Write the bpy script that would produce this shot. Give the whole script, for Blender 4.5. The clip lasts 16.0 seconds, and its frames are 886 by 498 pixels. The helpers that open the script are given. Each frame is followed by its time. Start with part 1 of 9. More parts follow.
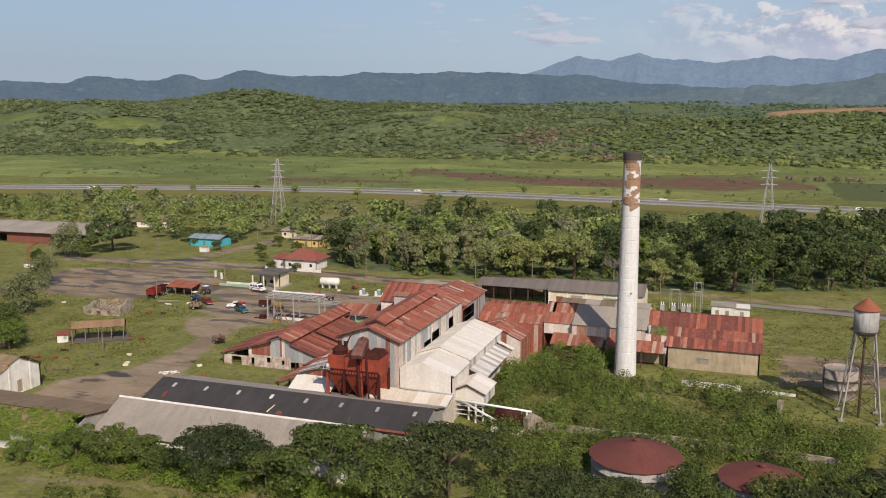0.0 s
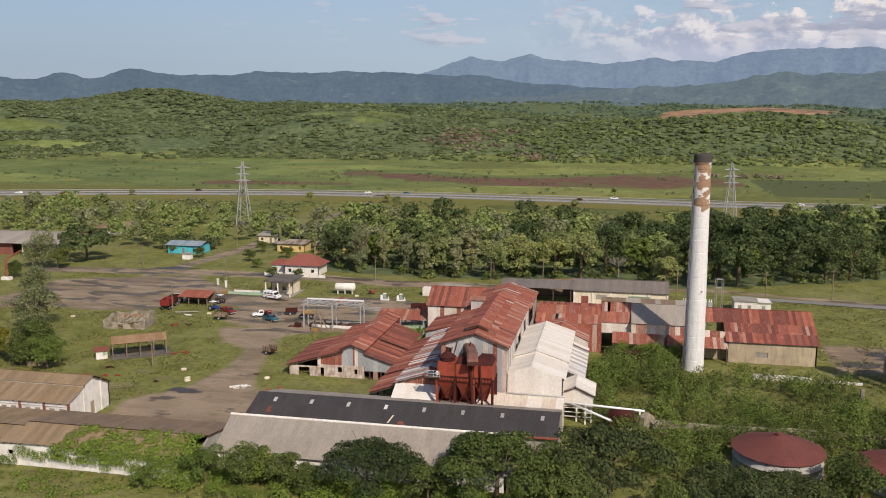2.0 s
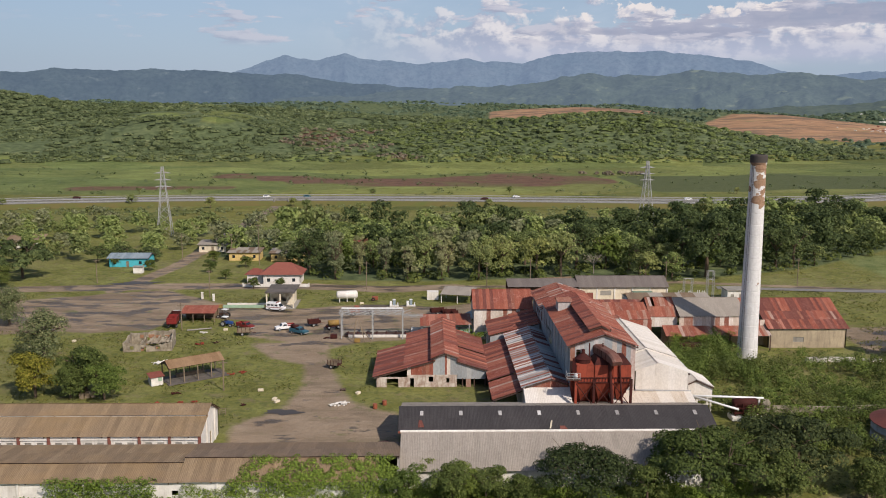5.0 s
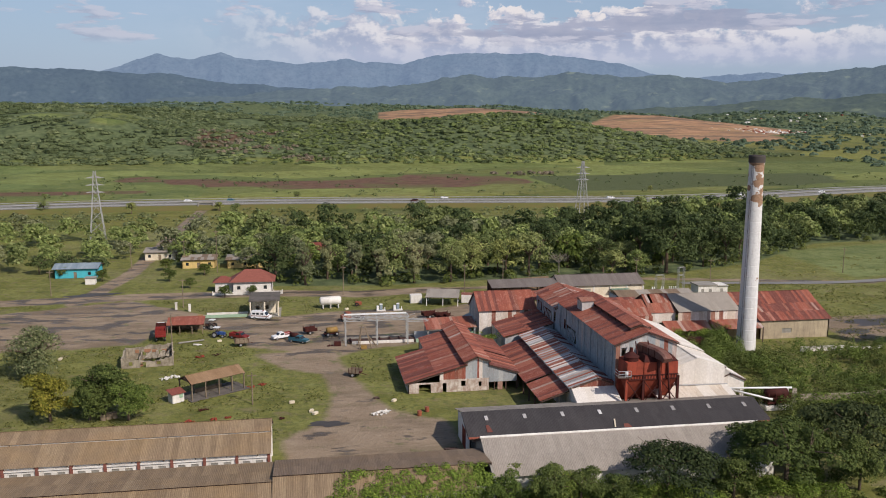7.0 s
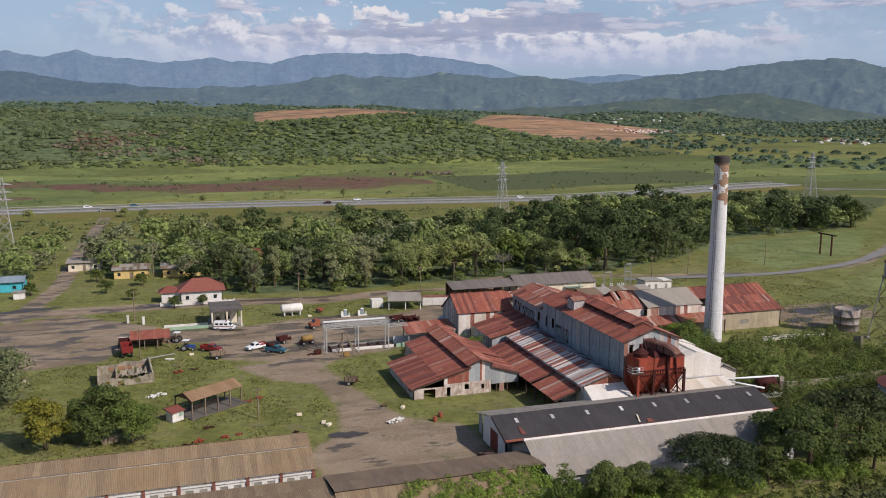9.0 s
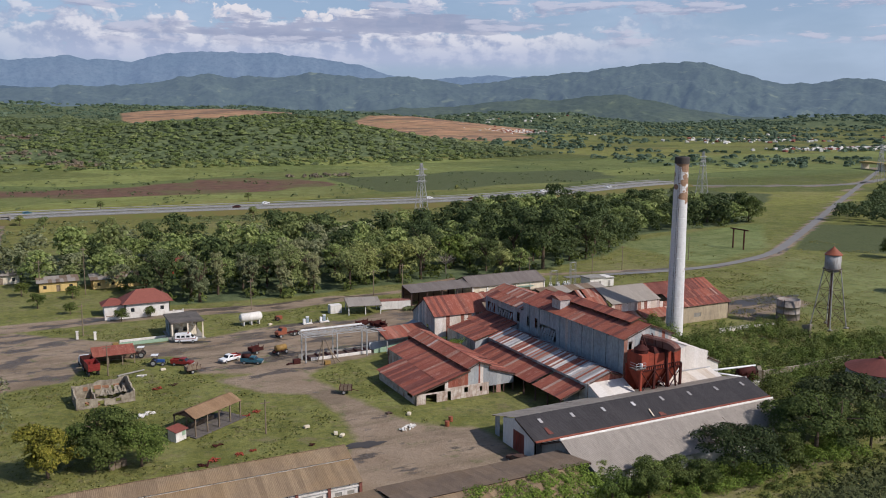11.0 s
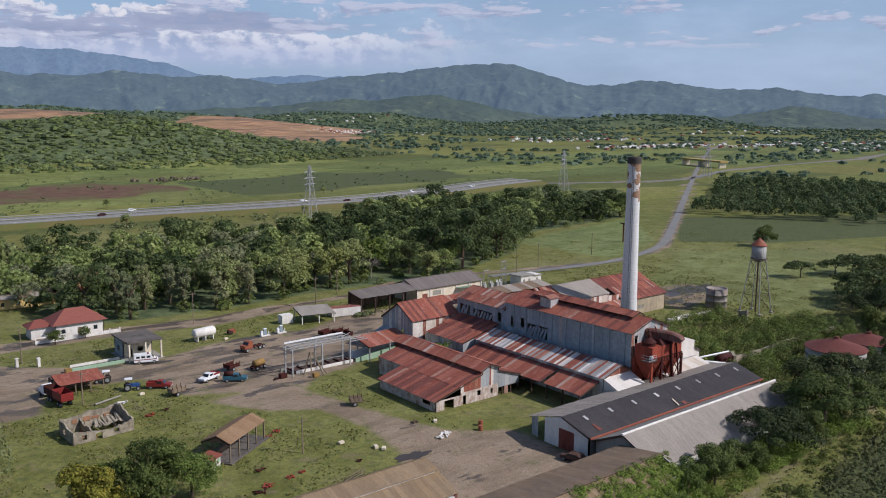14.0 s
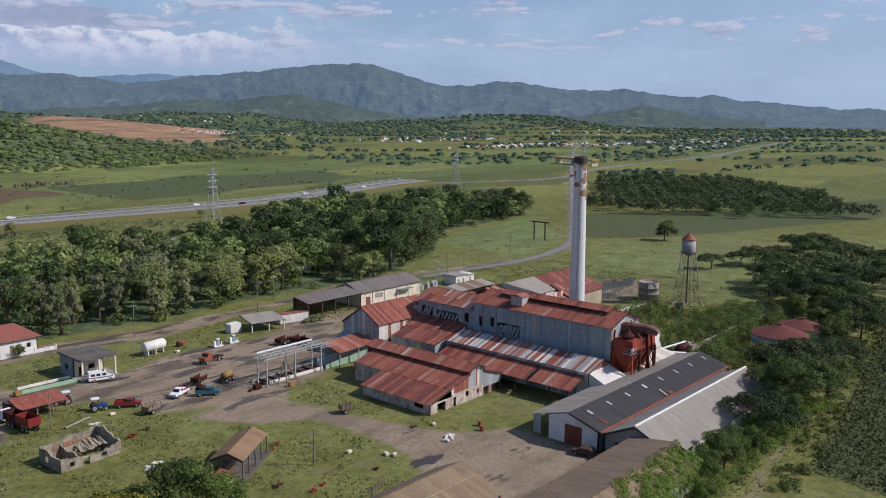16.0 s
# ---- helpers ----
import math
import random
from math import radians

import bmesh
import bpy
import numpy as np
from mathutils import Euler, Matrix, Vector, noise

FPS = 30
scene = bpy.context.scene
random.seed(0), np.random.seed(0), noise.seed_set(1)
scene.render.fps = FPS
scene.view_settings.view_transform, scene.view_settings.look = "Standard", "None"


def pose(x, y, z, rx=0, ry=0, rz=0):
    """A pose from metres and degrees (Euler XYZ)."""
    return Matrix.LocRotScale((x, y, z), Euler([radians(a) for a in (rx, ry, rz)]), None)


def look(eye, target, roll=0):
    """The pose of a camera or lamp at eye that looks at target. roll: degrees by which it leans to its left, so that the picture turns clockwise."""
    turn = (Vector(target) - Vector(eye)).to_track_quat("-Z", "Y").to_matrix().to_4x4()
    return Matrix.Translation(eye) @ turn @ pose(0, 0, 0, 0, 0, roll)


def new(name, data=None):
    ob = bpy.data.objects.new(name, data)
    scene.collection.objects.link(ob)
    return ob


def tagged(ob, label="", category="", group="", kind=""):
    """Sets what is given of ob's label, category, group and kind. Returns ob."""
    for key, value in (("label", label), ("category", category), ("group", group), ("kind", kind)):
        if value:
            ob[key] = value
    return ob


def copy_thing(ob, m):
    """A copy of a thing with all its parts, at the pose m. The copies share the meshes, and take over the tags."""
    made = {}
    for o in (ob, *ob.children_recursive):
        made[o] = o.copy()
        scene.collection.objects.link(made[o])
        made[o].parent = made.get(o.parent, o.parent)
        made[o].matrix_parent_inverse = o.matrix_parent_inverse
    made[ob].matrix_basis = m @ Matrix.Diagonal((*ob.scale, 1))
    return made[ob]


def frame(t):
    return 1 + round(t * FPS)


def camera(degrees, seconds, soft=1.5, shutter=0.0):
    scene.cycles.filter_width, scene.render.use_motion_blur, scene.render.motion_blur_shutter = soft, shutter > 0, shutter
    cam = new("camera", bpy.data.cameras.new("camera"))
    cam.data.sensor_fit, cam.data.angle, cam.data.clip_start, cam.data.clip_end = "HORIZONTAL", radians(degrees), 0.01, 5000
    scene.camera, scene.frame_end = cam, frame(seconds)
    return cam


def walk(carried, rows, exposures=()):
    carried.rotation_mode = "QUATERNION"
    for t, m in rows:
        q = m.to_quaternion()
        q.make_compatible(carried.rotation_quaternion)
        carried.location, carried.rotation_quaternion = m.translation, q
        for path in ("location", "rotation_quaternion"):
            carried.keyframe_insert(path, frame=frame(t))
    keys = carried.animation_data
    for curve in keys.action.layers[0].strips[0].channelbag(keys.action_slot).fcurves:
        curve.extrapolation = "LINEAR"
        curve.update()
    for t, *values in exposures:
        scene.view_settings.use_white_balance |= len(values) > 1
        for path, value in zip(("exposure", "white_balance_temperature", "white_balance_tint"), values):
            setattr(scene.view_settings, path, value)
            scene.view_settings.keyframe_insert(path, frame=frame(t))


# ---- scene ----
cam = camera(54.3, 16.0, soft=1.0)
METRES, EYE, TILT, LEAN, TURN = 242.3, 55.0, 0.0, 0.0, 18.9
ROWS = [
    (0.0, 0.0, 0.0, 0.0, 0.01, -9.35, -0.06),
    (0.5, -0.0398, 0.0015, 0.0007, -1.88, -9.35, -0.07),
    (1.0, -0.0777, 0.0041, 0.0013, -3.64, -9.34, -0.07),
    (1.5, -0.1174, 0.0082, 0.0024, -5.52, -9.37, -0.06),
    (2.0, -0.1566, 0.0136, 0.0029, -7.3, -9.36, -0.08),
    (2.5, -0.1975, 0.0204, 0.0038, -9.2, -9.39, -0.08),
    (3.0, -0.2363, 0.0284, 0.0047, -11.01, -9.41, -0.07),
    (3.5, -0.2749, 0.038, 0.0055, -12.85, -9.41, -0.08),
    (4.0, -0.3109, 0.0483, 0.006, -14.56, -9.4, -0.07),
    (4.5, -0.3476, 0.0603, 0.0063, -17.31, -9.39, -0.08),
    (7.0, -0.4957, 0.1293, 0.0078, -28.06, -9.33, -0.17),
    (7.5, -0.5191, 0.1431, 0.0084, -30.32, -9.31, -0.17),
    (8.0, -0.5417, 0.1579, 0.0091, -32.56, -9.31, -0.17),
    (8.5, -0.5624, 0.1724, 0.0097, -34.56, -9.31, -0.17),
    (9.0, -0.5854, 0.1898, 0.0102, -36.75, -9.3, -0.19),
    (11.5, -0.6814, 0.2814, 0.0129, -47.77, -9.24, -0.25),
    (12.0, -0.6995, 0.3034, 0.0133, -50.11, -9.23, -0.25),
    (12.5, -0.7156, 0.3246, 0.0137, -52.33, -9.21, -0.26),
    (13.0, -0.7309, 0.3465, 0.0139, -54.64, -9.19, -0.27),
    (13.5, -0.7455, 0.3691, 0.0141, -56.32, -9.21, -0.28),
    (14.0, -0.7593, 0.3919, 0.0143, -57.98, -9.2, -0.28),
    (14.5, -0.7713, 0.4133, 0.0144, -59.86, -9.19, -0.27),
    (15.0, -0.7833, 0.4366, 0.0147, -62.46, -9.19, -0.26),
    (15.5, -0.7952, 0.4624, 0.0148, -65.24, -9.15, -0.28),
    (16.0, -0.8053, 0.487, 0.0149, -67.49, -9.15, -0.3),
]
walk(cam, [(t, pose(0, 0, EYE, TILT, LEAN, TURN) @ pose(METRES * x, METRES * y, METRES * z, 90 + pitch, roll, yaw)) for t, x, y, z, yaw, pitch, roll in ROWS],
     [(0.0, 0.06, 6700, 14), (8.0, -0.02, 6280, 15), (16.0, -0.06, 5780, 15)])


# ---- tools for building ----
def col(hexa):
    """Linear colour from an sRGB hex string."""
    v = [int(hexa[i:i + 2], 16) / 255 for i in (0, 2, 4)]
    return tuple(c / 12.92 if c <= 0.04045 else ((c + 0.055) / 1.055) ** 2.4 for c in v) + (1.0,)


ROOT = {}


def thing(name, loc, label, category, group="", kind=""):
    ob = new(name)
    ob.location = loc
    ob.empty_display_size = 0.5
    ROOT[ob.name] = Matrix.Translation(Vector(loc))
    return tagged(ob, label, category, group, kind)


def hang(ob, parent):
    """Parent ob, whose mesh lies in world coordinates, to a thing or a part."""
    ob.parent = parent
    if parent.name in ROOT:
        ob.matrix_parent_inverse = ROOT[parent.name].inverted()
    return ob


def mesh_of(bm, name, material, smooth=False):
    me = bpy.data.meshes.new(name)
    bmesh.ops.recalc_face_normals(bm, faces=bm.faces)
    bm.to_mesh(me)
    bm.free()
    if material:
        me.materials.append(material)
    if smooth:
        for p in me.polygons:
            p.use_smooth = True
    return me


def part(name, bm, material, parent, label="", smooth=False):
    ob = hang(new(name, mesh_of(bm, name, material, smooth)), parent)
    return tagged(ob, label) if label else ob


def box(bm, x0, x1, y0, y1, z0, z1, m=None):
    vs = [bm.verts.new((x, y, z)) for z in (z0, z1) for y in (y0, y1) for x in (x0, x1)]
    if m is not None:
        for v in vs:
            v.co = m @ v.co
    for f in ((0, 2, 3, 1), (4, 5, 7, 6), (0, 1, 5, 4), (2, 6, 7, 3), (0, 4, 6, 2), (1, 3, 7, 5)):
        bm.faces.new([vs[i] for i in f])
    return vs


def cbox(x0, x1, y0, y1, z0, z1, bevel=0.0):
    bm = bmesh.new()
    box(bm, x0, x1, y0, y1, z0, z1)
    if bevel:
        bmesh.ops.bevel(bm, geom=bm.edges[:], offset=bevel, segments=2, affect="EDGES")
    return bm


def tube(bm, p, q, r0, r1=None, n=8, caps=True):
    p, q = Vector(p), Vector(q)
    r1 = r0 if r1 is None else r1
    m = (q - p).to_track_quat("Z", "Y").to_matrix()
    rings = []
    for c, r in ((p, r0), (q, r1)):
        rings.append([bm.verts.new(c + m @ Vector((r * math.cos(2 * math.pi * i / n), r * math.sin(2 * math.pi * i / n), 0))) for i in range(n)])
    for i in range(n):
        bm.faces.new((rings[0][i], rings[0][(i + 1) % n], rings[1][(i + 1) % n], rings[1][i]))
    if caps:
        bm.faces.new(rings[0][::-1])
        bm.faces.new(rings[1])


def lathe(bm, prof, cx=0, cy=0, n=32, close=False):
    """Turn a profile of (radius, z) about the upright axis at cx, cy."""
    rings = [[bm.verts.new((cx + r * math.cos(2 * math.pi * i / n), cy + r * math.sin(2 * math.pi * i / n), z)) for i in range(n)] for r, z in prof]
    for a, b in zip(rings, rings[1:]):
        for i in range(n):
            bm.faces.new((a[i], a[(i + 1) % n], b[(i + 1) % n], b[i]))
    if close:
        bm.faces.new(rings[0][::-1])
        bm.faces.new(rings[-1])


def prism(bm, pts, vec):
    """A polygon of 3D points, pushed along vec."""
    a = [bm.verts.new(p) for p in pts]
    b = [bm.verts.new(Vector(p) + Vector(vec)) for p in pts]
    n = len(pts)
    bm.faces.new(a[::-1])
    bm.faces.new(b)
    for i in range(n):
        bm.faces.new((a[i], a[(i + 1) % n], b[(i + 1) % n], b[i]))


def soup(name, verts, faces, material, smooth=False):
    me = bpy.data.meshes.new(name)
    me.from_pydata(verts, [], faces)
    me.materials.append(material)
    if smooth:
        me.polygons.foreach_set("use_smooth", [True] * len(me.polygons))
    return me


# corrugated sheets: one mesh a material, shared by every sheet made of it
SHEETS = {}


def sheet_mesh(material):
    if material.name not in SHEETS:
        xs = np.linspace(-0.02, 1.02, 9)
        vs = [(x, y, 0.022 * (i % 2)) for y in (-0.03, 1.03) for i, x in enumerate(xs)]
        n = len(xs)
        SHEETS[material.name] = soup("sheet", vs, [(i, i + 1, n + i + 1, n + i) for i in range(n - 1)], material)
    return SHEETS[material.name]


def pick(mats):
    r = random.random() * sum(w for _, w in mats)
    for m, w in mats:
        r -= w
        if r <= 0:
            return m
    return mats[-1][0]


def roof(parent, a, u, v, mats, wide=1.0, long=2.6, gone=0.0, steel=None, label="", name="roof", skip=None, lift=0.0):
    """One roof slope: corner a at the eave, u along the eave, v up the slope; purlins, and sheets laid on them."""
    a, u, v = Vector(a), Vector(u), Vector(v)
    eu, ev = u.normalized(), v.normalized()
    nrm = eu.cross(ev)
    if nrm.z < 0:
        nrm = -nrm
    bm = bmesh.new()
    rows, cols = max(1, round(v.length / (long * 1.7))), max(1, round(u.length / (wide * 0.85)))
    for i in range(rows + 1):
        c = a + v * (min(max(i / rows, 0.02), 0.98)) - nrm * 0.16
        prism(bm, [c, c + nrm * 0.12, c + nrm * 0.12 + ev * 0.1, c + ev * 0.1], u)
    for i in range(0, cols + 1, 5):
        c = a + u * (i / cols) * 0.995 - nrm * 0.36
        prism(bm, [c, c + nrm * 0.2, c + nrm * 0.2 + eu * 0.1, c + eu * 0.1], v)
    body = part(name, bm, steel or STEEL, parent, label)
    du, dv = u / cols, v / rows
    for j in range(rows):
        for i in range(cols):
            if random.random() < gone or (skip and skip((i + 0.5) / cols, (j + 0.5) / rows)):
                continue
            o = a + du * i + dv * j + nrm * (0.012 * (rows - j) + random.uniform(0, 0.025) + lift)
            tip = nrm * random.uniform(-0.02, 0.03)
            m = Matrix.Identity(4)
            m.col[0].xyz, m.col[1].xyz, m.col[2].xyz, m.col[3].xyz = du + tip, dv, nrm, o
            s = new("sheet", sheet_mesh(pick(mats)))
            s.parent = body
            s.matrix_basis = m
    return body


def wall(parent, p0, p1, z0, prof, mats, thick=0.18, gaps=(), sheet=0.0, name="wall", label=""):
    """A wall from p0 to p1 (plan), with its top along prof, (metres from p0, height) points, and openings gaps (u0, u1, z0, z1).
    With sheet, it is clad in upright sheets of that width, each an object of its own."""
    p0, p1 = Vector((*p0, 0)), Vector((*p1, 0))
    ln = (p1 - p0).length
    e = (p1 - p0) / ln
    nrm = Vector((e.y, -e.x, 0))
    us, zs = [p[0] for p in prof], [p[1] for p in prof]
    cuts = {0.0, ln, *[u for u in us if 0 < u < ln], *[u for g in gaps for u in g[:2] if 0 < u < ln]}
    if sheet:
        cuts |= {ln * i / max(1, round(ln / sheet)) for i in range(max(1, round(ln / sheet)) + 1)}
    cuts = sorted(cuts)
    keep = [cuts[0]]
    for c in cuts[1:]:
        if c - keep[-1] > 0.05:
            keep.append(c)
    keep[-1] = ln
    bm = bmesh.new()
    girts = []
    if sheet:
        for z in np.arange(z0 + 0.3, max(min(zs) - 0.1, z0 + 0.35), 2.2):
            girts.append(bmesh.new())
            box(girts[-1], 0, ln, -0.12, -0.06, z, z + 0.1, Matrix.Translation(p0) @ Matrix(((e.x, nrm.x, 0, 0), (e.y, nrm.y, 0, 0), (0, 0, 1, 0), (0, 0, 0, 1))))
    pieces = []
    for a, b in zip(keep, keep[1:]):
        mid, spans, low = (a + b) / 2, [], z0
        for g in sorted((g for g in gaps if g[0] <= mid <= g[1]), key=lambda g: g[2]):
            if g[2] > low + 0.02:
                spans.append((low, low, g[2], g[2]))
            low = max(low, g[3])
        ta, tb = float(np.interp(a, us, zs)), float(np.interp(b, us, zs))
        if min(ta, tb) > low - 0.01 and max(ta, tb) > low + 0.02:
            spans.append((low, low, ta, tb))
        for s in spans:
            pieces.append((a, b, s))
    for a, b, s in pieces:
        out = random.uniform(0, 0.03) if sheet else 0.0
        back = -0.03 if sheet else -thick
        q = [p0 + e * a + nrm * out, p0 + e * b + nrm * out, p0 + e * b + nrm * (out + back), p0 + e * a + nrm * (out + back)]
        lo, hi = (s[0], s[1], s[1], s[0]), (s[2], s[3], s[3], s[2])
        t = bmesh.new() if sheet else bm
        vs = [t.verts.new((p.x, p.y, z)) for p, z in zip(q, lo)] + [t.verts.new((p.x, p.y, z)) for p, z in zip(q, hi)]
        for f in ((3, 2, 1, 0), (4, 5, 6, 7), (0, 1, 5, 4), (1, 2, 6, 5), (2, 3, 7, 6), (3, 0, 4, 7)):
            t.faces.new([vs[i] for i in f])
        if sheet:
            pieces[pieces.index((a, b, s))] = t
    if not sheet:
        bmesh.ops.remove_doubles(bm, verts=bm.verts, dist=0.002)
        return part(name, bm, mats[0][0], parent, label)
    bm.free()
    body = part(name, girts[0], STEEL, parent, label)
    for g in girts[1:]:
        new("girt", mesh_of(g, "girt", STEEL)).parent = body
    for t in pieces:
        s = new("sheet", mesh_of(t, "wall_sheet", pick(mats)))
        s.parent = body
    return body


# ---- daylight ----
SUN_EL, SUN_AZ = 40.0, 143.0            # height, and bearing clockwise from +y
sun_dir = Vector((math.sin(radians(SUN_AZ)) * math.cos(radians(SUN_EL)), math.cos(radians(SUN_AZ)) * math.cos(radians(SUN_EL)), math.sin(radians(SUN_EL))))
sun = new("sun", bpy.data.lights.new("sun", "SUN"))
sun.data.energy, sun.data.angle, sun.data.color = 4.1, radians(0.6), (1.0, 0.93, 0.82)
sun.matrix_world = look((0, 0, 300), Vector((0, 0, 300)) - sun_dir)
scene.view_settings.exposure = 0.0


def node(tree, kind, **values):
    n = tree.nodes.new(kind)
    for k, v in values.items():
        if k in n.inputs:
            n.inputs[k].default_value = v
    return n


def link(tree, a, b):
    tree.links.new(a, b)


def sky_world():
    w = bpy.data.worlds.new("sky")
    scene.world = w
    w.use_nodes = True
    t = w.node_tree
    t.nodes.clear()
    out, bg = node(t, "ShaderNodeOutputWorld"), node(t, "ShaderNodeBackground", Strength=0.1)
    sky = node(t, "ShaderNodeTexSky")
    sky.sky_type, sky.sun_disc = "NISHITA", False
    sky.sun_elevation, sky.sun_rotation = radians(SUN_EL), radians(SUN_AZ)
    sky.air_density, sky.dust_density, sky.ozone_density = 1.0, 1.2, 2.5
    co = node(t, "ShaderNodeTexCoord")
    sep = node(t, "ShaderNodeSeparateXYZ")
    link(t, co.outputs["Generated"], sep.inputs[0])
    def ranged(value, lo, hi, to=1.0):
        n = node(t, "ShaderNodeMapRange")
        n.interpolation_type = "SMOOTHSTEP"
        for k, v in (("From Min", lo), ("From Max", hi), ("To Min", 0.0), ("To Max", to)):
            n.inputs[k].default_value = v
        link(t, value, n.inputs["Value"])
        return n.outputs[0]

    def times(*values):
        out_ = values[0]
        for v in values[1:]:
            n = node(t, "ShaderNodeMath")
            n.operation = "MULTIPLY"
            link(t, out_, n.inputs[0])
            link(t, v, n.inputs[1])
            out_ = n.outputs[0]
        return out_

    def blend(fac, a, b):
        n = node(t, "ShaderNodeMix")
        n.data_type = "RGBA"
        link(t, fac, n.inputs[0])
        for v, sock in ((a, n.inputs["A"]), (b, n.inputs["B"])):
            if isinstance(v, tuple):
                sock.default_value = v
            else:
                link(t, v, sock)
        return n.outputs["Result"]

    def calc(op, a, b=None):
        n = node(t, "ShaderNodeMath")
        n.operation = op
        for v, sock in ((a, n.inputs[0]), (b, n.inputs[1])):
            if v is None:
                continue
            if isinstance(v, (int, float)):
                sock.default_value = v
            else:
                link(t, v, sock)
        return n.outputs[0]

    # bearing (degrees clockwise from +y) and height (degrees) of a direction
    az = calc("MULTIPLY", calc("ARCTAN2", sep.outputs["X"], sep.outputs["Y"]), 57.2958)
    el = calc("MULTIPLY", calc("ARCSINE", sep.outputs["Z"]), 57.2958)

    def puffs(wide, tall, detail, rough_, seed, dx=0.0, dy=0.0):
        v = node(t, "ShaderNodeCombineXYZ")
        link(t, calc("MULTIPLY", calc("ADD", az, dx), 1.0 / wide), v.inputs[0])
        link(t, calc("MULTIPLY", calc("ADD", el, dy), 1.0 / tall), v.inputs[1])
        v.inputs[2].default_value = seed
        n = node(t, "ShaderNodeTexNoise", Scale=1.0, Detail=detail, Roughness=rough_)
        link(t, v.outputs[0], n.inputs["Vector"])
        return n.outputs["Fac"]

    def band_of(lo0, lo1, hi0, hi1, value, to=1.0):
        return times(ranged(value, lo0, lo1), ranged(value, hi1, hi0, to))

    z = sep.outputs["Z"]
    low = blend(ranged(az, -8.0, -40.0), (3.5, 4.6, 6.15, 1), (2.6, 3.6, 5.15, 1))
    haze = blend(ranged(z, 0.30, 0.0, 0.72), sky.outputs[0], low)
    haze = blend(ranged(el, 3.0, 0.0, 0.5), haze, (4.3, 5.35, 6.5, 1))
    veil = times(ranged(puffs(16.0, 5.0, 5, 0.6, 3.0), 0.42, 0.7, 0.55), band_of(-20, 10, 75, 95, az))
    base = blend(veil, haze, (4.9, 5.9, 7.0, 1))
    # heaped clouds standing on the high mountains: solid low down, breaking into towers
    heap_n = puffs(3.0, 2.1, 8, 0.58, 0.0)
    reach = calc("SUBTRACT", heap_n, calc("MULTIPLY", calc("SUBTRACT", el, 4.1), 0.085))
    heap = times(ranged(reach, 0.35, 0.42, 0.96), band_of(-9, 6, 30, 46, az), ranged(el, 2.2, 3.2))
    lit = calc("SUBTRACT", heap_n, puffs(3.0, 2.1, 8, 0.58, 0.0, 0.55, 0.34))
    tone = blend(ranged(lit, -0.07, 0.09), (3.7, 4.2, 5.4, 1), (7.4, 7.3, 7.4, 1))
    base = blend(heap, base, blend(ranged(el, 4.6, 3.2, 0.7), tone, (4.6, 5.1, 6.3, 1)))
    tower_n = puffs(1.9, 1.7, 6, 0.55, 7.0)
    tower = times(ranged(calc("SUBTRACT", tower_n, calc("MULTIPLY", calc("ABSOLUTE", calc("SUBTRACT", el, 5.7)), 0.14)), 0.5, 0.545), band_of(4, 9, 24, 27, az))
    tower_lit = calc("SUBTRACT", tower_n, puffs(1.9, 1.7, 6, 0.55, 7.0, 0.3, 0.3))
    base = blend(tower, base, blend(ranged(tower_lit, -0.08, 0.06), (5.4, 5.6, 6.3, 1), (7.9, 7.6, 7.4, 1)))
    # a dark ragged layer before them, and flat grey drifts elsewhere
    ledge_n = puffs(6.0, 1.2, 7, 0.6, 4.0)
    ledge = times(ranged(calc("SUBTRACT", ledge_n, calc("MULTIPLY", calc("ABSOLUTE", calc("SUBTRACT", el, 5.15)), 0.2)), 0.36, 0.43, 0.92), band_of(6, 12, 26, 36, az))
    base = blend(ledge, base, blend(ranged(ledge_n, 0.42, 0.7), (3.9, 4.2, 5.2, 1), (3.1, 3.5, 4.6, 1)))
    drift_n = puffs(5.0, 1.15, 7, 0.58, 12.0)
    drift = times(ranged(drift_n, 0.545, 0.6, 0.85), ranged(el, 3.6, 4.3), ranged(el, 16.0, 9.0), ranged(az, -30, -5))
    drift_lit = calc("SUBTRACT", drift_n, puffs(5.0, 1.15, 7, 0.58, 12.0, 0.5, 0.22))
    base = blend(drift, base, blend(ranged(drift_lit, -0.08, 0.08), (3.4, 3.8, 4.9, 1), (5.6, 5.7, 6.4, 1)))
    link(t, base, bg.inputs[0])
    link(t, bg.outputs[0], out.inputs[0])


sky_world()


# ---- materials ----
def surface(name, rough=0.85, metal=0.0):
    m = bpy.data.materials.new(name)
    m.use_nodes = True
    t = m.node_tree
    b = t.nodes["Principled BSDF"]
    b.inputs["Roughness"].default_value, b.inputs["Metallic"].default_value = rough, metal
    b.inputs["Specular IOR Level"].default_value = 0.25
    return m, t, b


def mixed(t, fac, a, b, mode="MIX"):
    n = t.nodes.new("ShaderNodeMix")
    n.data_type, n.blend_type = "RGBA", mode
    for sock, v in ((n.inputs[0], fac), (n.inputs["A"], a), (n.inputs["B"], b)):
        if hasattr(v, "is_output"):
            t.links.new(v, sock)
        else:
            sock.default_value = v
    return n.outputs["Result"]


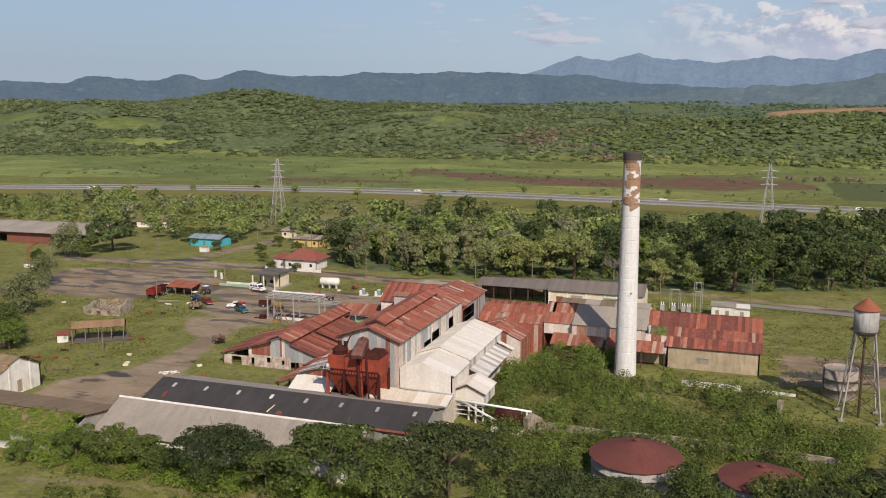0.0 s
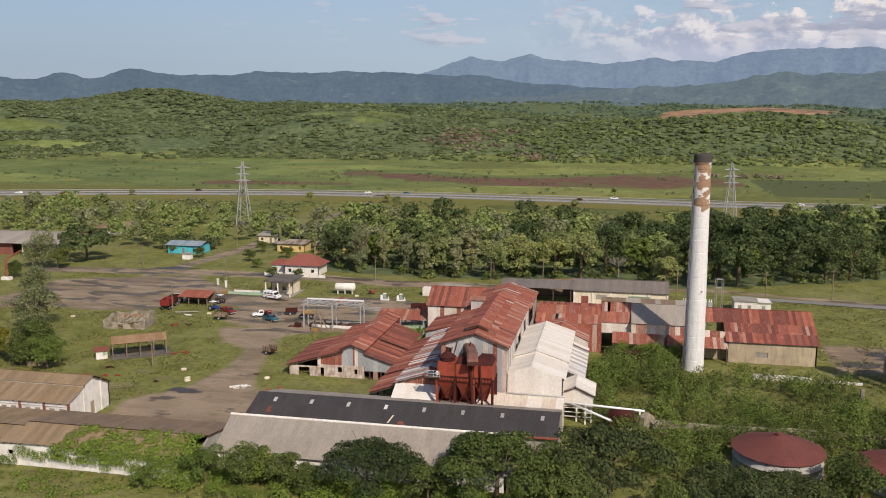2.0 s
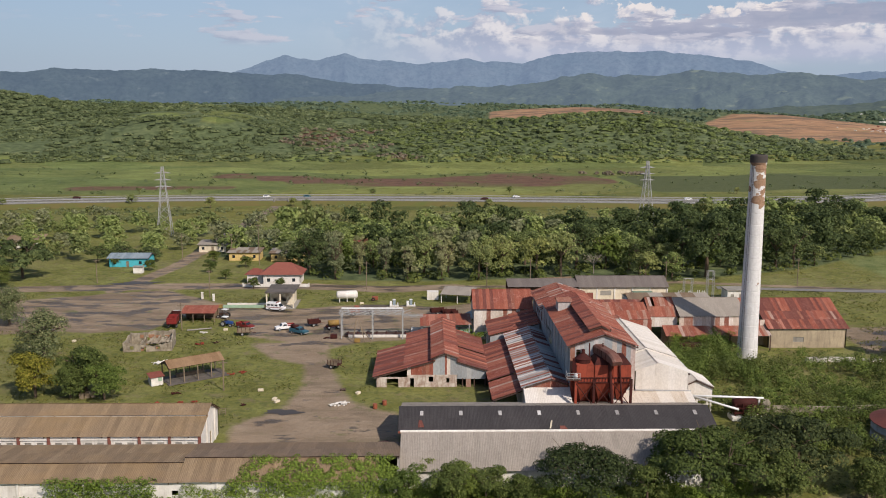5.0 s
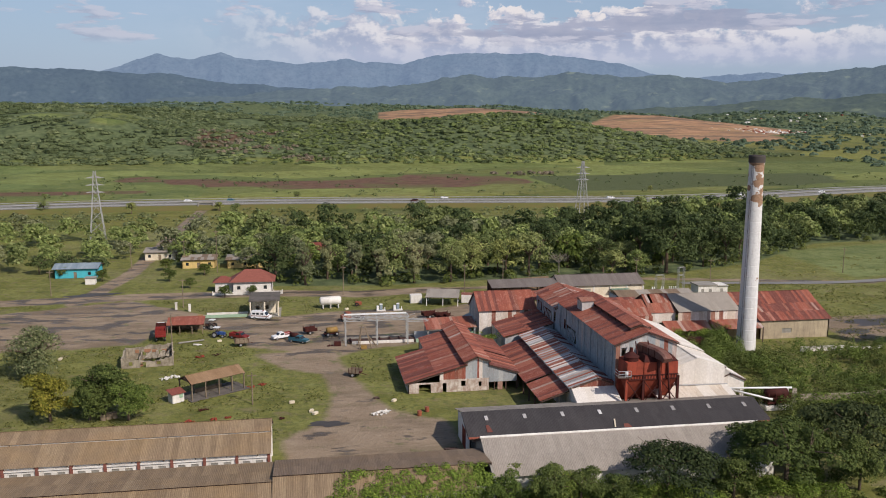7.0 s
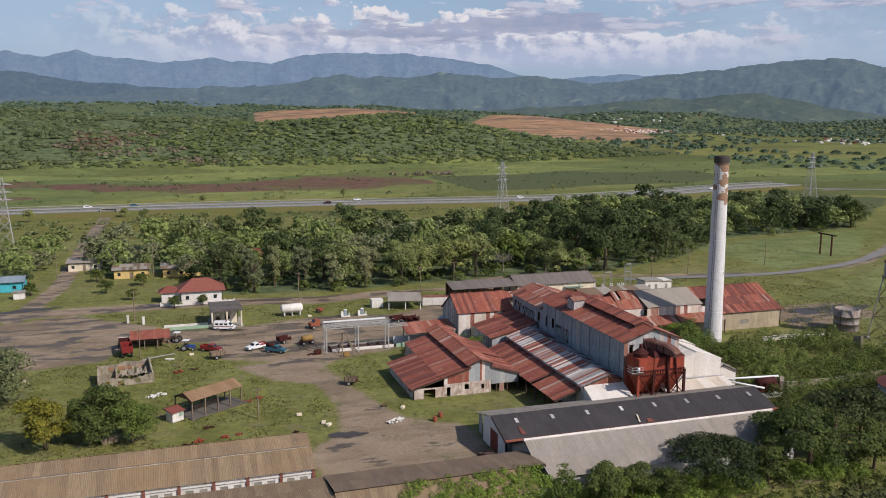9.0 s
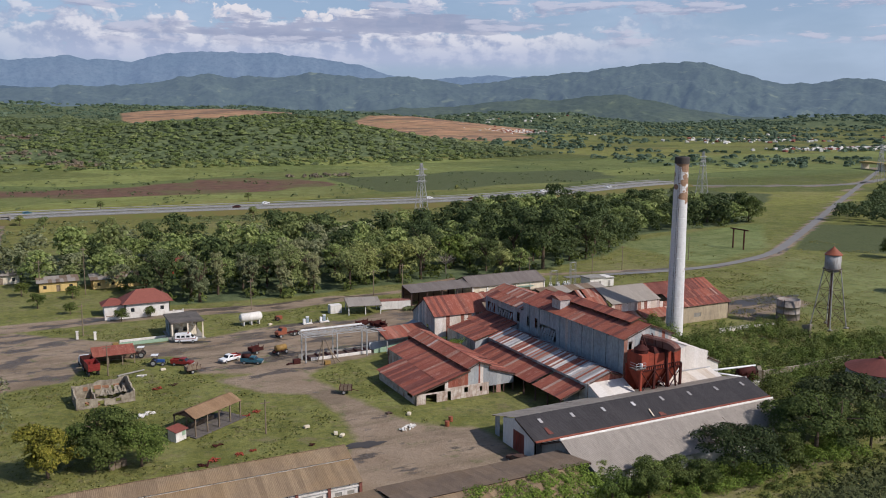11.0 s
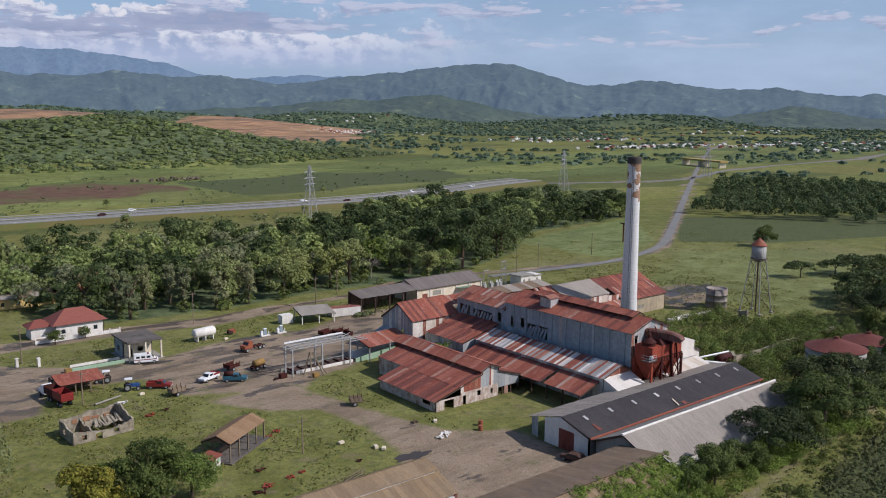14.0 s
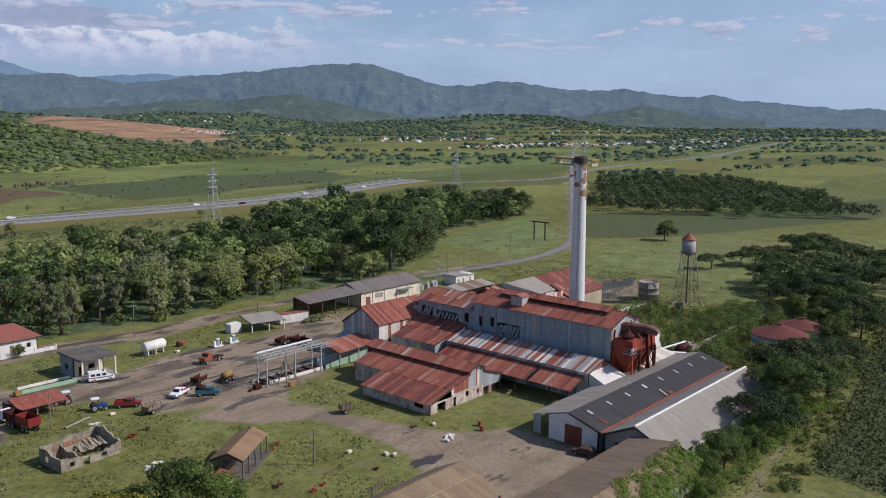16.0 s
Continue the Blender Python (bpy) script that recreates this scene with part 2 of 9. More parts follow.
def noise_of(t, scale, detail=4.0, rough=0.6, stretch=None, coords="position"):
    n = node(t, "ShaderNodeTexNoise", Scale=scale, Detail=detail, Roughness=rough)
    if coords == "position":
        src = t.nodes.new("ShaderNodeNewGeometry").outputs["Position"]
    else:
        src = node(t, "ShaderNodeVectorMath")
        src.operation = "MULTIPLY_ADD"
        t.links.new(t.nodes.new("ShaderNodeObjectInfo").outputs["Random"], src.inputs[0])
        src.inputs[1].default_value = (73.0, 41.0, 0.0)
        t.links.new(t.nodes.new("ShaderNodeTexCoord").outputs["Object"], src.inputs[2])
        src = src.outputs[0]
    if stretch:
        mp = node(t, "ShaderNodeMapping")
        mp.inputs["Scale"].default_value = stretch
        t.links.new(src, mp.inputs[0])
        src = mp.outputs[0]
    t.links.new(src, n.inputs["Vector"])
    return n.outputs["Fac"]


def ramped(t, fac, stops, constant=False):
    n = t.nodes.new("ShaderNodeValToRGB")
    r = n.color_ramp
    r.interpolation = "CONSTANT" if constant else "LINEAR"
    while len(r.elements) < len(stops):
        r.elements.new(0.5)
    for e, (p, c) in zip(r.elements, stops):
        e.position, e.color = p, c
    t.links.new(fac, n.inputs[0])
    return n.outputs["Color"]


def fac_of(t, value, lo, hi, to=1.0):
    n = node(t, "ShaderNodeMapRange")
    for k, v in (("From Min", lo), ("From Max", hi), ("To Min", 0.0), ("To Max", to)):
        n.inputs[k].default_value = v
    t.links.new(value, n.inputs["Value"])
    return n.outputs[0]


def bumped(t, b, height, strength=0.3, dist=0.05):
    n = node(t, "ShaderNodeBump", Strength=strength, Distance=dist)
    t.links.new(height, n.inputs["Height"])
    t.links.new(n.outputs[0], b.inputs["Normal"])


def sheeting(name, tones, stain, amount=0.5, rough=0.75, metal=0.0, streak=None, lines=0.45, worn=None):
    """Metal or cement sheets: a tone for each sheet, streaks down the slope, blotches over many sheets."""
    m, t, b = surface(name, rough, metal)
    rnd = t.nodes.new("ShaderNodeObjectInfo").outputs["Random"]
    base = ramped(t, rnd, tones)
    run = noise_of(t, 1.0, 5, 0.7, (9.0, 1.3, 1.0), "object")
    base = mixed(t, fac_of(t, run, 0.5, 0.68, amount), base, stain)
    fine = noise_of(t, 1.0, 3, 0.6, (26.0, 1.7, 1.0), "object")
    base = mixed(t, fac_of(t, fine, 0.42, 0.66, lines), base, (0.55, 0.5, 0.48, 1), "MULTIPLY")
    base = mixed(t, fac_of(t, fine, 0.5, 0.3, 0.3), base, (1.35, 1.32, 1.3, 1), "MULTIPLY")
    if worn:
        bare = noise_of(t, 1.0, 4, 0.7, (11.0, 1.1, 1.0), "object")
        base = mixed(t, fac_of(t, bare, 0.57, 0.66, 0.75), base, worn)
        flake = noise_of(t, 0.55, 5, 0.7)
        base = mixed(t, fac_of(t, flake, 0.58, 0.66, 0.35), base, worn)
    blot = noise_of(t, 0.16, 5, 0.65)
    base = mixed(t, fac_of(t, blot, 0.45, 0.75, amount * 0.8), base, streak or stain)
    grit = noise_of(t, 2.5, 4, 0.7)
    base = mixed(t, fac_of(t, grit, 0.3, 0.8, 0.35), base, (0.35, 0.3, 0.27, 1), "MULTIPLY")
    t.links.new(base, b.inputs["Base Color"])
    bumped(t, b, grit, 0.25, 0.04)
    return m


def plaster(name, tone, stain, amount=0.5, scale=0.35, rough=0.9, bump=0.3, streaky=True):
    m, t, b = surface(name, rough)
    big = noise_of(t, scale, 6, 0.65)
    base = mixed(t, fac_of(t, big, 0.42, 0.72, amount), tone, stain)
    if streaky:
        run = noise_of(t, 1.0, 5, 0.65, (2.2, 2.2, 0.28))
        base = mixed(t, fac_of(t, run, 0.5, 0.78, amount), base, stain)
    fine = noise_of(t, 3.5, 5, 0.7)
    base = mixed(t, fac_of(t, fine, 0.35, 0.8, 0.3), base, (0.5, 0.48, 0.45, 1), "MULTIPLY")
    t.links.new(base, b.inputs["Base Color"])
    bumped(t, b, fine, bump, 0.04)
    return m


def leafy(name, tones, rough=0.8, through_light=0.2, grain=3.2, spread=0.05):
    """Leaves: a tone for each leaf clump, another for each plant, light shining through."""
    m, t, b = surface(name, rough)
    isl = t.nodes.new("ShaderNodeNewGeometry").outputs["Random Per Island"]
    obj = t.nodes.new("ShaderNodeObjectInfo").outputs["Random"]
    base = ramped(t, isl, tones)
    tint = ramped(t, obj, [(0.0, (0.72, 0.78, 0.74, 1)), (0.5, (1, 1, 1, 1)), (1.0, (1.14, 1.08, 0.92, 1))])
    base = mixed(t, 1.0, base, tint, "MULTIPLY")
    big = noise_of(t, spread, 4, 0.6)
    base = mixed(t, fac_of(t, big, 0.42, 0.62, 0.7), base, (0.7, 0.75, 0.7, 1), "MULTIPLY")
    # single leaves within a clump, with shade near their gaps put into the colour
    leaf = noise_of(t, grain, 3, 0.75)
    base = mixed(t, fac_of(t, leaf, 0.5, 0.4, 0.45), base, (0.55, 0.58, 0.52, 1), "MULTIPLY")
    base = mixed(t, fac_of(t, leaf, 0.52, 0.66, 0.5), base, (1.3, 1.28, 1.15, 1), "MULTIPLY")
    bumped(t, b, leaf, 0.5, 0.2)
    t.links.new(base, b.inputs["Base Color"])
    tr = t.nodes.new("ShaderNodeBsdfTranslucent")
    t.links.new(base, tr.inputs["Color"])
    ms = t.nodes.new("ShaderNodeMixShader")
    ms.inputs[0].default_value = through_light
    t.links.new(b.outputs[0], ms.inputs[1])
    t.links.new(tr.outputs[0], ms.inputs[2])
    air = t.nodes.new("ShaderNodeBsdfTransparent")
    gap_ = t.nodes.new("ShaderNodeMixShader")
    t.links.new(fac_of(t, leaf, 0.455, 0.44), gap_.inputs[0])
    t.links.new(ms.outputs[0], gap_.inputs[1])
    t.links.new(air.outputs[0], gap_.inputs[2])
    t.links.new(gap_.outputs[0], t.nodes["Material Output"].inputs["Surface"])
    return m


RUST = sheeting("rusted_sheet", [(0.0, col("8c4c3c")), (0.3, col("925242")), (0.7, col("995846")), (0.95, col("a46450")), (1.0, col("b87f6c"))], col("704033"), 0.55, streak=col("aa674c"), worn=col("c49785"), lines=0.4)
RUST_DARK = sheeting("dark_rusted_sheet", [(0.0, col("724239")), (0.5, col("7b493e")), (0.9, col("835044")), (1.0, col("945f51"))], col("58332d"), 0.5, worn=col("a27568"))
RUST_PALE = sheeting("half_rusted_sheet", [(0.0, col("874f40")), (0.35, col("996350")), (0.7, col("ab8370")), (0.92, col("bba293")), (1.0, col("cbc0b8"))], col("814e3c"), 0.7, worn=col("c7b8ae"))
ZINC = sheeting("weathered_zinc_sheet", [(0.0, col("8f8f8c")), (0.5, col("b4b3b0")), (0.85, col("cfcdca")), (1.0, col("dedcd8"))], col("85614d"), 0.35, 0.6)
GREY_SHEET = sheeting("grey_cement_sheet", [(0.0, col("9c9387")), (0.5, col("a0978b")), (1.0, col("a59c8f"))], col("867c70"), 0.35, lines=0.2)
PALE_SHEET = sheeting("pale_grey_cement_sheet", [(0.0, col("999186")), (0.5, col("9e958a")), (1.0, col("a49b8f"))], col("7c7368"), 0.4)
DARK_SHEET = sheeting("dark_bitumen_sheet", [(0.0, col("3d3a3a")), (0.5, col("403d3d")), (1.0, col("434040"))], col("5b5553"), 0.3, lines=0.2)
WHITE_SHEET = sheeting("white_painted_sheet", [(0.0, col("d3cbbf")), (0.5, col("dad3c8")), (1.0, col("e0dad1"))], col("d6c6b4"), 0.2, streak=col("d0c0ae"), lines=0.1)
WHITE_RUSTY = sheeting("white_sheet_with_rust_runs", [(0.0, col("cfc3b2")), (1.0, col("d9cfc1"))], col("a08062"), 0.6, streak=col("b5a58f"), lines=0.15)
BROWN_SHEET = sheeting("brown_stained_cement_sheet", [(0.0, col("86735b")), (0.5, col("917d63")), (1.0, col("9c886c"))], col("6a5646"), 0.6, streak=col("a0835a"), lines=0.6)
DULL_SHEET = sheeting("dull_grey_cement_sheet", [(0.0, col("766d66")), (0.5, col("7b726b")), (1.0, col("817870"))], col("615852"), 0.4, lines=0.3)
BROWN_GREY = sheeting("grey_brown_cement_sheet", [(0.0, col("7b6a58")), (0.5, col("83715e")), (1.0, col("8c7964"))], col("605144"), 0.55, streak=col("917551"), lines=0.55)
SIDING = sheeting("grey_wall_sheet", [(0.0, col("9aa0a2")), (0.5, col("a6acad")), (0.85, col("b3b7b6")), (1.0, col("c2b3a6"))], col("9a7c6a"), 0.35, 0.6)
BLUE_SIDING = sheeting("blue_grey_wall_sheet", [(0.0, col("9aa4a8")), (0.6, col("a2abae")), (0.92, col("abb2b4")), (1.0, col("bec1c0"))], col("857d76"), 0.4, 0.65, lines=0.3)
CREAM_SIDING = sheeting("cream_wall_sheet", [(0.0, col("d3c6b6")), (0.5, col("e0d6ca")), (1.0, col("ebe4db"))], col("a88568"), 0.45)
GREEN_SIDING = sheeting("green_painted_sheet", [(0.0, col("6f8a76")), (1.0, col("8aa28e"))], col("5c5a4c"), 0.5)
STEEL = plaster("rusty_steel", col("5a4a42"), col("4a2c20"), 0.8, 0.6, 0.8, 0.2)
PIPE_GREY = plaster("galvanised_steel", col("a9aaa8"), col("7c6a5c"), 0.5, 0.8, 0.55, 0.1)
RED_OXIDE = plaster("red_oxide_plate", col("9a4733"), col("653023"), 0.7, 0.5, 0.75, 0.3)
DARK_OXIDE = plaster("dark_oxide_plate", col("4a211b"), col("2c1613"), 0.7, 0.5, 0.8, 0.3)
WHITEWASH = plaster("whitewashed_plaster", col("e4dfd6"), col("a59a8b"), 0.45)
PEELING = plaster("peeling_whitewash_over_block", col("cdc2b5"), col("85604c"), 0.95, 0.7)
CREAM = plaster("cream_plaster", col("e2d6bd"), col("b39d80"), 0.5)
BEIGE = plaster("beige_block_wall", col("b8a78b"), col("7f7263"), 0.75, 0.22)
RUIN_STONE = plaster("weathered_ruin_plaster", col("a59a87"), col("5b4f40"), 0.9, 0.6)
CONCRETE = plaster("grey_concrete", col("9b968c"), col("69645b"), 0.6, 0.3)
TURQ = plaster("turquoise_paint", col("4fb3bf"), col("3f8d98"), 0.4)
BLUE_ROOF = sheeting("blue_grey_roof_sheet", [(0.0, col("7f8f99")), (1.0, col("98a6ad"))], col("6d7678"), 0.3)
YELLOW_WALL = plaster("ochre_yellow_paint", col("d5b878"), col("a58a5c"), 0.4)
RED_TILE = sheeting("red_roof_sheet", [(0.0, col("7d443a")), (0.5, col("8b5145")), (1.0, col("9a6153"))], col("704036"), 0.4)
TANK_RED = plaster("dark_red_tank_roof", col("71413a"), col("53332d"), 0.5, 0.3)
TANK_WALL = plaster("stained_pale_tank_plate", col("aeaba6"), col("756a62"), 0.8)
WHITE_PAINT = plaster("white_enamel", col("e9e9e7"), col("c9c4bc"), 0.3, 0.6, 0.4, 0.05)


def chimney_plaster():
    m, t, b = surface("whitewashed_chimney", 0.9)
    pos = t.nodes.new("ShaderNodeNewGeometry").outputs["Position"]
    sep = t.nodes.new("ShaderNodeSeparateXYZ")
    t.links.new(pos, sep.inputs[0])
    run = noise_of(t, 1.0, 5, 0.65, (1.6, 1.6, 0.12))
    base = mixed(t, fac_of(t, run, 0.5, 0.8, 0.45), col("d9d6d2"), col("8c847c"))
    fine = noise_of(t, 2.2, 5, 0.7)
    base = mixed(t, fac_of(t, fine, 0.4, 0.75, 0.35), base, col("9b948c"))
    # plaster fallen off near the top: bare brick
    fall = noise_of(t, 0.42, 3, 0.5, (0.8, 0.8, 1.1))
    up = fac_of(t, sep.outputs["Z"], 32.0, 36.0, 0.27)
    add = t.nodes.new("ShaderNodeMath")
    t.links.new(fall, add.inputs[0])
    t.links.new(up, add.inputs[1])
    bare = fac_of(t, add.outputs[0], 0.74, 0.762)
    base = mixed(t, bare, base, mixed(t, fac_of(t, fine, 0.4, 0.7), col("8d6f58"), col("a98a70")))
    soot = fac_of(t, sep.outputs["Z"], 44.3, 44.6)
    base = mixed(t, soot, base, col("4a4440"))
    t.links.new(base, b.inputs["Base Color"])
    bumped(t, b, fine, 0.4, 0.05)
    return m


def ground_cover():
    """Earth, asphalt and grasses, by what lies where ("cover": bare yard, ploughed earth, lush grass; "cover_far": quarry earth, woodland floor, cane)."""
    m, t, b = surface("ground_cover", 0.95)
    def masks(name):
        a = t.nodes.new("ShaderNodeAttribute")
        a.attribute_name = name
        s = t.nodes.new("ShaderNodeSeparateColor")
        t.links.new(a.outputs["Color"], s.inputs[0])
        return s.outputs
    near, far = masks("cover"), masks("cover_far")
    n_big, n_mid, n_fine = noise_of(t, 0.022, 5, 0.6), noise_of(t, 0.12, 6, 0.65), noise_of(t, 0.9, 6, 0.7)
    grass = mixed(t, fac_of(t, n_mid, 0.38, 0.66), col("68682f"), col("868548"))
    grass = mixed(t, fac_of(t, n_fine, 0.42, 0.66, 0.6), grass, col("4b5327"))
    grass = mixed(t, fac_of(t, n_big, 0.5, 0.75, 0.5), grass, col("8a8160"))
    lush = mixed(t, fac_of(t, n_mid, 0.35, 0.7), col("6d7444"), col("888c5a"))
    lush = mixed(t, fac_of(t, n_fine, 0.4, 0.7, 0.6), lush, col("4f5f2e"))
    row = noise_of(t, 0.06, 6, 0.7, (0.6, 2.2, 1.0))
    lush = mixed(t, fac_of(t, row, 0.45, 0.6, 0.55), lush, col("58632f"))
    patch = noise_of(t, 0.016, 5, 0.65)
    lush = mixed(t, fac_of(t, patch, 0.5, 0.6, 0.45), lush, col("87905a"))
    lush = mixed(t, fac_of(t, patch, 0.45, 0.36, 0.6), lush, col("56613a"))
    clump = noise_of(t, 0.25, 6, 0.75)
    lush = mixed(t, fac_of(t, clump, 0.52, 0.62, 0.55), lush, col("48552b"))
    lush = mixed(t, fac_of(t, clump, 0.44, 0.34, 0.45), lush, col("8d8a58"))
    soil = noise_of(t, 0.3, 5, 0.7)
    grass = mixed(t, fac_of(t, soil, 0.53, 0.66, 0.6), grass, col("7a6b55"))
    weed = noise_of(t, 0.5, 4, 0.65)
    grass = mixed(t, fac_of(t, weed, 0.52, 0.62, 0.5), grass, col("48502a"))
    pale_tuft = noise_of(t, 0.33, 6, 0.75)
    grass = mixed(t, fac_of(t, pale_tuft, 0.54, 0.66, 0.5), grass, col("868850"))
    def edged(v, jag=0.5):
        a = t.nodes.new("ShaderNodeMath")
        a.operation = "MULTIPLY_ADD"
        t.links.new(n_mid, a.inputs[0])
        a.inputs[1].default_value = jag
        t.links.new(v, a.inputs[2])
        return fac_of(t, a.outputs[0], 0.5 + jag * 0.5 - 0.13, 0.5 + jag * 0.5 + 0.13)
    base = mixed(t, edged(near["Blue"]), grass, lush)
    # parcels of land beyond the mill, each with its own crop
    cells = node(t, "ShaderNodeTexVoronoi", Scale=0.0085)
    warp = node(t, "ShaderNodeMapping")
    warp.inputs["Scale"].default_value, warp.inputs["Rotation"].default_value = (0.8, 1.7, 0.0), (0, 0, 0.35)
    here = t.nodes.new("ShaderNodeNewGeometry").outputs["Position"]
    t.links.new(here, warp.inputs[0])
    t.links.new(warp.outputs[0], cells.inputs["Vector"])
    pale = t.nodes.new("ShaderNodeSeparateColor")
    t.links.new(cells.outputs["Color"], pale.inputs[0])
    crop = ramped(t, pale.outputs[0], [(0.0, (0.55, 0.62, 0.52, 1)), (0.35, (0.9, 0.96, 0.8, 1)), (0.6, (1.18, 1.16, 0.95, 1)), (0.8, (0.72, 0.76, 0.62, 1)), (1.0, (1.0, 0.94, 0.8, 1))])
    gap_ = node(t, "ShaderNodeVectorMath")
    gap_.operation = "DISTANCE"
    t.links.new(here, gap_.inputs[0])
    gap_.inputs[1].default_value = (-80, 170, 0)
    base = mixed(t, fac_of(t, gap_.outputs["Value"], 230, 300), base, mixed(t, 1.0, base, crop, "MULTIPLY"))
    cane = mixed(t, fac_of(t, n_fine, 0.38, 0.64), col("434a29"), col("5d633b"))
    streak = noise_of(t, 0.11, 6, 0.75, (0.5, 2.6, 1.0))
    cane = mixed(t, fac_of(t, streak, 0.48, 0.6, 0.6), cane, col("555938"))
    cane = mixed(t, fac_of(t, n_mid, 0.5, 0.66, 0.5), cane, col("3f4a28"))
    base = mixed(t, edged(far["Blue"], 0.2), base, cane)
    # crown-sized mottling: shade between tree crowns put into the floor colour
    crowns = noise_of(t, 0.14, 5, 0.7)
    floor_ = mixed(t, fac_of(t, crowns, 0.4, 0.62), col("455033"), col("646e48"))
    floor_ = mixed(t, fac_of(t, n_big, 0.56, 0.7, 0.6), floor_, col("7a8158"))
    base = mixed(t, edged(far["Green"], 0.3), base, floor_)
    plough = mixed(t, fac_of(t, n_mid, 0.35, 0.7), col("5a4233"), col("745845"))
    plough = mixed(t, fac_of(t, n_big, 0.48, 0.62, 0.55), plough, col("5f6336"))
    base = mixed(t, edged(near["Green"], 0.25), base, plough)
    quarry = mixed(t, fac_of(t, n_big, 0.38, 0.66), col("ad8563"), col("8d6d51"))
    strip = noise_of(t, 0.012, 6, 0.7, (0.5, 2.5, 1.0))
    quarry = mixed(t, fac_of(t, strip, 0.5, 0.58, 0.85), quarry, col("665748"))
    quarry = mixed(t, fac_of(t, strip, 0.43, 0.36, 0.8), quarry, col("68704a"))
    spoil = noise_of(t, 0.03, 5, 0.7, (0.6, 2.0, 1.0))
    quarry = mixed(t, fac_of(t, spoil, 0.58, 0.64, 0.8), quarry, col("c39a72"))
    base = mixed(t, edged(far["Red"], 0.3), base, quarry)
    earth = mixed(t, fac_of(t, n_mid, 0.35, 0.7), col("8b7863"), col("a08e78"))
    earth = mixed(t, fac_of(t, n_fine, 0.45, 0.8, 0.4), earth, col("84725c"))
    rut = noise_of(t, 0.09, 6, 0.7, (0.35, 2.4, 1.0))
    earth = mixed(t, fac_of(t, rut, 0.5, 0.6, 0.5), earth, col("766853"))
    damp = noise_of(t, 0.16, 5, 0.62, (0.55, 1.4, 1.0))
    at = t.nodes.new("ShaderNodeSeparateXYZ")
    t.links.new(t.nodes.new("ShaderNodeNewGeometry").outputs["Position"], at.inputs[0])
    north = fac_of(t, at.outputs["Y"], 170, 215, 0.085)
    soaked = t.nodes.new("ShaderNodeMath")
    t.links.new(damp, soaked.inputs[0])
    t.links.new(north, soaked.inputs[1])
    wet = fac_of(t, soaked.outputs[0], 0.6, 0.635, 0.82)
    earth = mixed(t, wet, earth, col("4b433b"))
    tuft = noise_of(t, 0.2, 5, 0.7)
    earth = mixed(t, fac_of(t, tuft, 0.57, 0.68, 0.75), earth, col("5d6638"))
    worn_ = noise_of(t, 0.045, 6, 0.7, (0.8, 1.6, 1.0))
    earth = mixed(t, fac_of(t, worn_, 0.49, 0.6, 0.65), earth, col("6f604e"))
    grit = noise_of(t, 4.0, 4, 0.7)
    earth = mixed(t, fac_of(t, grit, 0.45, 0.7, 0.3), earth, (0.62, 0.6, 0.57, 1), "MULTIPLY")
    bare = edged(near["Red"], 0.75)
    base = mixed(t, bare, base, earth)
    t.links.new(base, b.inputs["Base Color"])
    soak = t.nodes.new("ShaderNodeMath")
    soak.operation = "MULTIPLY"
    t.links.new(wet, soak.inputs[0])
    t.links.new(bare, soak.inputs[1])
    gloss = node(t, "ShaderNodeMapRange")
    gloss.inputs["To Min"].default_value, gloss.inputs["To Max"].default_value = 0.95, 0.35
    t.links.new(soak.outputs[0], gloss.inputs["Value"])
    t.links.new(gloss.outputs[0], b.inputs["Roughness"])
    h = t.nodes.new("ShaderNodeMath")
    h.operation = "ADD"
    t.links.new(n_fine, h.inputs[0])
    t.links.new(n_mid, h.inputs[1])
    bumped(t, b, h.outputs[0], 0.8, 0.35)
    return m


# ---- land ----
def ground_lines(lo, dense0, dense1, hi, step, growth=1.09):
    out = list(np.arange(dense0, dense1 + 0.01, step))
    s, x = step, dense1
    while x < hi:
        s *= growth
        x += s
        out.append(min(x, hi))
    s, x = step, dense0
    while x > lo:
        s *= growth
        x -= s
        out.insert(0, max(x, lo))
    return np.array(out)


# hills beyond the highway: x, y, half-widths, height
HILLS = [(-960, 1010, 300, 190, 43), (-700, 1190, 250, 160, 47), (-760, 950, 120, 90, 14), (-520, 1060, 150, 130, 18), (-430, 1330, 230, 190, 36), (-400, 960, 90, 80, 13), (-270, 1010, 150, 120, 27),
         (-180, 1420, 260, 200, 32), (70, 1000, 150, 115, 39), (185, 990, 120, 100, 18), (330, 960, 160, 90, 7), (-90, 1100, 120, 120, 14), (-1300, 1300, 350, 300, 58), (-120, 900, 80, 70, 9), (-600, 890, 110, 80, 12), (-425, 1098, 42, 34, 9), (-330, 972, 34, 28, 8), (-350, 1150, 50, 36, 16), (-830, 930, 60, 60, 10), (140, 1090, 150, 70, 12), (-690, 1150, 90, 60, 12)]
FAR_SWELL = [(540, 1800, 330, 290, 30), (240, 2120, 330, 250, 36), (-1300, 2400, 700, 400, 60), (-500, 2700, 600, 350, 46), (150, 2900, 500, 300, 26), (1400, 2500, 420, 260, 40), (2350, 2000, 500, 300, 36), (900, 2950, 500, 240, 26)]


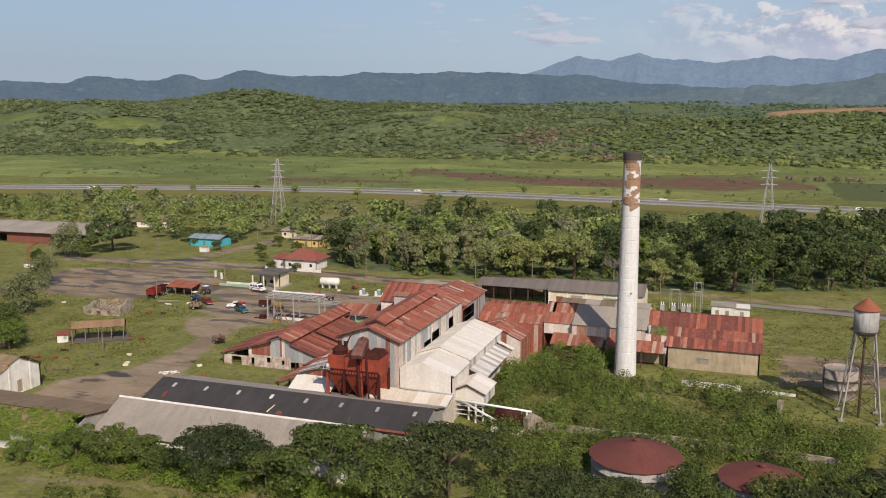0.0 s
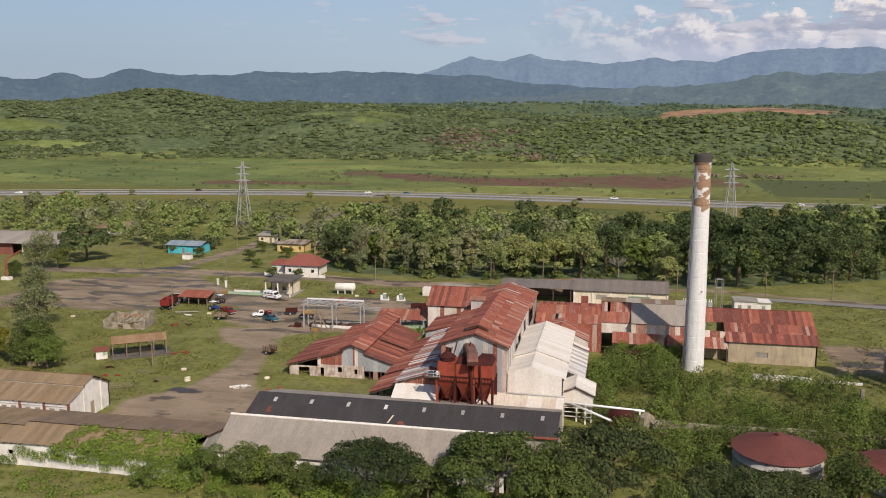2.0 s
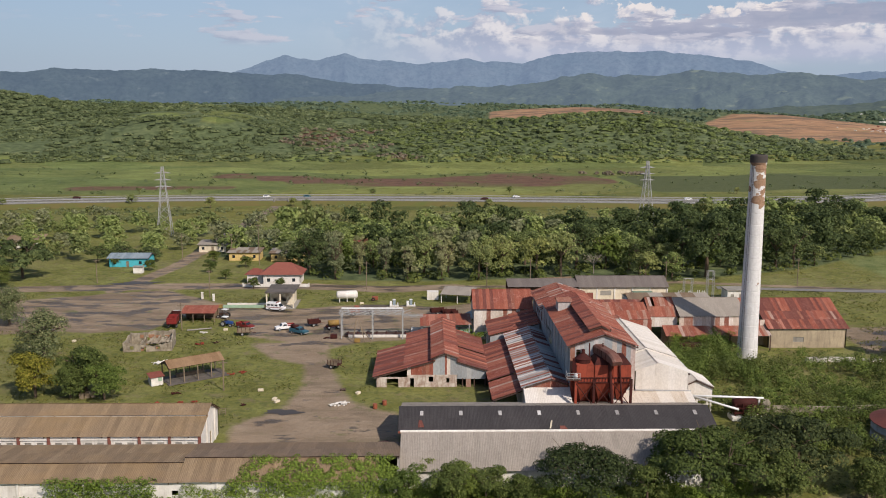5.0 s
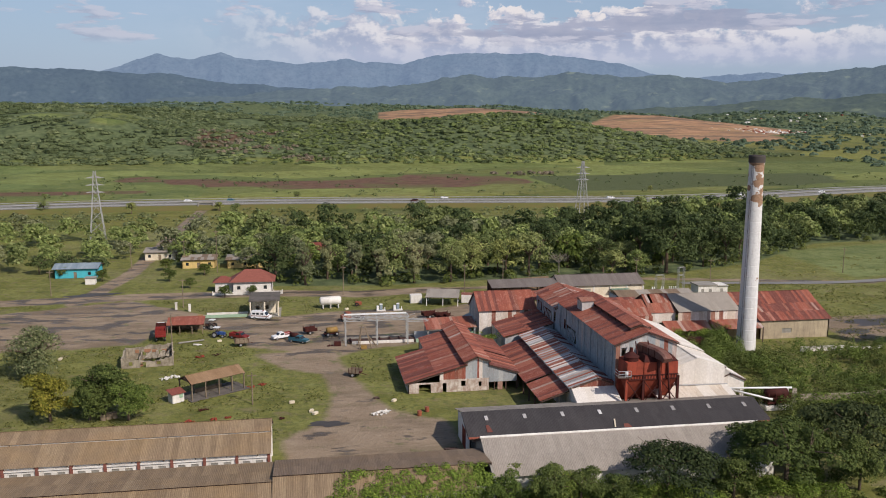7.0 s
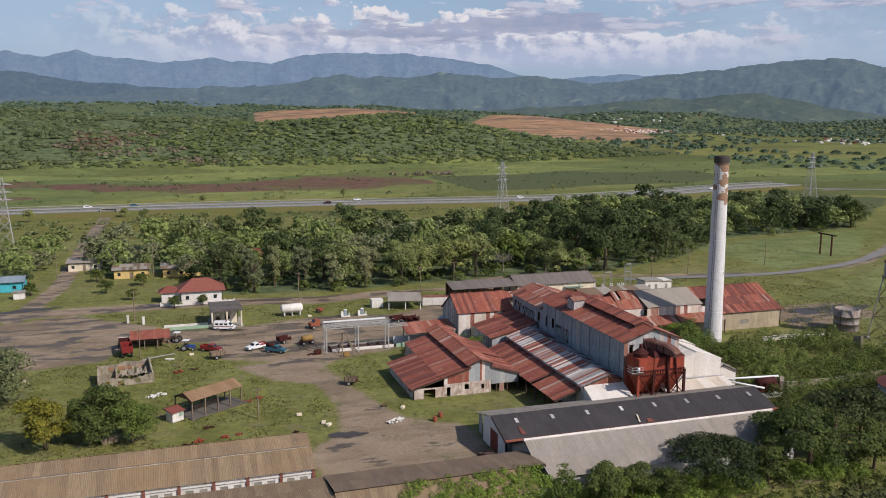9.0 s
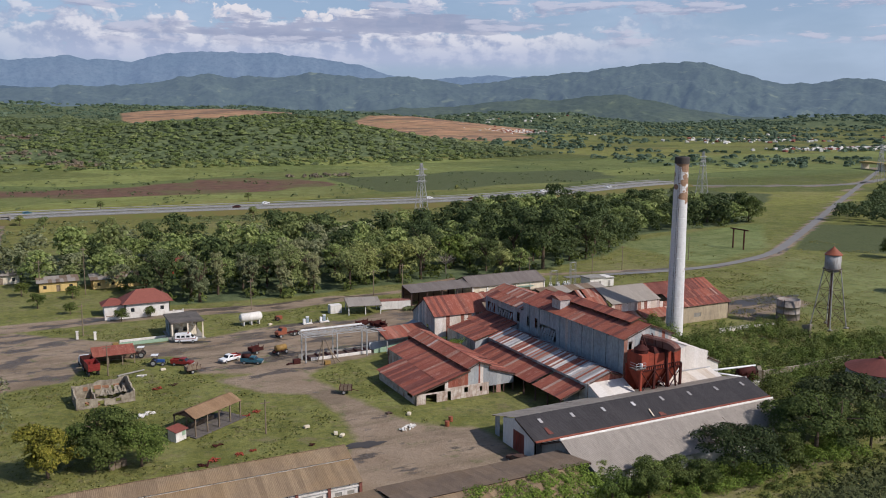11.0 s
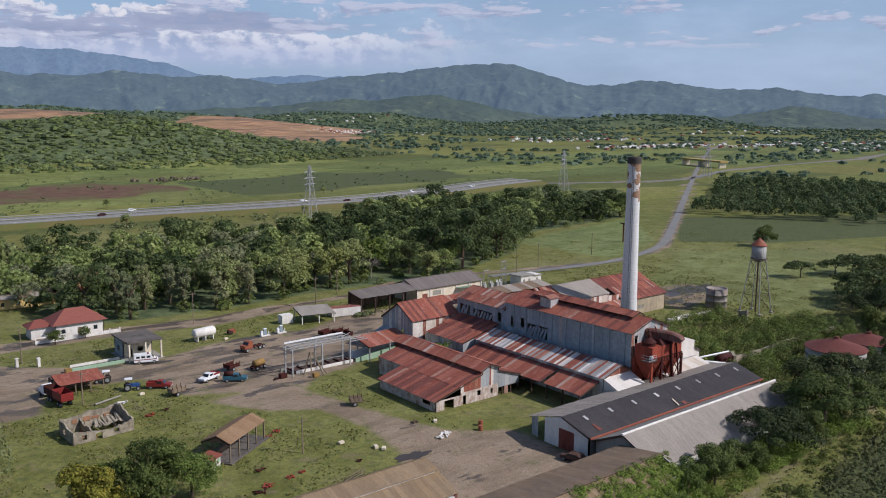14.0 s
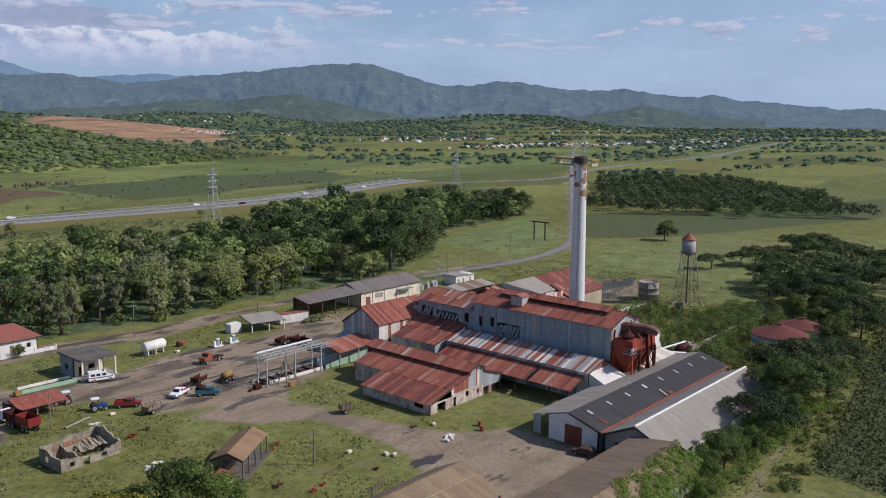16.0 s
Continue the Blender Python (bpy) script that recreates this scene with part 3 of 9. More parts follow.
# grass knolls and clearings among the hill woods (x, y, half-widths), and a slope of dry brush
KNOLLS = [(-425, 1098, 52, 30), (-330, 968, 38, 24), (-350, 1146, 62, 30), (-724, 905, 50, 22), (-666, 834, 70, 12), (-813, 926, 46, 16), (-560, 935, 30, 10), (-300, 1075, 26, 14), (-900, 900, 60, 14)]
DRY_BRUSH = [(-214, 926, 44, 30), (-165, 880, 50, 16), (-190, 985, 60, 20), (60, 712, 40, 14), (-120, 840, 30, 12)]


def in_ovals(x, y, ovals):
    """1 at the middle of an oval, 0 at its edge and beyond."""
    out = 0.0 * x
    for cx, cy, sx, sy in ovals:
        out = np.maximum(out, 1 - np.hypot((x - cx) / sx, (y - cy) / sy))
    return out


def land(x, y):
    z = 0.0 * x
    for cx, cy, sx, sy, h in HILLS + FAR_SWELL:
        z = np.maximum(z, 0) + h * np.exp(-((x - cx) / sx) ** 2 - ((y - cy) / sy) ** 2)
    rough_ = 5.0 * np.sin(x / 61 + 1.3 * np.sin(y / 83)) * np.sin(y / 57 + 0.7 * np.sin(x / 97)) + 4.0 * np.sin(x / 127 + 2 * np.sin(y / 151)) * np.sin(y / 103 + 1.1)
    z = z + rough_ * np.clip((y - 760) / 250, 0, 1) * np.clip(z / 25, 0, 1)
    z = z + np.clip(y - 900, 0, 2600) * 0.011 * np.clip((900 - np.abs(x - 300)) / 600, 0, 1)
    return z


def inside(x, y, poly, soft=2.0):
    """About 1 within a polygon, 0 outside, with a soft edge of that many metres."""
    hit, d = np.zeros_like(x, bool), np.full_like(x, 1e9)
    n = len(poly)
    for i in range(n):
        (ax, ay), (bx, by) = poly[i], poly[(i + 1) % n]
        cross = ((ay > y) != (by > y)) & (x < (bx - ax) * (y - ay) / ((by - ay) or 1e-9) + ax)
        hit ^= cross
        d = np.minimum(d, seg_dist(x, y, ax, ay, bx, by))
    return np.clip(0.5 + np.where(hit, d, -d) / (2 * soft), 0, 1)


def seg_dist(x, y, ax, ay, bx, by):
    l2 = (bx - ax) ** 2 + (by - ay) ** 2 or 1e-9
    t = np.clip(((x - ax) * (bx - ax) + (y - ay) * (by - ay)) / l2, 0, 1)
    return np.hypot(x - ax - t * (bx - ax), y - ay - t * (by - ay))


def along(x, y, line, half, soft=2.0):
    d = np.full_like(x, 1e9)
    for (ax, ay), (bx, by) in zip(line, line[1:]):
        d = np.minimum(d, seg_dist(x, y, ax, ay, bx, by))
    return np.clip(0.5 + (half - d) / (2 * soft), 0, 1)


YARD = [(-215, 236), (-192, 246), (-175, 252), (-160, 238), (-146, 227), (-130, 226), (-111, 231), (-89, 228), (-66, 240), (-66, 222), (-84, 208), (-98, 193), (-110, 190), (-119, 184), (-128, 191), (-138, 196), (-141, 212), (-160, 217), (-164, 203), (-179, 200), (-215, 206)]
APRON = [(-136, 190), (-118, 190), (-113, 163), (-108, 147), (-99, 141), (-97, 118), (-112, 114), (-128, 116), (-128, 136), (-121, 144), (-119, 158), (-121, 172), (-130, 178)]
NORTH_ROAD = [(-230, 252), (-175, 257), (-133, 257), (-107, 252), (-85, 255), (-52, 257), (-10, 262), (60, 246), (104, 259)]
CULVERT_ROAD = [(-190, 250), (-183, 293), (-182, 329), (-182, 375), (-181, 426), (-179, 500)]
WEST_TRACK = [(-230, 196), (-194, 203), (-170, 216)]
EAST_ROAD = [(87, 252), (104, 258), (174, 303), (306, 390), (566, 560), (896, 770), (1300, 1000)]
JUNCTION_ROAD = [(284, 528), (308, 508), (350, 490), (400, 472), (440, 478), (545, 516), (665, 531), (860, 535), (1100, 590), (1447, 664)]
SOUTH_TRACK = [(-110, 92), (-86, 98), (-60, 101), (-36, 104), (-12, 108), (40, 118)]
PLOUGHED = [[(-300, 700), (-235, 668), (-195, 632), (-110, 598), (-25, 600), (60, 640), (40, 690), (-20, 735), (-60, 690), (-140, 668), (-200, 690), (-250, 715)], [(-340, 572), (-225, 578), (-230, 606), (-345, 602)]]
QUARRY = [[(400, 1480), (470, 1380), (560, 1250), (640, 1260), (700, 1420), (860, 1600), (800, 1760), (520, 1760), (430, 1640)], [(40, 1880), (330, 1850), (520, 2000), (430, 2150), (60, 2120)]]
HIGHWAY = [(-900, 310), (-650, 400), (-464, 446), (-316, 487), (-230, 501), (-140, 503), (-40, 495), (40, 486), (100, 485), (170, 499), (240, 522), (290, 530)]
WOODS = [[(-135, 268), (-98, 264), (-62, 268), (-20, 262), (40, 285), (90, 325), (170, 335), (190, 360), (150, 418), (118, 426), (64, 408), (20, 376), (-16, 366), (-66, 374), (-117, 366), (-163, 366), (-174, 360), (-174, 310), (-150, 312)]]
CANE = [[(195, 316), (120, 262), (150, 235), (300, 180), (420, 210), (300, 255)], [(-86, 60), (-80, 92), (-36, 98), (20, 108), (110, 122), (200, 120), (150, 20)], [(60, 560), (300, 600), (320, 690), (200, 715), (60, 690)], [(300, 440), (180, 345), (130, 405), (260, 500)]]


def build_ground():
    xs = ground_lines(-4900, -225, 45, 4900, 1.6, 1.075)
    ys = ground_lines(-1200, 90, 275, 4900, 1.6, 1.06)
    gx, gy = np.meshgrid(xs, ys)
    x, y = gx.ravel(), gy.ravel()
    z = land(x, y)
    near = np.hypot((x + 90) / 250, (y - 180) / 180)
    z = z + 0.04 * np.sin(x / 5.1) * np.sin(y / 6.3) * (near < 1.6) - 0.05
    i = np.arange(len(x)).reshape(gx.shape)
    faces = np.stack([i[:-1, :-1], i[:-1, 1:], i[1:, 1:], i[1:, :-1]], -1).reshape(-1, 4)
    me = soup("ground", np.stack([x, y, z], -1).tolist(), faces.tolist(), ground_cover(), True)
    dirt = np.maximum.reduce([inside(x, y, YARD, 3), inside(x, y, APRON, 3), along(x, y, NORTH_ROAD[:5], 4.5), along(x, y, NORTH_ROAD[4:], 2.4) * 0.8, along(x, y, CULVERT_ROAD, 3), along(x, y, WEST_TRACK, 3), along(x, y, EAST_ROAD, 3.2), along(x, y, JUNCTION_ROAD, 5.0),
                              along(x, y, SOUTH_TRACK, 1.8) * 0.55, inside(x, y, [(8, 178), (10, 205), (45, 205), (45, 186)], 3) * 0.7, inside(x, y, [(-60, 205), (-66, 235), (-18, 234), (-18, 212)], 3)])
    plough = np.maximum.reduce([inside(x, y, p, 5) for p in PLOUGHED])
    lush = np.clip((y - 530) / 30, 0, 1) * np.clip((900 - y) / 60, 0, 1) * np.where(x < -190, 1, 0.55)
    lush = np.maximum(lush, inside(x, y, [(60, 250), (60, 310), (180, 335), (115, 270)], 6) * 0.8)
    lush = np.maximum(lush, inside(x, y, [(25, 150), (30, 215), (100, 250), (160, 215), (120, 150)], 6) * 0.5)
    quarry = np.maximum.reduce([inside(x, y, p, 12) for p in QUARRY])
    floor_ = np.maximum.reduce([inside(x, y, p, 5) for p in WOODS] + [np.clip(z / 8 - 0.5, 0, 1) * (y > 600)])
    knoll = np.clip(in_ovals(x, y, KNOLLS) * 4, 0, 1)
    floor_ = floor_ * (1 - knoll)
    lush = np.maximum(lush, knoll)
    dry = np.clip(in_ovals(x, y, DRY_BRUSH) * 2, 0, 0.75)
    plough = np.maximum(plough, dry * (z > 3))
    cane = np.maximum.reduce([inside(x, y, p, 4) for p in CANE])
    for name, chans in (("cover", (dirt, plough, lush)), ("cover_far", (quarry, floor_, cane))):
        a = me.color_attributes.new(name, "FLOAT_COLOR", "POINT")
        a.data.foreach_set("color", np.stack([*chans, np.ones_like(x)], -1).astype(np.float32).ravel())
    tagged(new("ground", me), "green and earthen valley floor with grass, bare yard and fields", "ground", kind="structure")


build_ground()


def ribbon(line, off0, off1, z0, z1, step=8.0):
    """Vertices and faces of a band along a plan line, between two sideways offsets."""
    pts = []
    for (ax, ay), (bx, by) in zip(line, line[1:]):
        n = max(1, round(math.hypot(bx - ax, by - ay) / step))
        pts += [(ax + (bx - ax) * k / n, ay + (by - ay) * k / n) for k in range(n)]
    pts.append(line[-1])
    p = np.array(pts)
    for _ in range(6):
        p[1:-1] = (p[:-2] + 2 * p[1:-1] + p[2:]) / 4
    d = np.gradient(p, axis=0)
    d /= np.linalg.norm(d, axis=1)[:, None]
    n = np.stack([d[:, 1], -d[:, 0]], -1)
    return p + n * off0, p + n * off1


def band(bm, line, off0, off1, z0, z1):
    a, b = ribbon(line, off0, off1, z0, z1)
    va = [bm.verts.new((*q, z0)) for q in a]
    vb = [bm.verts.new((*q, z1)) for q in b]
    for i in range(len(va) - 1):
        bm.faces.new((va[i], va[i + 1], vb[i + 1], vb[i]))


def puddles():
    m, t, b = surface("puddle_water", 0.42)
    b.inputs["Base Color"].default_value = col("453d34")
    b.inputs["Specular IOR Level"].default_value = 0.35
    rng = np.random.RandomState(6)
    for x, y, rx, ry, turn in ((-150, 258, 7, 1.8, 3), (-134, 222.5, 3.2, 1.2, -15), (33, 196, 13, 4.5, 8), (16, 188, 5, 2.2, 20), (-120.4, 142.0, 3.2, 1.5, 5), (-188, 262, 8, 2.0, 5)):
        n = 40
        ph = rng.uniform(0, 6, 3)
        bm = bmesh.new()
        ring = []
        for k in range(n):
            a = 2 * math.pi * k / n
            s = 1 + 0.22 * math.sin(2 * a + ph[0]) + 0.16 * math.sin(5 * a + ph[1]) + 0.08 * math.sin(9 * a + ph[2])
            ring.append(bm.verts.new(Matrix.Rotation(radians(turn), 3, "Z") @ Vector((rx * s * math.cos(a), ry * s * math.sin(a), 0))))
        bm.faces.new(ring)
        ob = new("puddle", mesh_of(bm, "puddle", m))
        ob.location = (x, y, 0.006)
        tagged(ob, "muddy rainwater puddle on the bare ground", "puddle", "puddles", "structure")


puddles()
ASPHALT = plaster("worn_asphalt", col("7d7a76"), col("938f88"), 0.6, 0.05, 0.9, 0.2, False)
VERGE = plaster("brown_grass_verge", col("6b6238"), col("57652f"), 0.8, 0.08, 0.95, 0.5, False)
LANE_WHITE = plaster("road_paint", col("c9c7c2"), col("a8a59f"), 0.4, 0.3, 0.8, 0.05, False)


def build_highway():
    bm = bmesh.new()
    for a, b, z0, z1 in ((-14, -1.2, 2.2, 2.3), (1.2, 14, 2.3, 2.2)):
        band(bm, HIGHWAY, a, b, z0, z1)
    road = tagged(new("road", mesh_of(bm, "road", ASPHALT)), "pale grey dual carriageway on a low bank", "road", kind="structure")
    bm = bmesh.new()
    band(bm, HIGHWAY, -1.2, 1.2, 2.3, 2.3)
    band(bm, HIGHWAY, -21, -14, 0.0, 2.2)
    band(bm, HIGHWAY, 14, 21, 2.2, 0.0)
    tagged(new("embankment", mesh_of(bm, "embankment", VERGE)), "brownish grass bank of the highway", "embankment", kind="structure")
    bm = bmesh.new()
    for c in (-12.2, -7.2, -2.0, 2.0, 7.2, 12.2):
        band(bm, HIGHWAY, c - 0.12, c + 0.12, 2.32, 2.32)
    tagged(new("road_marking", mesh_of(bm, "road_marking", LANE_WHITE)), "worn white lane lines", "marking", kind="structure")
    bm = bmesh.new()
    for c in (-14.2, -0.3, 0.3, 14.2):
        band(bm, HIGHWAY, c, c + 0.02, 2.75, 3.05)
    tagged(new("guard_rail", mesh_of(bm, "guard_rail", PIPE_GREY)), "galvanised steel guard rails along the highway", "guard rail", kind="structure")


build_highway()


def side_road(line, half, label):
    """A two-lane road lying on the land."""
    a, b = ribbon(line, -half, half, 0, 0)
    rows = np.stack([a, b], 1)
    z = land(rows[..., 0], rows[..., 1]) + 0.12
    bm = bmesh.new()
    vs = [[bm.verts.new((*q, h)) for q, h in zip(r, k)] for r, k in zip(rows, z)]
    for p, q in zip(vs, vs[1:]):
        bm.faces.new((p[0], q[0], q[1], p[1]))
    tagged(new("road", mesh_of(bm, "road", ASPHALT)), label, "road", kind="structure")


side_road([(-2, 253), (26, 249), (54, 245)] + EAST_ROAD, 1.9, "narrow grey asphalt road through the fields")
side_road(JUNCTION_ROAD, 3.6, "grey asphalt road from the highway to the villages")


def range_material(name, dark, light, field, haze_glow):
    """Far mountains: woods, clearings and bare slopes; the haze of many kilometres of air is put in as greyed colour
    and blue emission.
    """
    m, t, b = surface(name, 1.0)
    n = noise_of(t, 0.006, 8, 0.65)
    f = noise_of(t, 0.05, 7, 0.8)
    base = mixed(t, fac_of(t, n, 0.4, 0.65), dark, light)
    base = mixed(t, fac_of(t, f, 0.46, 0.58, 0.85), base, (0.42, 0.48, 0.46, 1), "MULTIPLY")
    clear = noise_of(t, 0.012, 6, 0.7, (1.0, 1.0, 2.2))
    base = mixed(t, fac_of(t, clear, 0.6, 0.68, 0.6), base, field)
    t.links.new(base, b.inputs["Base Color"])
    b.inputs["Emission Color"].default_value = haze_glow
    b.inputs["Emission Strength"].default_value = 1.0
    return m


def build_range(name, crest, mid, r_near, r_far, material, label, seed, rough_, spur=230.0):
    """A mountain range round the valley: crest heights in degrees by bearing, seen from mid; spurs and gullies run down from the crest."""
    rng = np.random.RandomState(seed)
    az = np.radians(np.arange(crest[0][0], crest[-1][0] + 0.01, 0.13))
    top = np.interp(np.degrees(az), [c[0] for c in crest], [c[1] for c in crest])
    top = np.convolve(np.pad(top, 2, mode="edge"), np.array([1, 2, 3, 2, 1]) / 9, "valid")
    k = np.arange(len(az))
    for f, a in ((0.13, 0.07), (0.29, 0.06), (0.61, 0.04), (1.3, 0.025), (2.3, 0.015)):
        top = top + a * rough_ * np.sin(k * f + rng.uniform(0, 6)) * (0.5 + 0.5 * np.sin(k * f * 0.37 + rng.uniform(0, 6)))
    rows, verts = 40, []
    for j in range(rows):
        s = j / (rows - 1)
        r = r_near + (r_far - r_near) * s
        for q, crown in zip(az, top):
            x, y = mid[0] + r * math.sin(q), mid[1] + r * math.cos(q)
            peak = 55 + r_far * math.tan(radians(crown))
            u = r_far * q / spur
            warp = 0.5 * noise.noise(Vector((u * 0.6, s * 2.0, seed + 3.0)))
            v = r / spur
            d1 = min(1.0, 2.0 * abs(noise.noise(Vector((u + warp, v * 0.75, seed)))))
            d2 = min(1.0, 2.0 * abs(noise.noise(Vector((u * 2.3 + warp * 2, v * 1.9, seed + 9.0)))))
            d3 = min(1.0, 2.0 * abs(noise.noise(Vector((u * 5.1 - warp, v * 4.6, seed + 17.0)))))
            d4 = min(1.0, 2.0 * abs(noise.noise(Vector((u * 11.0, v * 10.0, seed + 23.0)))))
            deep = 0.52 * d1 + 0.29 * d2 + 0.14 * d3 + 0.05 * d4
            verts.append((x, y, peak * (s ** 0.8 - 0.44 * rough_ * deep * (1 - s) ** 0.45 * min(1.0, s * 4)) if j else -6))
    n = len(az)
    faces = [(j * n + i, j * n + i + 1, (j + 1) * n + i + 1, (j + 1) * n + i) for j in range(rows - 1) for i in range(n - 1)]
    tagged(new(name, soup(name, verts, faces, material, True)), label, "mountains", kind="structure")


PEAK_CREST = [(-22, 1.2), (-16, 1.7), (-13.6, 1.95), (-11.8, 2.3), (-10.4, 2.85), (-9.3, 3.32), (-8.6, 3.05), (-7.4, 2.9), (-6.4, 3.2), (-5.5, 3.38), (-4.6, 3.05), (-2.6, 2.9), (-0.6, 2.75), (1.2, 2.85), (2.3, 3.1), (3.4, 2.85), (4.6, 3.0), (6.0, 2.7), (7.4, 3.2), (10.0, 3.5), (14.6, 3.45), (17.5, 3.2), (19.9, 2.75),
              (22.0, 2.2), (24.0, 1.8), (26.0, 2.0), (28.5, 2.15), (31, 2.1), (36, 1.5)]
LEFT_CREST = [(-66, 1.2), (-50, 1.5), (-43.5, 1.5), (-41.9, 1.35), (-40.6, 1.7), (-39.4, 1.82), (-37.6, 1.62), (-36.4, 1.6), (-35.4, 1.95), (-34.8, 2.02), (-33.9, 1.7), (-32.8, 1.75), (-31.6, 2.2), (-30.8, 2.38), (-29.9, 2.1), (-28.4, 1.9), (-26.2, 1.95), (-23.7, 2.2), (-21, 2.12), (-18, 2.25), (-14.6, 2.2), (-12.6, 2.1), (-9, 1.95), (-6, 1.55),
              (-2, 1.25), (2, 0.95), (6, 0.7), (10, 0.4)]
WOODED_CREST = [(-9, 0.5), (-5, 0.62), (-1, 1.0), (3, 1.3), (6.5, 1.35), (8.6, 1.6), (10.0, 2.0), (11.4, 2.1), (12.6, 1.85), (14.2, 2.05), (16, 2.0), (18.5, 2.3), (20.2, 2.05), (22.2, 1.95), (23.9, 2.12), (26, 1.8), (28.4, 1.65), (30.5, 1.8), (33.0, 2.2), (35.8, 2.45), (39.2, 2.85), (42, 3.04), (43.6, 2.75), (45.5, 2.2), (47.9, 1.62), (49.5, 1.6), (51.0, 1.85), (52.6, 1.9), (54.5, 1.55), (57, 1.3), (59.4, 1.48),
                (61.5, 1.1), (63.0, 0.85), (64.9, 1.1), (66.4, 0.8), (69, 0.5), (72, 0.25), (80, 0.1), (95, 0.1)]
FOOT_CREST = [(14, -0.8), (19, -0.3), (24.0, 0.05), (27.5, 0.2), (29.8, 0.42), (32.4, 0.72), (34.2, 0.6), (36.0, 0.85), (38.0, 0.98), (40.0, 0.6), (42.4, 0.03), (46, -0.4), (52, -0.5), (56, -0.35), (58.5, -0.02), (60.1, 0.32), (61.7, 0.22), (63.5, -0.2), (68, -0.6)]
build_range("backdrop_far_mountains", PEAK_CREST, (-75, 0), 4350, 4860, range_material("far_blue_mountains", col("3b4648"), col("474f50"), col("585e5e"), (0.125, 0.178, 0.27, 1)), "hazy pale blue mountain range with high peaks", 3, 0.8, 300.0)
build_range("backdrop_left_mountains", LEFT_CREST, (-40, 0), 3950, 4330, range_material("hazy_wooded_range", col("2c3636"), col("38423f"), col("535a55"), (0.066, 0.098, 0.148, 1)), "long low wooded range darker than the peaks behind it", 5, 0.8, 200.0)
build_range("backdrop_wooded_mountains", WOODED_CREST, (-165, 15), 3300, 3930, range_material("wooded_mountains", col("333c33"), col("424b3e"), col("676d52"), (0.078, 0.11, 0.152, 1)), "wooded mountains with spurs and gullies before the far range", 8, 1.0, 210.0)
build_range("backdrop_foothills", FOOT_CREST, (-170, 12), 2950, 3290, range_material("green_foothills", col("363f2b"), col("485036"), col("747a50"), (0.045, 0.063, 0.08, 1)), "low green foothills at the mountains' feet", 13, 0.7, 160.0)


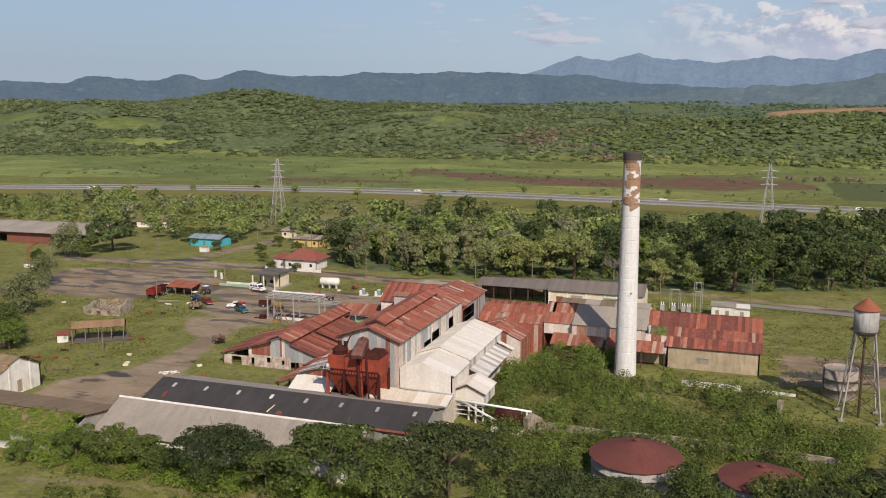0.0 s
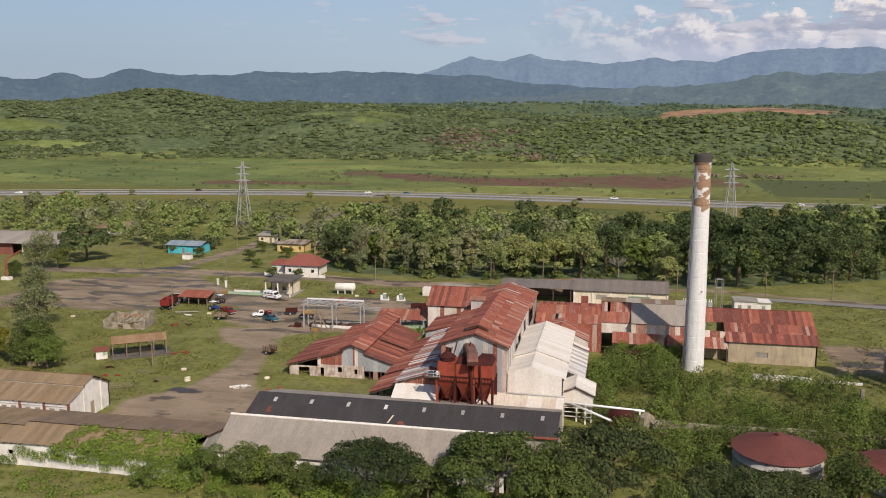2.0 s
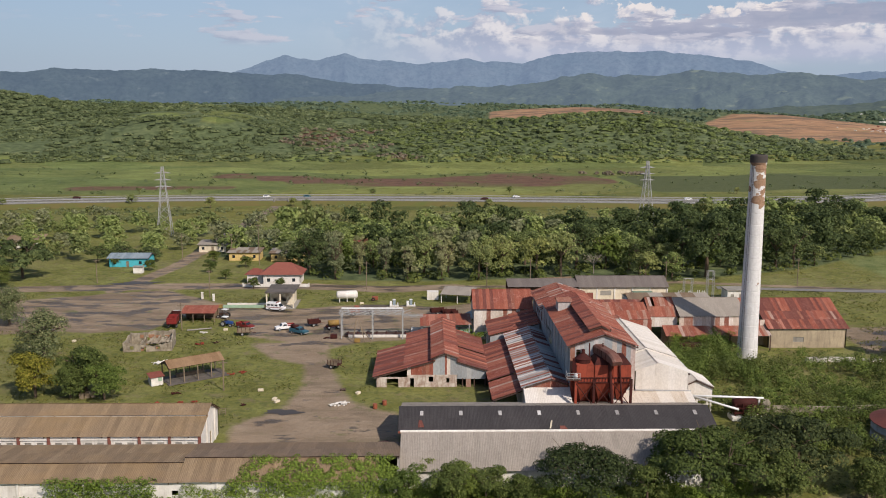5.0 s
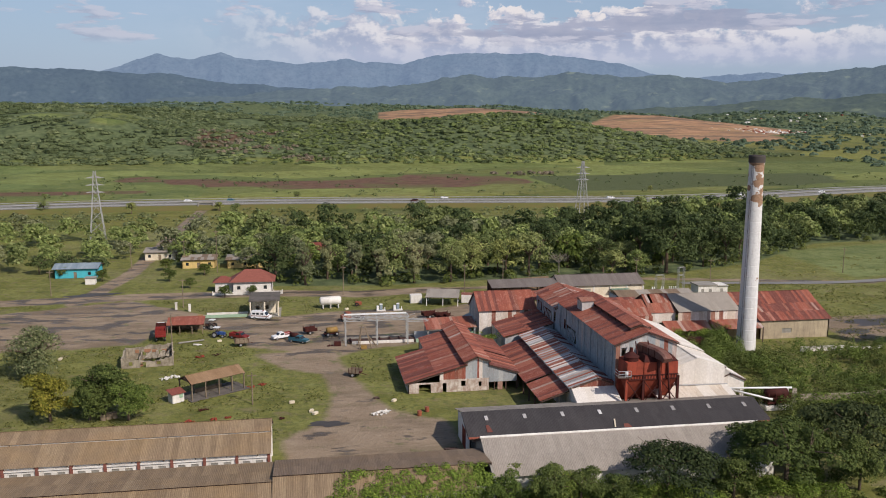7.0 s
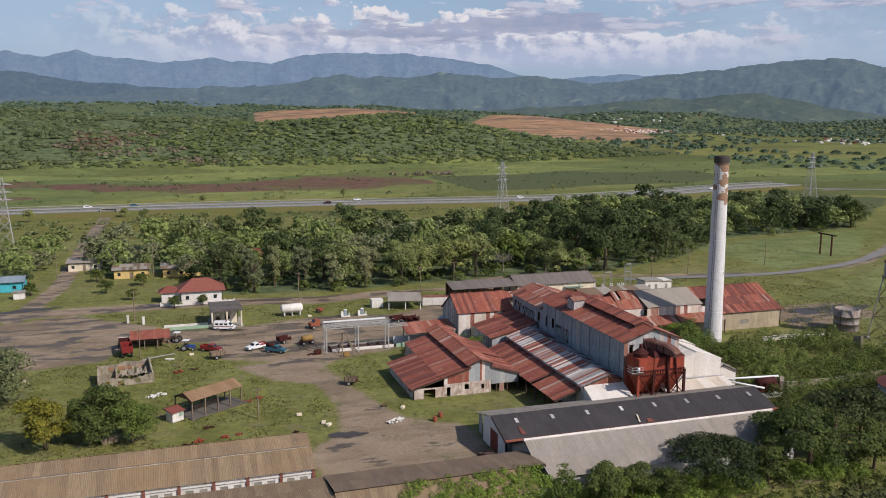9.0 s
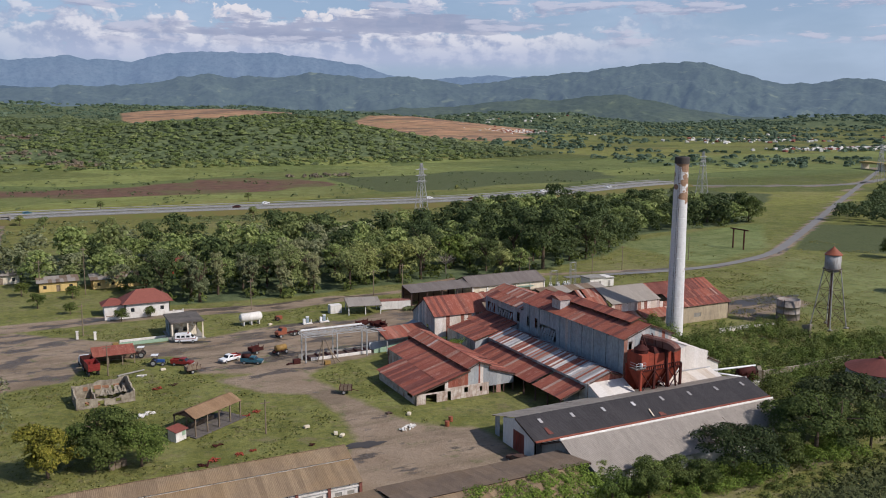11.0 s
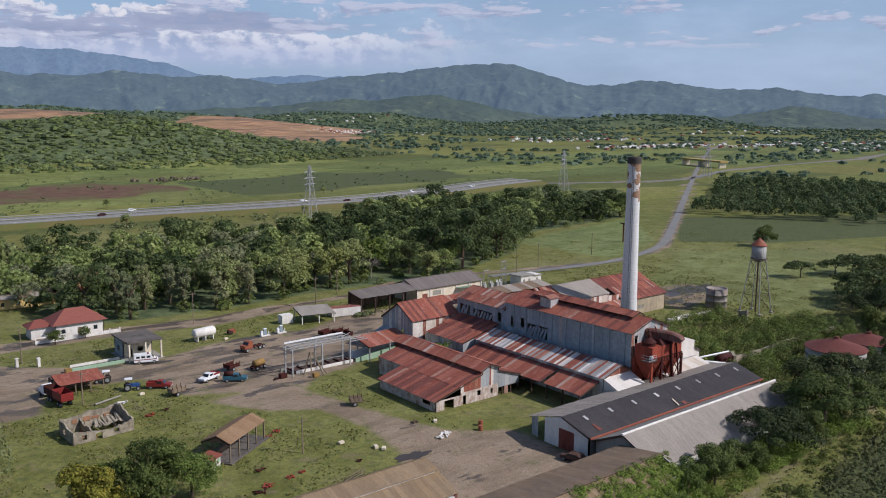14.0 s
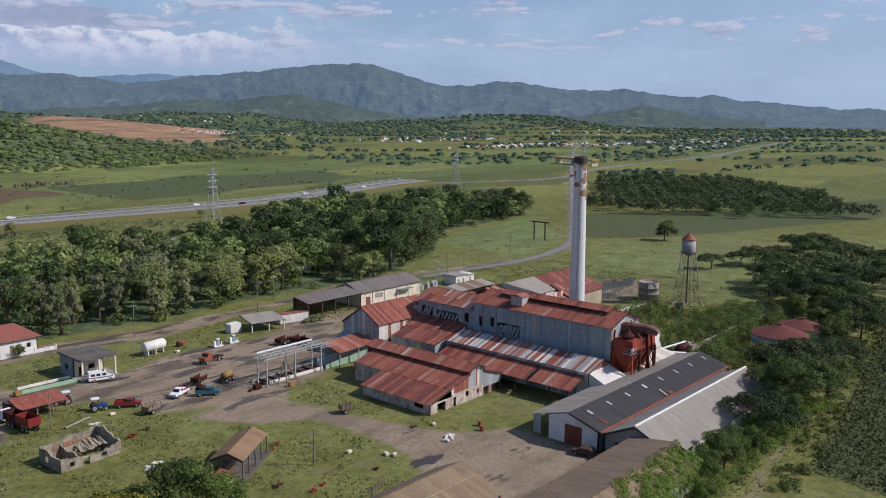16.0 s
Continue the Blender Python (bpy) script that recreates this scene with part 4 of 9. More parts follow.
# ---- the mill ----
def mill_hall():
    h = thing("mill_hall", (-61.5, 165, 0), "tall grey sheet-clad mill hall under a rusted gable roof", "industrial hall")
    xw, xe, xr, y0, y1, y2 = -67.5, -55.6, -61.3, 138.2, 175.3, 193.2
    ze, zr = 13.7, 16.0
    wall(h, (xw, y2), (xw, y1), 0, [(0, 11.9), (17.9, 11.9)], [(BLUE_SIDING, 9), (SIDING, 1)], sheet=0.95, gaps=[(1.2, 2.6, 8.2, 10.4), (3.2, 4.8, 8.2, 10.4), (6.2, 13.2, 7.6, 10.0), (15.0, 16.3, 8.4, 10.6)], label="grey sheet wall with broken window openings")
    wall(h, (xw, y1), (xw, y0), 0, [(0, ze), (37.1, ze)], [(BLUE_SIDING, 9), (SIDING, 1)], sheet=0.95, gaps=[(1.6, 2.9, 8.2, 10.6), (5.0, 6.1, 8.6, 10.8), (7.2, 13.6, 7.2, 10.0)], label="grey sheet wall with broken window openings")
    wall(h, (xw, y0), (xe, y0), 3.5, [(0, ze), (6.2, zr - 0.1), (11.9, ze)], [(SIDING, 3), (ZINC, 1), (RUST_PALE, 0.6)], sheet=0.85, gaps=[(1.1, 1.9, 10.6, 13.0)], label="grey sheet gable above the hoppers")
    wall(h, (xe, y0), (xe, y1), 0, [(0, ze), (37.1, ze)], [(CREAM_SIDING, 3), (SIDING, 2)], sheet=1.0, gaps=[(13, 17, 7.2, 10.2), (17.6, 22, 8.0, 11.0), (28, 31, 8.5, 11.5)], label="cream sheet wall with torn openings")
    wall(h, (xe, y1), (xe, y2), 0, [(0, 12.0), (17.9, 12.0)], [(RUST, 2), (SIDING, 2)], sheet=1.0, gaps=[(0.6, 9, 8.0, 11.0)])
    wall(h, (xe, y2), (xw, y2), 0, [(0, 12.0), (5.7, 14.1), (11.9, 11.9)], [(SIDING, 2), (RUST, 1)], sheet=1.2)
    rng = random.Random(8)
    for ya, yb, za, zb, n in ((y2 - 13.0, y2 - 6.4, 7.6, 10.0, 6), (y1 - 13.4, y1 - 7.4, 7.2, 10.0, 6), (y2 - 4.7, y2 - 1.4, 8.2, 10.4, 2)):
        for k in range(n):
            y = ya + (yb - ya) * (k + 0.5) / n
            bm = bmesh.new()
            box(bm, -0.02, 0.02, -0.3, 0.3, -(zb - za) * 0.56, (zb - za) * 0.42, pose(xw - 0.05, y, (za + zb) / 2 + rng.uniform(-0.1, 0.3), rng.uniform(14, 34), rng.uniform(-6, 4), 0))
            part("hanging_panel", bm, rng.choice((BLUE_SIDING, SIDING, BLUE_SIDING)), h, "loose sheet hanging askew in the window strip")
    for k in range(9):
        y = y0 + 1.5 + k * 4.1
        part("wall_rib", cbox(xw - 0.16, xw - 0.04, y, y + 0.14, 0.3, 11.6 if y > y1 else 13.4), BLUE_SIDING, h)
    rust = [(RUST, 8), (RUST_DARK, 3), (RUST_PALE, 0.5)]
    roof(h, (xw - 0.5, y0 - 0.4, ze), (0, y1 - y0 + 0.5, 0), (xr - xw + 0.5, 0, zr - ze), rust, 1.15, 2.4, 0.004, label="rusted roof slope in shades of brown red")
    roof(h, (xe + 0.5, y0 - 0.4, ze - 0.1), (0, y1 - y0 + 0.5, 0), (xr - xe - 0.5, 0, zr - ze + 0.1), [(RUST, 8), (RUST_PALE, 2), (RUST_DARK, 1)], 1.15, 2.4, 0.004)
    rn = [(RUST, 5), (RUST_PALE, 4), (RUST_DARK, 1)]
    roof(h, (xw - 0.7, y1, 11.9), (0, y2 - y1 + 0.4, 0), (xr - 0.7 - xw + 0.7, 0, 2.2), rn, 1.1, 2.4, 0.01)
    roof(h, (xe + 0.4, y1, 12.0), (0, y2 - y1 + 0.4, 0), (xr - 0.7 - xe - 0.4, 0, 2.1), rn, 1.1, 2.4, 0.03)
    # the drop between the two roof levels
    wall(h, (xe, y1), (xw, y1), 11.5, [(0, ze - 0.1), (5.7, zr - 0.1), (11.9, ze - 0.1)], [(RUST_DARK, 2), (BLUE_SIDING, 1)], sheet=1.2, name="gable")
    # raised vent along the ridge, open on its sides
    roof(h, (-63.6, 141.2, 15.95), (0, 29.0, 0), (2.3, 0, 0.75), [(RUST, 6), (RUST_DARK, 2)], 1.3, 2.4, name="vent_roof")
    roof(h, (-59.4, 141.2, 15.9), (0, 29.0, 0), (-1.9, 0, 0.8), [(RUST, 6), (RUST_PALE, 1)], 1.3, 2.4, name="vent_roof")
    for y in np.arange(141.6, 170.2, 4.0):
        bm = bmesh.new()
        box(bm, -63.5, -63.38, y, y + 0.12, 15.0, 15.95)
        box(bm, -59.6, -59.48, y, y + 0.12, 15.0, 15.9)
        part("vent_post", bm, STEEL, h)
    cup = part("cupola", cbox(-66.2, -63.6, 162.2, 165.4, 14.3, 16.5), ZINC, h, "small zinc-clad roof cupola")
    bm = bmesh.new()
    prism(bm, [(-66.5, 161.9, 16.45), (-66.5, 165.7, 16.45), (-66.5, 163.8, 17.0)], (3.2, 0, 0))
    ob = new("cupola_roof", mesh_of(bm, "cupola_roof", RUST_PALE))
    ob.parent = cup


DUCT = plaster("patchy_rusted_duct", col("6e4236"), col("8b7a70"), 0.5, 0.5, 0.7, 0.2)


def hopper_tower():
    h = thing("hopper_tower", (-62.5, 134.5, 0), "rust-red steel hoppers on a braced frame with ducts on top", "hopper")
    x0, x1, y0, y1 = -67.2, -57.4, 133.2, 137.6
    for i, x in enumerate((x0, -64.0, -60.7, x1)):
        for y in (y0, y1):
            bm = bmesh.new()
            box(bm, x - 0.22, x + 0.22, y - 0.2, y + 0.2, 0, 9.0)
            part("leg", bm, DARK_OXIDE if i % 2 else RED_OXIDE, h)
    for xa, xb in ((x0, -64.0), (-64.0, -60.7), (-60.7, x1)):
        for za, zb in ((4.0, 8.3), (8.3, 4.0)):
            bm = bmesh.new()
            tube(bm, (xa, y0 - 0.2, za), (xb, y0 - 0.2, zb), 0.09, n=6)
            part("brace", bm, DARK_OXIDE, h)
        # funnel under each bin
        bm = bmesh.new()
        c = ((xa + xb) / 2, (y0 + y1) / 2)
        top = [(xa + 0.1, y0, 8.4), (xb - 0.1, y0, 8.4), (xb - 0.1, y1, 8.4), (xa + 0.1, y1, 8.4)]
        bot = [(c[0] - 0.4, c[1] - 0.4, 4.6), (c[0] + 0.4, c[1] - 0.4, 4.6), (c[0] + 0.4, c[1] + 0.4, 4.6), (c[0] - 0.4, c[1] + 0.4, 4.6)]
        vt, vb = [bm.verts.new(p) for p in top], [bm.verts.new(p) for p in bot]
        bm.faces.new(vt)
        bm.faces.new(vb[::-1])
        for k in range(4):
            bm.faces.new((vb[k], vb[(k + 1) % 4], vt[(k + 1) % 4], vt[k]))
        part("funnel", bm, RED_OXIDE, h, "rust-red pyramid funnel")
        part("bin", cbox(xa + 0.05, xb - 0.05, y0, y1, 8.4, 11.6, 0.05), RED_OXIDE, h, "rust-red plate bin")
        bm = bmesh.new()
        for z in (8.4, 9.2):
            box(bm, xa, xb, y0 - 0.18, y0 - 0.02, z, z + 0.16)
        for x in np.arange(xa + 0.3, xb, 0.55):
            box(bm, x, x + 0.1, y0 - 0.14, y0 - 0.02, 8.5, 9.2)
        part("stiffener", bm, DARK_OXIDE, h)
    part("back_plate", cbox(x0 + 0.3, x1 - 0.3, y1 - 0.1, y1, 3.4, 8.4), RED_OXIDE, h)
    # upper works: a cyclone, a stepped housing and the big duct with its curved hood
    bm = bmesh.new()
    lathe(bm, [(1.35, 11.5), (1.35, 12.3), (1.5, 12.3), (0.35, 13.2), (0.3, 13.9), (0.1, 13.9)], -65.7, 135.2, 20, True)
    part("cyclone", bm, DARK_OXIDE, h, "dark rusted cyclone")
    for xa, xb in ((-64.0, -60.7), (-60.7, x1)):
        bm = bmesh.new()
        lo = [bm.verts.new(p) for p in ((xa, y0, 11.6), (xb, y0, 11.6), (xb, y1 + 0.3, 11.6), (xa, y1 + 0.3, 11.6))]
        hi = [bm.verts.new(p) for p in ((xa + 0.7, y0 + 1.2, 12.5), (xb - 0.7, y0 + 1.2, 12.5), (xb - 0.7, y1, 12.5), (xa + 0.7, y1, 12.5))]
        bm.faces.new(hi)
        for k in range(4):
            bm.faces.new((lo[k], lo[(k + 1) % 4], hi[(k + 1) % 4], hi[k]))
        part("bin_top", bm, DARK_OXIDE, h, "dark rusted sloping bin top")
    # the big duct comes out of the gable and ends in a curved hood
    bm = bmesh.new()
    path = [(-62.6, 139.0, 13.2), (-61.9, 136.4, 13.2), (-61.1, 133.6, 13.2), (-60.8, 132.4, 13.1), (-60.6, 131.4, 12.85), (-60.5, 130.9, 12.5)]
    rings = []
    for i, c in enumerate(path):
        c = Vector(c)
        side = Vector((0.96, 0.27, 0))
        d = (Vector(path[min(i + 1, 5)]) - Vector(path[max(i - 1, 0)])).normalized()
        up = side.cross(d).normalized()
        if up.z < 0:
            up = -up
        tall = (1.0, 1.0, 1.0, 0.9, 0.75, 0.6)[i]
        rings.append([bm.verts.new(c + side * a * 0.95 + up * b_ * tall * 0.85) for a, b_ in ((-1, -1), (1, -1), (1, 0.6), (0.65, 1), (-0.65, 1), (-1, 0.6))])
    for p_, q_ in zip(rings, rings[1:]):
        for k in range(6):
            bm.faces.new((p_[k], p_[(k + 1) % 6], q_[(k + 1) % 6], q_[k]))
    bm.faces.new(rings[0][::-1])
    bm.faces.new(rings[-1])
    part("duct", bm, DUCT, h, "long rusted duct ending in a curved hood")
    for k in range(4):
        bm = bmesh.new()
        c = Vector(path[0]).lerp(Vector(path[2]), 0.1 + 0.3 * k)
        box(bm, -1.0, 1.0, -0.05, 0.05, -0.9, 0.55, pose(*c, 0, 0, 15.7))
        part("duct_flange", bm, DARK_OXIDE, h)
    for x in (-64.6, -62.2):
        bm = bmesh.new()
        tube(bm, (x, 135.0, 12.6), (x + 0.3, 136.8, 14.6), 0.12, n=6)
        part("pipe", bm, DARK_OXIDE, h)
    bm = bmesh.new()
    tube(bm, (-60.6, 132.6, 2.5), (-61.4, 133.2, 12.6), 0.3, 0.3, 8)
    tube(bm, (-58.9, 132.4, 2.5), (-59.6, 133.0, 11.6), 0.18, 0.18, 8)
    part("downpipe", bm, DARK_OXIDE, h)
    bm = bmesh.new()
    for z in (9.3, 9.8, 10.3):
        tube(bm, (-68.9, 132.6, z), (-66.6, 132.6, z), 0.05, n=5)
        tube(bm, (-68.9, 132.6, z), (-68.9, 134.4, z), 0.05, n=5)
    for x in (-68.9, -67.7, -66.6):
        tube(bm, (x, 132.6, 9.1), (x, 132.6, 10.3), 0.05, n=5)
    part("railing", bm, PIPE_GREY, h, "pale pipe railing of the platform")
    part("platform", cbox(-69.0, -66.5, 132.5, 134.5, 9.0, 9.15), STEEL, h)
    bm = bmesh.new()
    lathe(bm, [(0.3, 9.2), (0.3, 9.9), (0.1, 10.1)], -67.2, 133.2, 12, True)
    part("cap", bm, WHITE_PAINT, h, "white cowl on the platform", True)


def white_annex():
    h = thing("white_annex", (-50.4, 154, 0), "white-painted sheet annex against the mill hall", "industrial building")
    xw, xe, xr = -55.4, -45.4, -51.2
    white = [(WHITE_SHEET, 1)]
    wall(h, (xw, 138.1), (xe - 0.4, 138.1), 4.6, [(0, 9.05), (4.2, 10.5), (9.6, 8.75)], white, sheet=1.25, label="bright white sheet gable")
    wall(h, (xe - 0.2, 138.4), (xe - 0.2, 170.6), 0, [(0, 8.4), (32.2, 8.5)], [(WHITE_SHEET, 4), (ZINC, 1)], sheet=1.4)
    wall(h, (xe, 170.6), (xw, 170.6), 0, [(0, 7.7), (5.8, 10.1), (10, 8.8)], [(ZINC, 1), (RUST_PALE, 1)], sheet=1.4)
    for y0, y1, dz in ((138.3, 147.6, 0.0), (147.6, 170.8, 0.35)):
        roof(h, (xw, y0, 8.9 + dz), (0, y1 - y0, 0), (xr - xw, 0, 1.4), white, 1.3, 2.3, label="off-white sheet roof")
        roof(h, (xe + 0.1, y0, 8.4 + dz), (0, y1 - y0, 0), (xr - xe - 0.1, 0, 1.95), white, 1.3, 3.2)
    wall(h, (xw, 147.6), (xe, 147.6), 8.2, [(0, 9.2), (4.2, 10.6), (10, 8.7)], white, sheet=1.6, name="step")
    # lower lean-to and small gabled porch on the far side
    roof(h, (-42.2, 148, 5.6), (0, 21, 0), (-3.2, 0, 1.3), [(WHITE_SHEET, 3), (ZINC, 2)], 1.5, 3.4, 0.06)
    wall(h, (-46.0, 140.4), (-40.4, 140.4), 2.8, [(0, 5.5), (2.5, 6.6), (5.6, 5.2)], white, sheet=1.2)
    wall(h, (-40.4, 140.4), (-40.4, 147.4), 2.8, [(0, 5.2), (7, 5.2)], [(WHITE_SHEET, 1), (ZINC, 1)], sheet=1.3)
    roof(h, (-40.1, 140.1, 5.1), (0, 7.4, 0), (-3.4, 0, 1.55), white, 1.4, 4)
    roof(h, (-46.1, 140.1, 5.5), (0, 7.4, 0), (2.6, 0, 1.15), white, 1.4, 4)
    for x in (-45.8, -43.2, -40.6):
        bm = bmesh.new()
        box(bm, x - 0.15, x + 0.15, 140.3, 140.6, 0, 2.8)
        part("post", bm, WHITEWASH, h)
    bm = bmesh.new()
    for z in (0.9, 1.7, 2.5):
        box(bm, -45.9, -40.5, 140.35, 140.5, z, z + 0.12)
    part("rail", bm, WHITEWASH, h)
    # lean-to towards the warehouse, white with rust runs
    roof(h, (-60.5, 132.2, 3.8), (15.2, 0, 0), (0, 6.0, 1.4), [(WHITE_RUSTY, 4), (WHITE_SHEET, 1)], 1.5, 6.2, label="white lean-to roof with brown rust runs")
    wall(h, (-60.5, 132.3), (-45.3, 132.3), 0, [(0, 3.6), (15.2, 3.6)], [(WHITE_RUSTY, 1)], sheet=1.5)
    wall(h, (-45.3, 132.3), (-45.3, 138.4), 0, [(0, 3.6), (6.1, 5.0)], [(WHITE_RUSTY, 1)], sheet=1.5)
    bm = bmesh.new()
    tube(bm, (-55.4, 137.9, 5.4), (-45.2, 137.9, 5.2), 0.14, n=8)
    part("pipe", bm, PIPE_GREY, h)


def patched_gallery():
    h = thing("patched_gallery", (-71.5, 157, 0), "long gallery under a patched white and rust roof", "industrial building")
    mats = [(ZINC, 5), (RUST, 3), (RUST_PALE, 2.2), (WHITE_SHEET, 1.2)]
    xw, xr, xe, y0, y1 = -75.9, -70.8, -67.7, 138.2, 176.8
    roof(h, (xw - 0.3, y0 - 0.3, 5.9), (0, y1 - y0, 0), (xr - xw + 0.3, 0, 1.75), mats, 0.8, 2.7, label="roof of white and rusted sheets in patches")
    roof(h, (xe, y0 - 0.3, 6.6), (0, y1 - y0, 0), (xr - xe, 0, 1.05), [(BLUE_SIDING, 3), (RUST_DARK, 2)], 1.0, 3)
    wall(h, (xw, y1), (xw, y0), 0, [(0, 5.8), (y1 - y0, 5.8)], [(SIDING, 2), (WHITE_SHEET, 1)], sheet=1.3)
    wall(h, (xw, y0), (xe, y0), 3.4, [(0, 5.8), (5.1, 7.5), (8.2, 6.5)], [(RUST_PALE, 3), (RUST, 1)], sheet=0.8, label="rust-streaked sheet gable")
    roof(h, (-75.9, 133.6, 3.9), (8.4, 0, 0), (0, 4.5, 1.9), [(WHITE_SHEET, 1)], 1.4, 4.8, label="pale lean-to roof")
    wall(h, (-75.9, 138.0), (-75.9, 133.6), 0, [(0, 5.6), (4.4, 3.8)], [(WHITE_SHEET, 1)], sheet=1.2)
    wall(h, (-75.9, 133.7), (-67.5, 133.7), 0, [(0, 3.7), (8.4, 3.7)], [(WHITE_SHEET, 1)], sheet=1.2)
    # low rusted roof on posts
    roof(h, (-81.4, 139.0, 3.3), (0, 36.4, 0), (5.3, 0, 1.8), [(RUST, 8), (RUST_DARK, 2), (RUST_PALE, 0.7)], 1.0, 2.8, 0.008, label="low rusted roof on posts")
    for y in np.arange(139.6, 176, 4.4):
        part("post", cbox(-81.2, -80.95, y, y + 0.25, 0, 3.3), STEEL, h)
    # rusted roof between this gallery and the hall, towards the north
    roof(h, (-79.4, 177.2, 5.2), (0, 14.4, 0), (11.4, 0, 2.9), [(RUST_DARK, 4), (RUST, 3)], 1.0, 3.0, 0.01)
    wall(h, (-79.2, 191.4), (-79.2, 177.2), 0, [(0, 5.0), (14.2, 5.0)], [(CREAM_SIDING, 2), (SIDING, 1)], sheet=1.3)
    wall(h, (-79.2, 177.3), (-68.0, 177.3), 0, [(0, 5.0), (11.2, 7.8)], [(SIDING, 2), (RUST, 1)], sheet=1.3)


def gabled_store():
    h = thing("gabled_store", (-75.5, 198.5, 0), "rust-roofed store with a pale sheet gable", "industrial building")
    roof(h, (-82.4, 192.3, 7.8), (14.8, 0, 0), (0, 6.2, 3.5), [(RUST, 7), (RUST_DARK, 3), (RUST_PALE, 0.6)], 1.0, 3.2, 0.004, label="dark rusted gable roof")
    roof(h, (-82.4, 205.6, 6.6), (14.8, 0, 0), (0, -7.1, 4.7), [(RUST, 1)], 1.2, 3.2)
    wall(h, (-82.1, 205.2), (-82.1, 192.6), 0, [(0, 6.6), (6.7, 11.1), (12.6, 7.7)], [(SIDING, 3), (CREAM_SIDING, 1)], sheet=1.0, gaps=[(2.5, 5.5, 0, 4.0), (8, 9, 3.4, 5.0)], label="pale grey sheet gable")
    wall(h, (-82.1, 192.6), (-67.7, 192.6), 0, [(0, 7.7), (14.4, 7.7)], [(RUST_PALE, 2), (CREAM_SIDING, 3)], sheet=1.0)
    roof(h, (-68.0, 195.5, 9.4), (7.5, 0, 0), (0, 4.0, 1.4), [(RUST, 4), (RUST_PALE, 2)], 1.0, 3)
    roof(h, (-84.6, 196.6, 3.2), (0, 8.5, 0), (2.4, 0, 1.1), [(BLUE_SIDING, 1)], 1.2, 3, name="awning")


def monitor_shed():
    h = thing("monitor_shed", (-92, 168, 0), "old rust-roofed shed with a raised ridge and patched walls", "shed")
    rust = [(RUST, 9), (RUST_DARK, 3), (RUST_PALE, 0.5)]
    roof(h, (-104.5, 155.9, 2.25), (0, 19.3, 0), (6.3, 0, 1.75), rust, 1.1, 3.2, 0.006, label="wide low rusted roof slope")
    roof(h, (-98.2, 155.9, 4.0), (0, 28.0, 0), (6.2, 0, 1.72), rust + [(RUST_PALE, 0.6)], 1.1, 3.2, 0.006)
    roof(h, (-92.7, 155.7, 6.2), (0, 30.2, 0), (2.7, 0, 1.15), [(RUST, 7), (RUST_PALE, 2)], 1.0, 2.9, 0.004, label="rusted raised roof")
    roof(h, (-87.1, 155.7, 6.3), (0, 30.2, 0), (-2.9, 0, 1.05), rust, 1.0, 3.1)
    roof(h, (-81.2, 155.9, 3.6), (0, 26.0, 0), (-6.2, 0, 2.0), [(RUST_DARK, 5), (RUST, 3)], 1.0, 3.2, 0.03)
    wall(h, (-92.3, 185.6), (-92.3, 156.1), 5.4, [(0, 6.25), (29.5, 6.25)], [(RUST_DARK, 2), (RUST, 1)], sheet=1.2, name="clerestory")
    wall(h, (-87.4, 156.1), (-87.4, 185.6), 5.4, [(0, 6.25), (29.5, 6.25)], [(RUST_DARK, 2), (RUST, 1)], sheet=1.2, name="clerestory")
    wall(h, (-104.0, 175.0), (-104.0, 156.2), 0, [(0, 2.2), (18.8, 2.2)], [(PEELING, 1)], gaps=[(14.5, 17, 0.9, 1.7)], label="low whitewashed wall")
    wall(h, (-104.0, 156.2), (-97.6, 156.2), 0, [(0, 2.1), (6.4, 2.1)], [(PEELING, 1)], gaps=[(2.2, 4.6, 0, 1.8)])
    wall(h, (-97.6, 156.2), (-87.5, 156.2), 0, [(0, 2.6), (10.1, 2.6)], [(PEELING, 1)], gaps=[(4.4, 5.3, 1.1, 2.2), (0.6, 1.4, 0, 1.9), (8.0, 8.6, 0.9, 1.9)], label="whitewashed wall with peeling plaster")
    wall(h, (-97.6, 156.25), (-92.3, 156.25), 2.6, [(0, 4.1), (5.3, 5.4)], [(CREAM_SIDING, 2), (RUST_PALE, 2), (RUST, 1)], sheet=0.8)
    wall(h, (-92.3, 156.25), (-87.4, 156.25), 2.6, [(0, 6.1), (2.4, 7.2), (4.9, 6.2)], [(SIDING, 3), (CREAM_SIDING, 2), (RUST, 1)], sheet=0.7)
    wall(h, (-87.4, 156.25), (-81.6, 156.25), 1.7, [(0, 5.4), (5.8, 3.6)], [(SIDING, 3), (CREAM_SIDING, 1)], sheet=0.9)
    for x in (-86.4, -84.0, -81.8):
        part("post", cbox(x, x + 0.2, 156.2, 156.4, 0, 1.8), STEEL, h)
    part("timber_door", cbox(-85.6, -84.6, 156.3, 156.42, 0, 1.7), RUST_PALE, h)
    wall(h, (-98.1, 183.8), (-98.1, 175.1), 0, [(0, 3.8), (8.7, 3.8)], [(PEELING, 1)], 0.2)
    wall(h, (-98.1, 175.1), (-104.0, 175.1), 0, [(0, 3.9), (5.9, 2.2)], [(PEELING, 1)], 0.2)
    wall(h, (-87.4, 185.7), (-92.3, 185.7), 0, [(0, 6.2), (2.4, 7.2), (4.9, 6.2)], [(RUST, 1), (SIDING, 1)], sheet=1.0)
    wall(h, (-92.3, 183.9), (-98.2, 183.9), 0, [(0, 5.6), (5.9, 3.8)], [(RUST, 1), (SIDING, 1)], sheet=1.0)


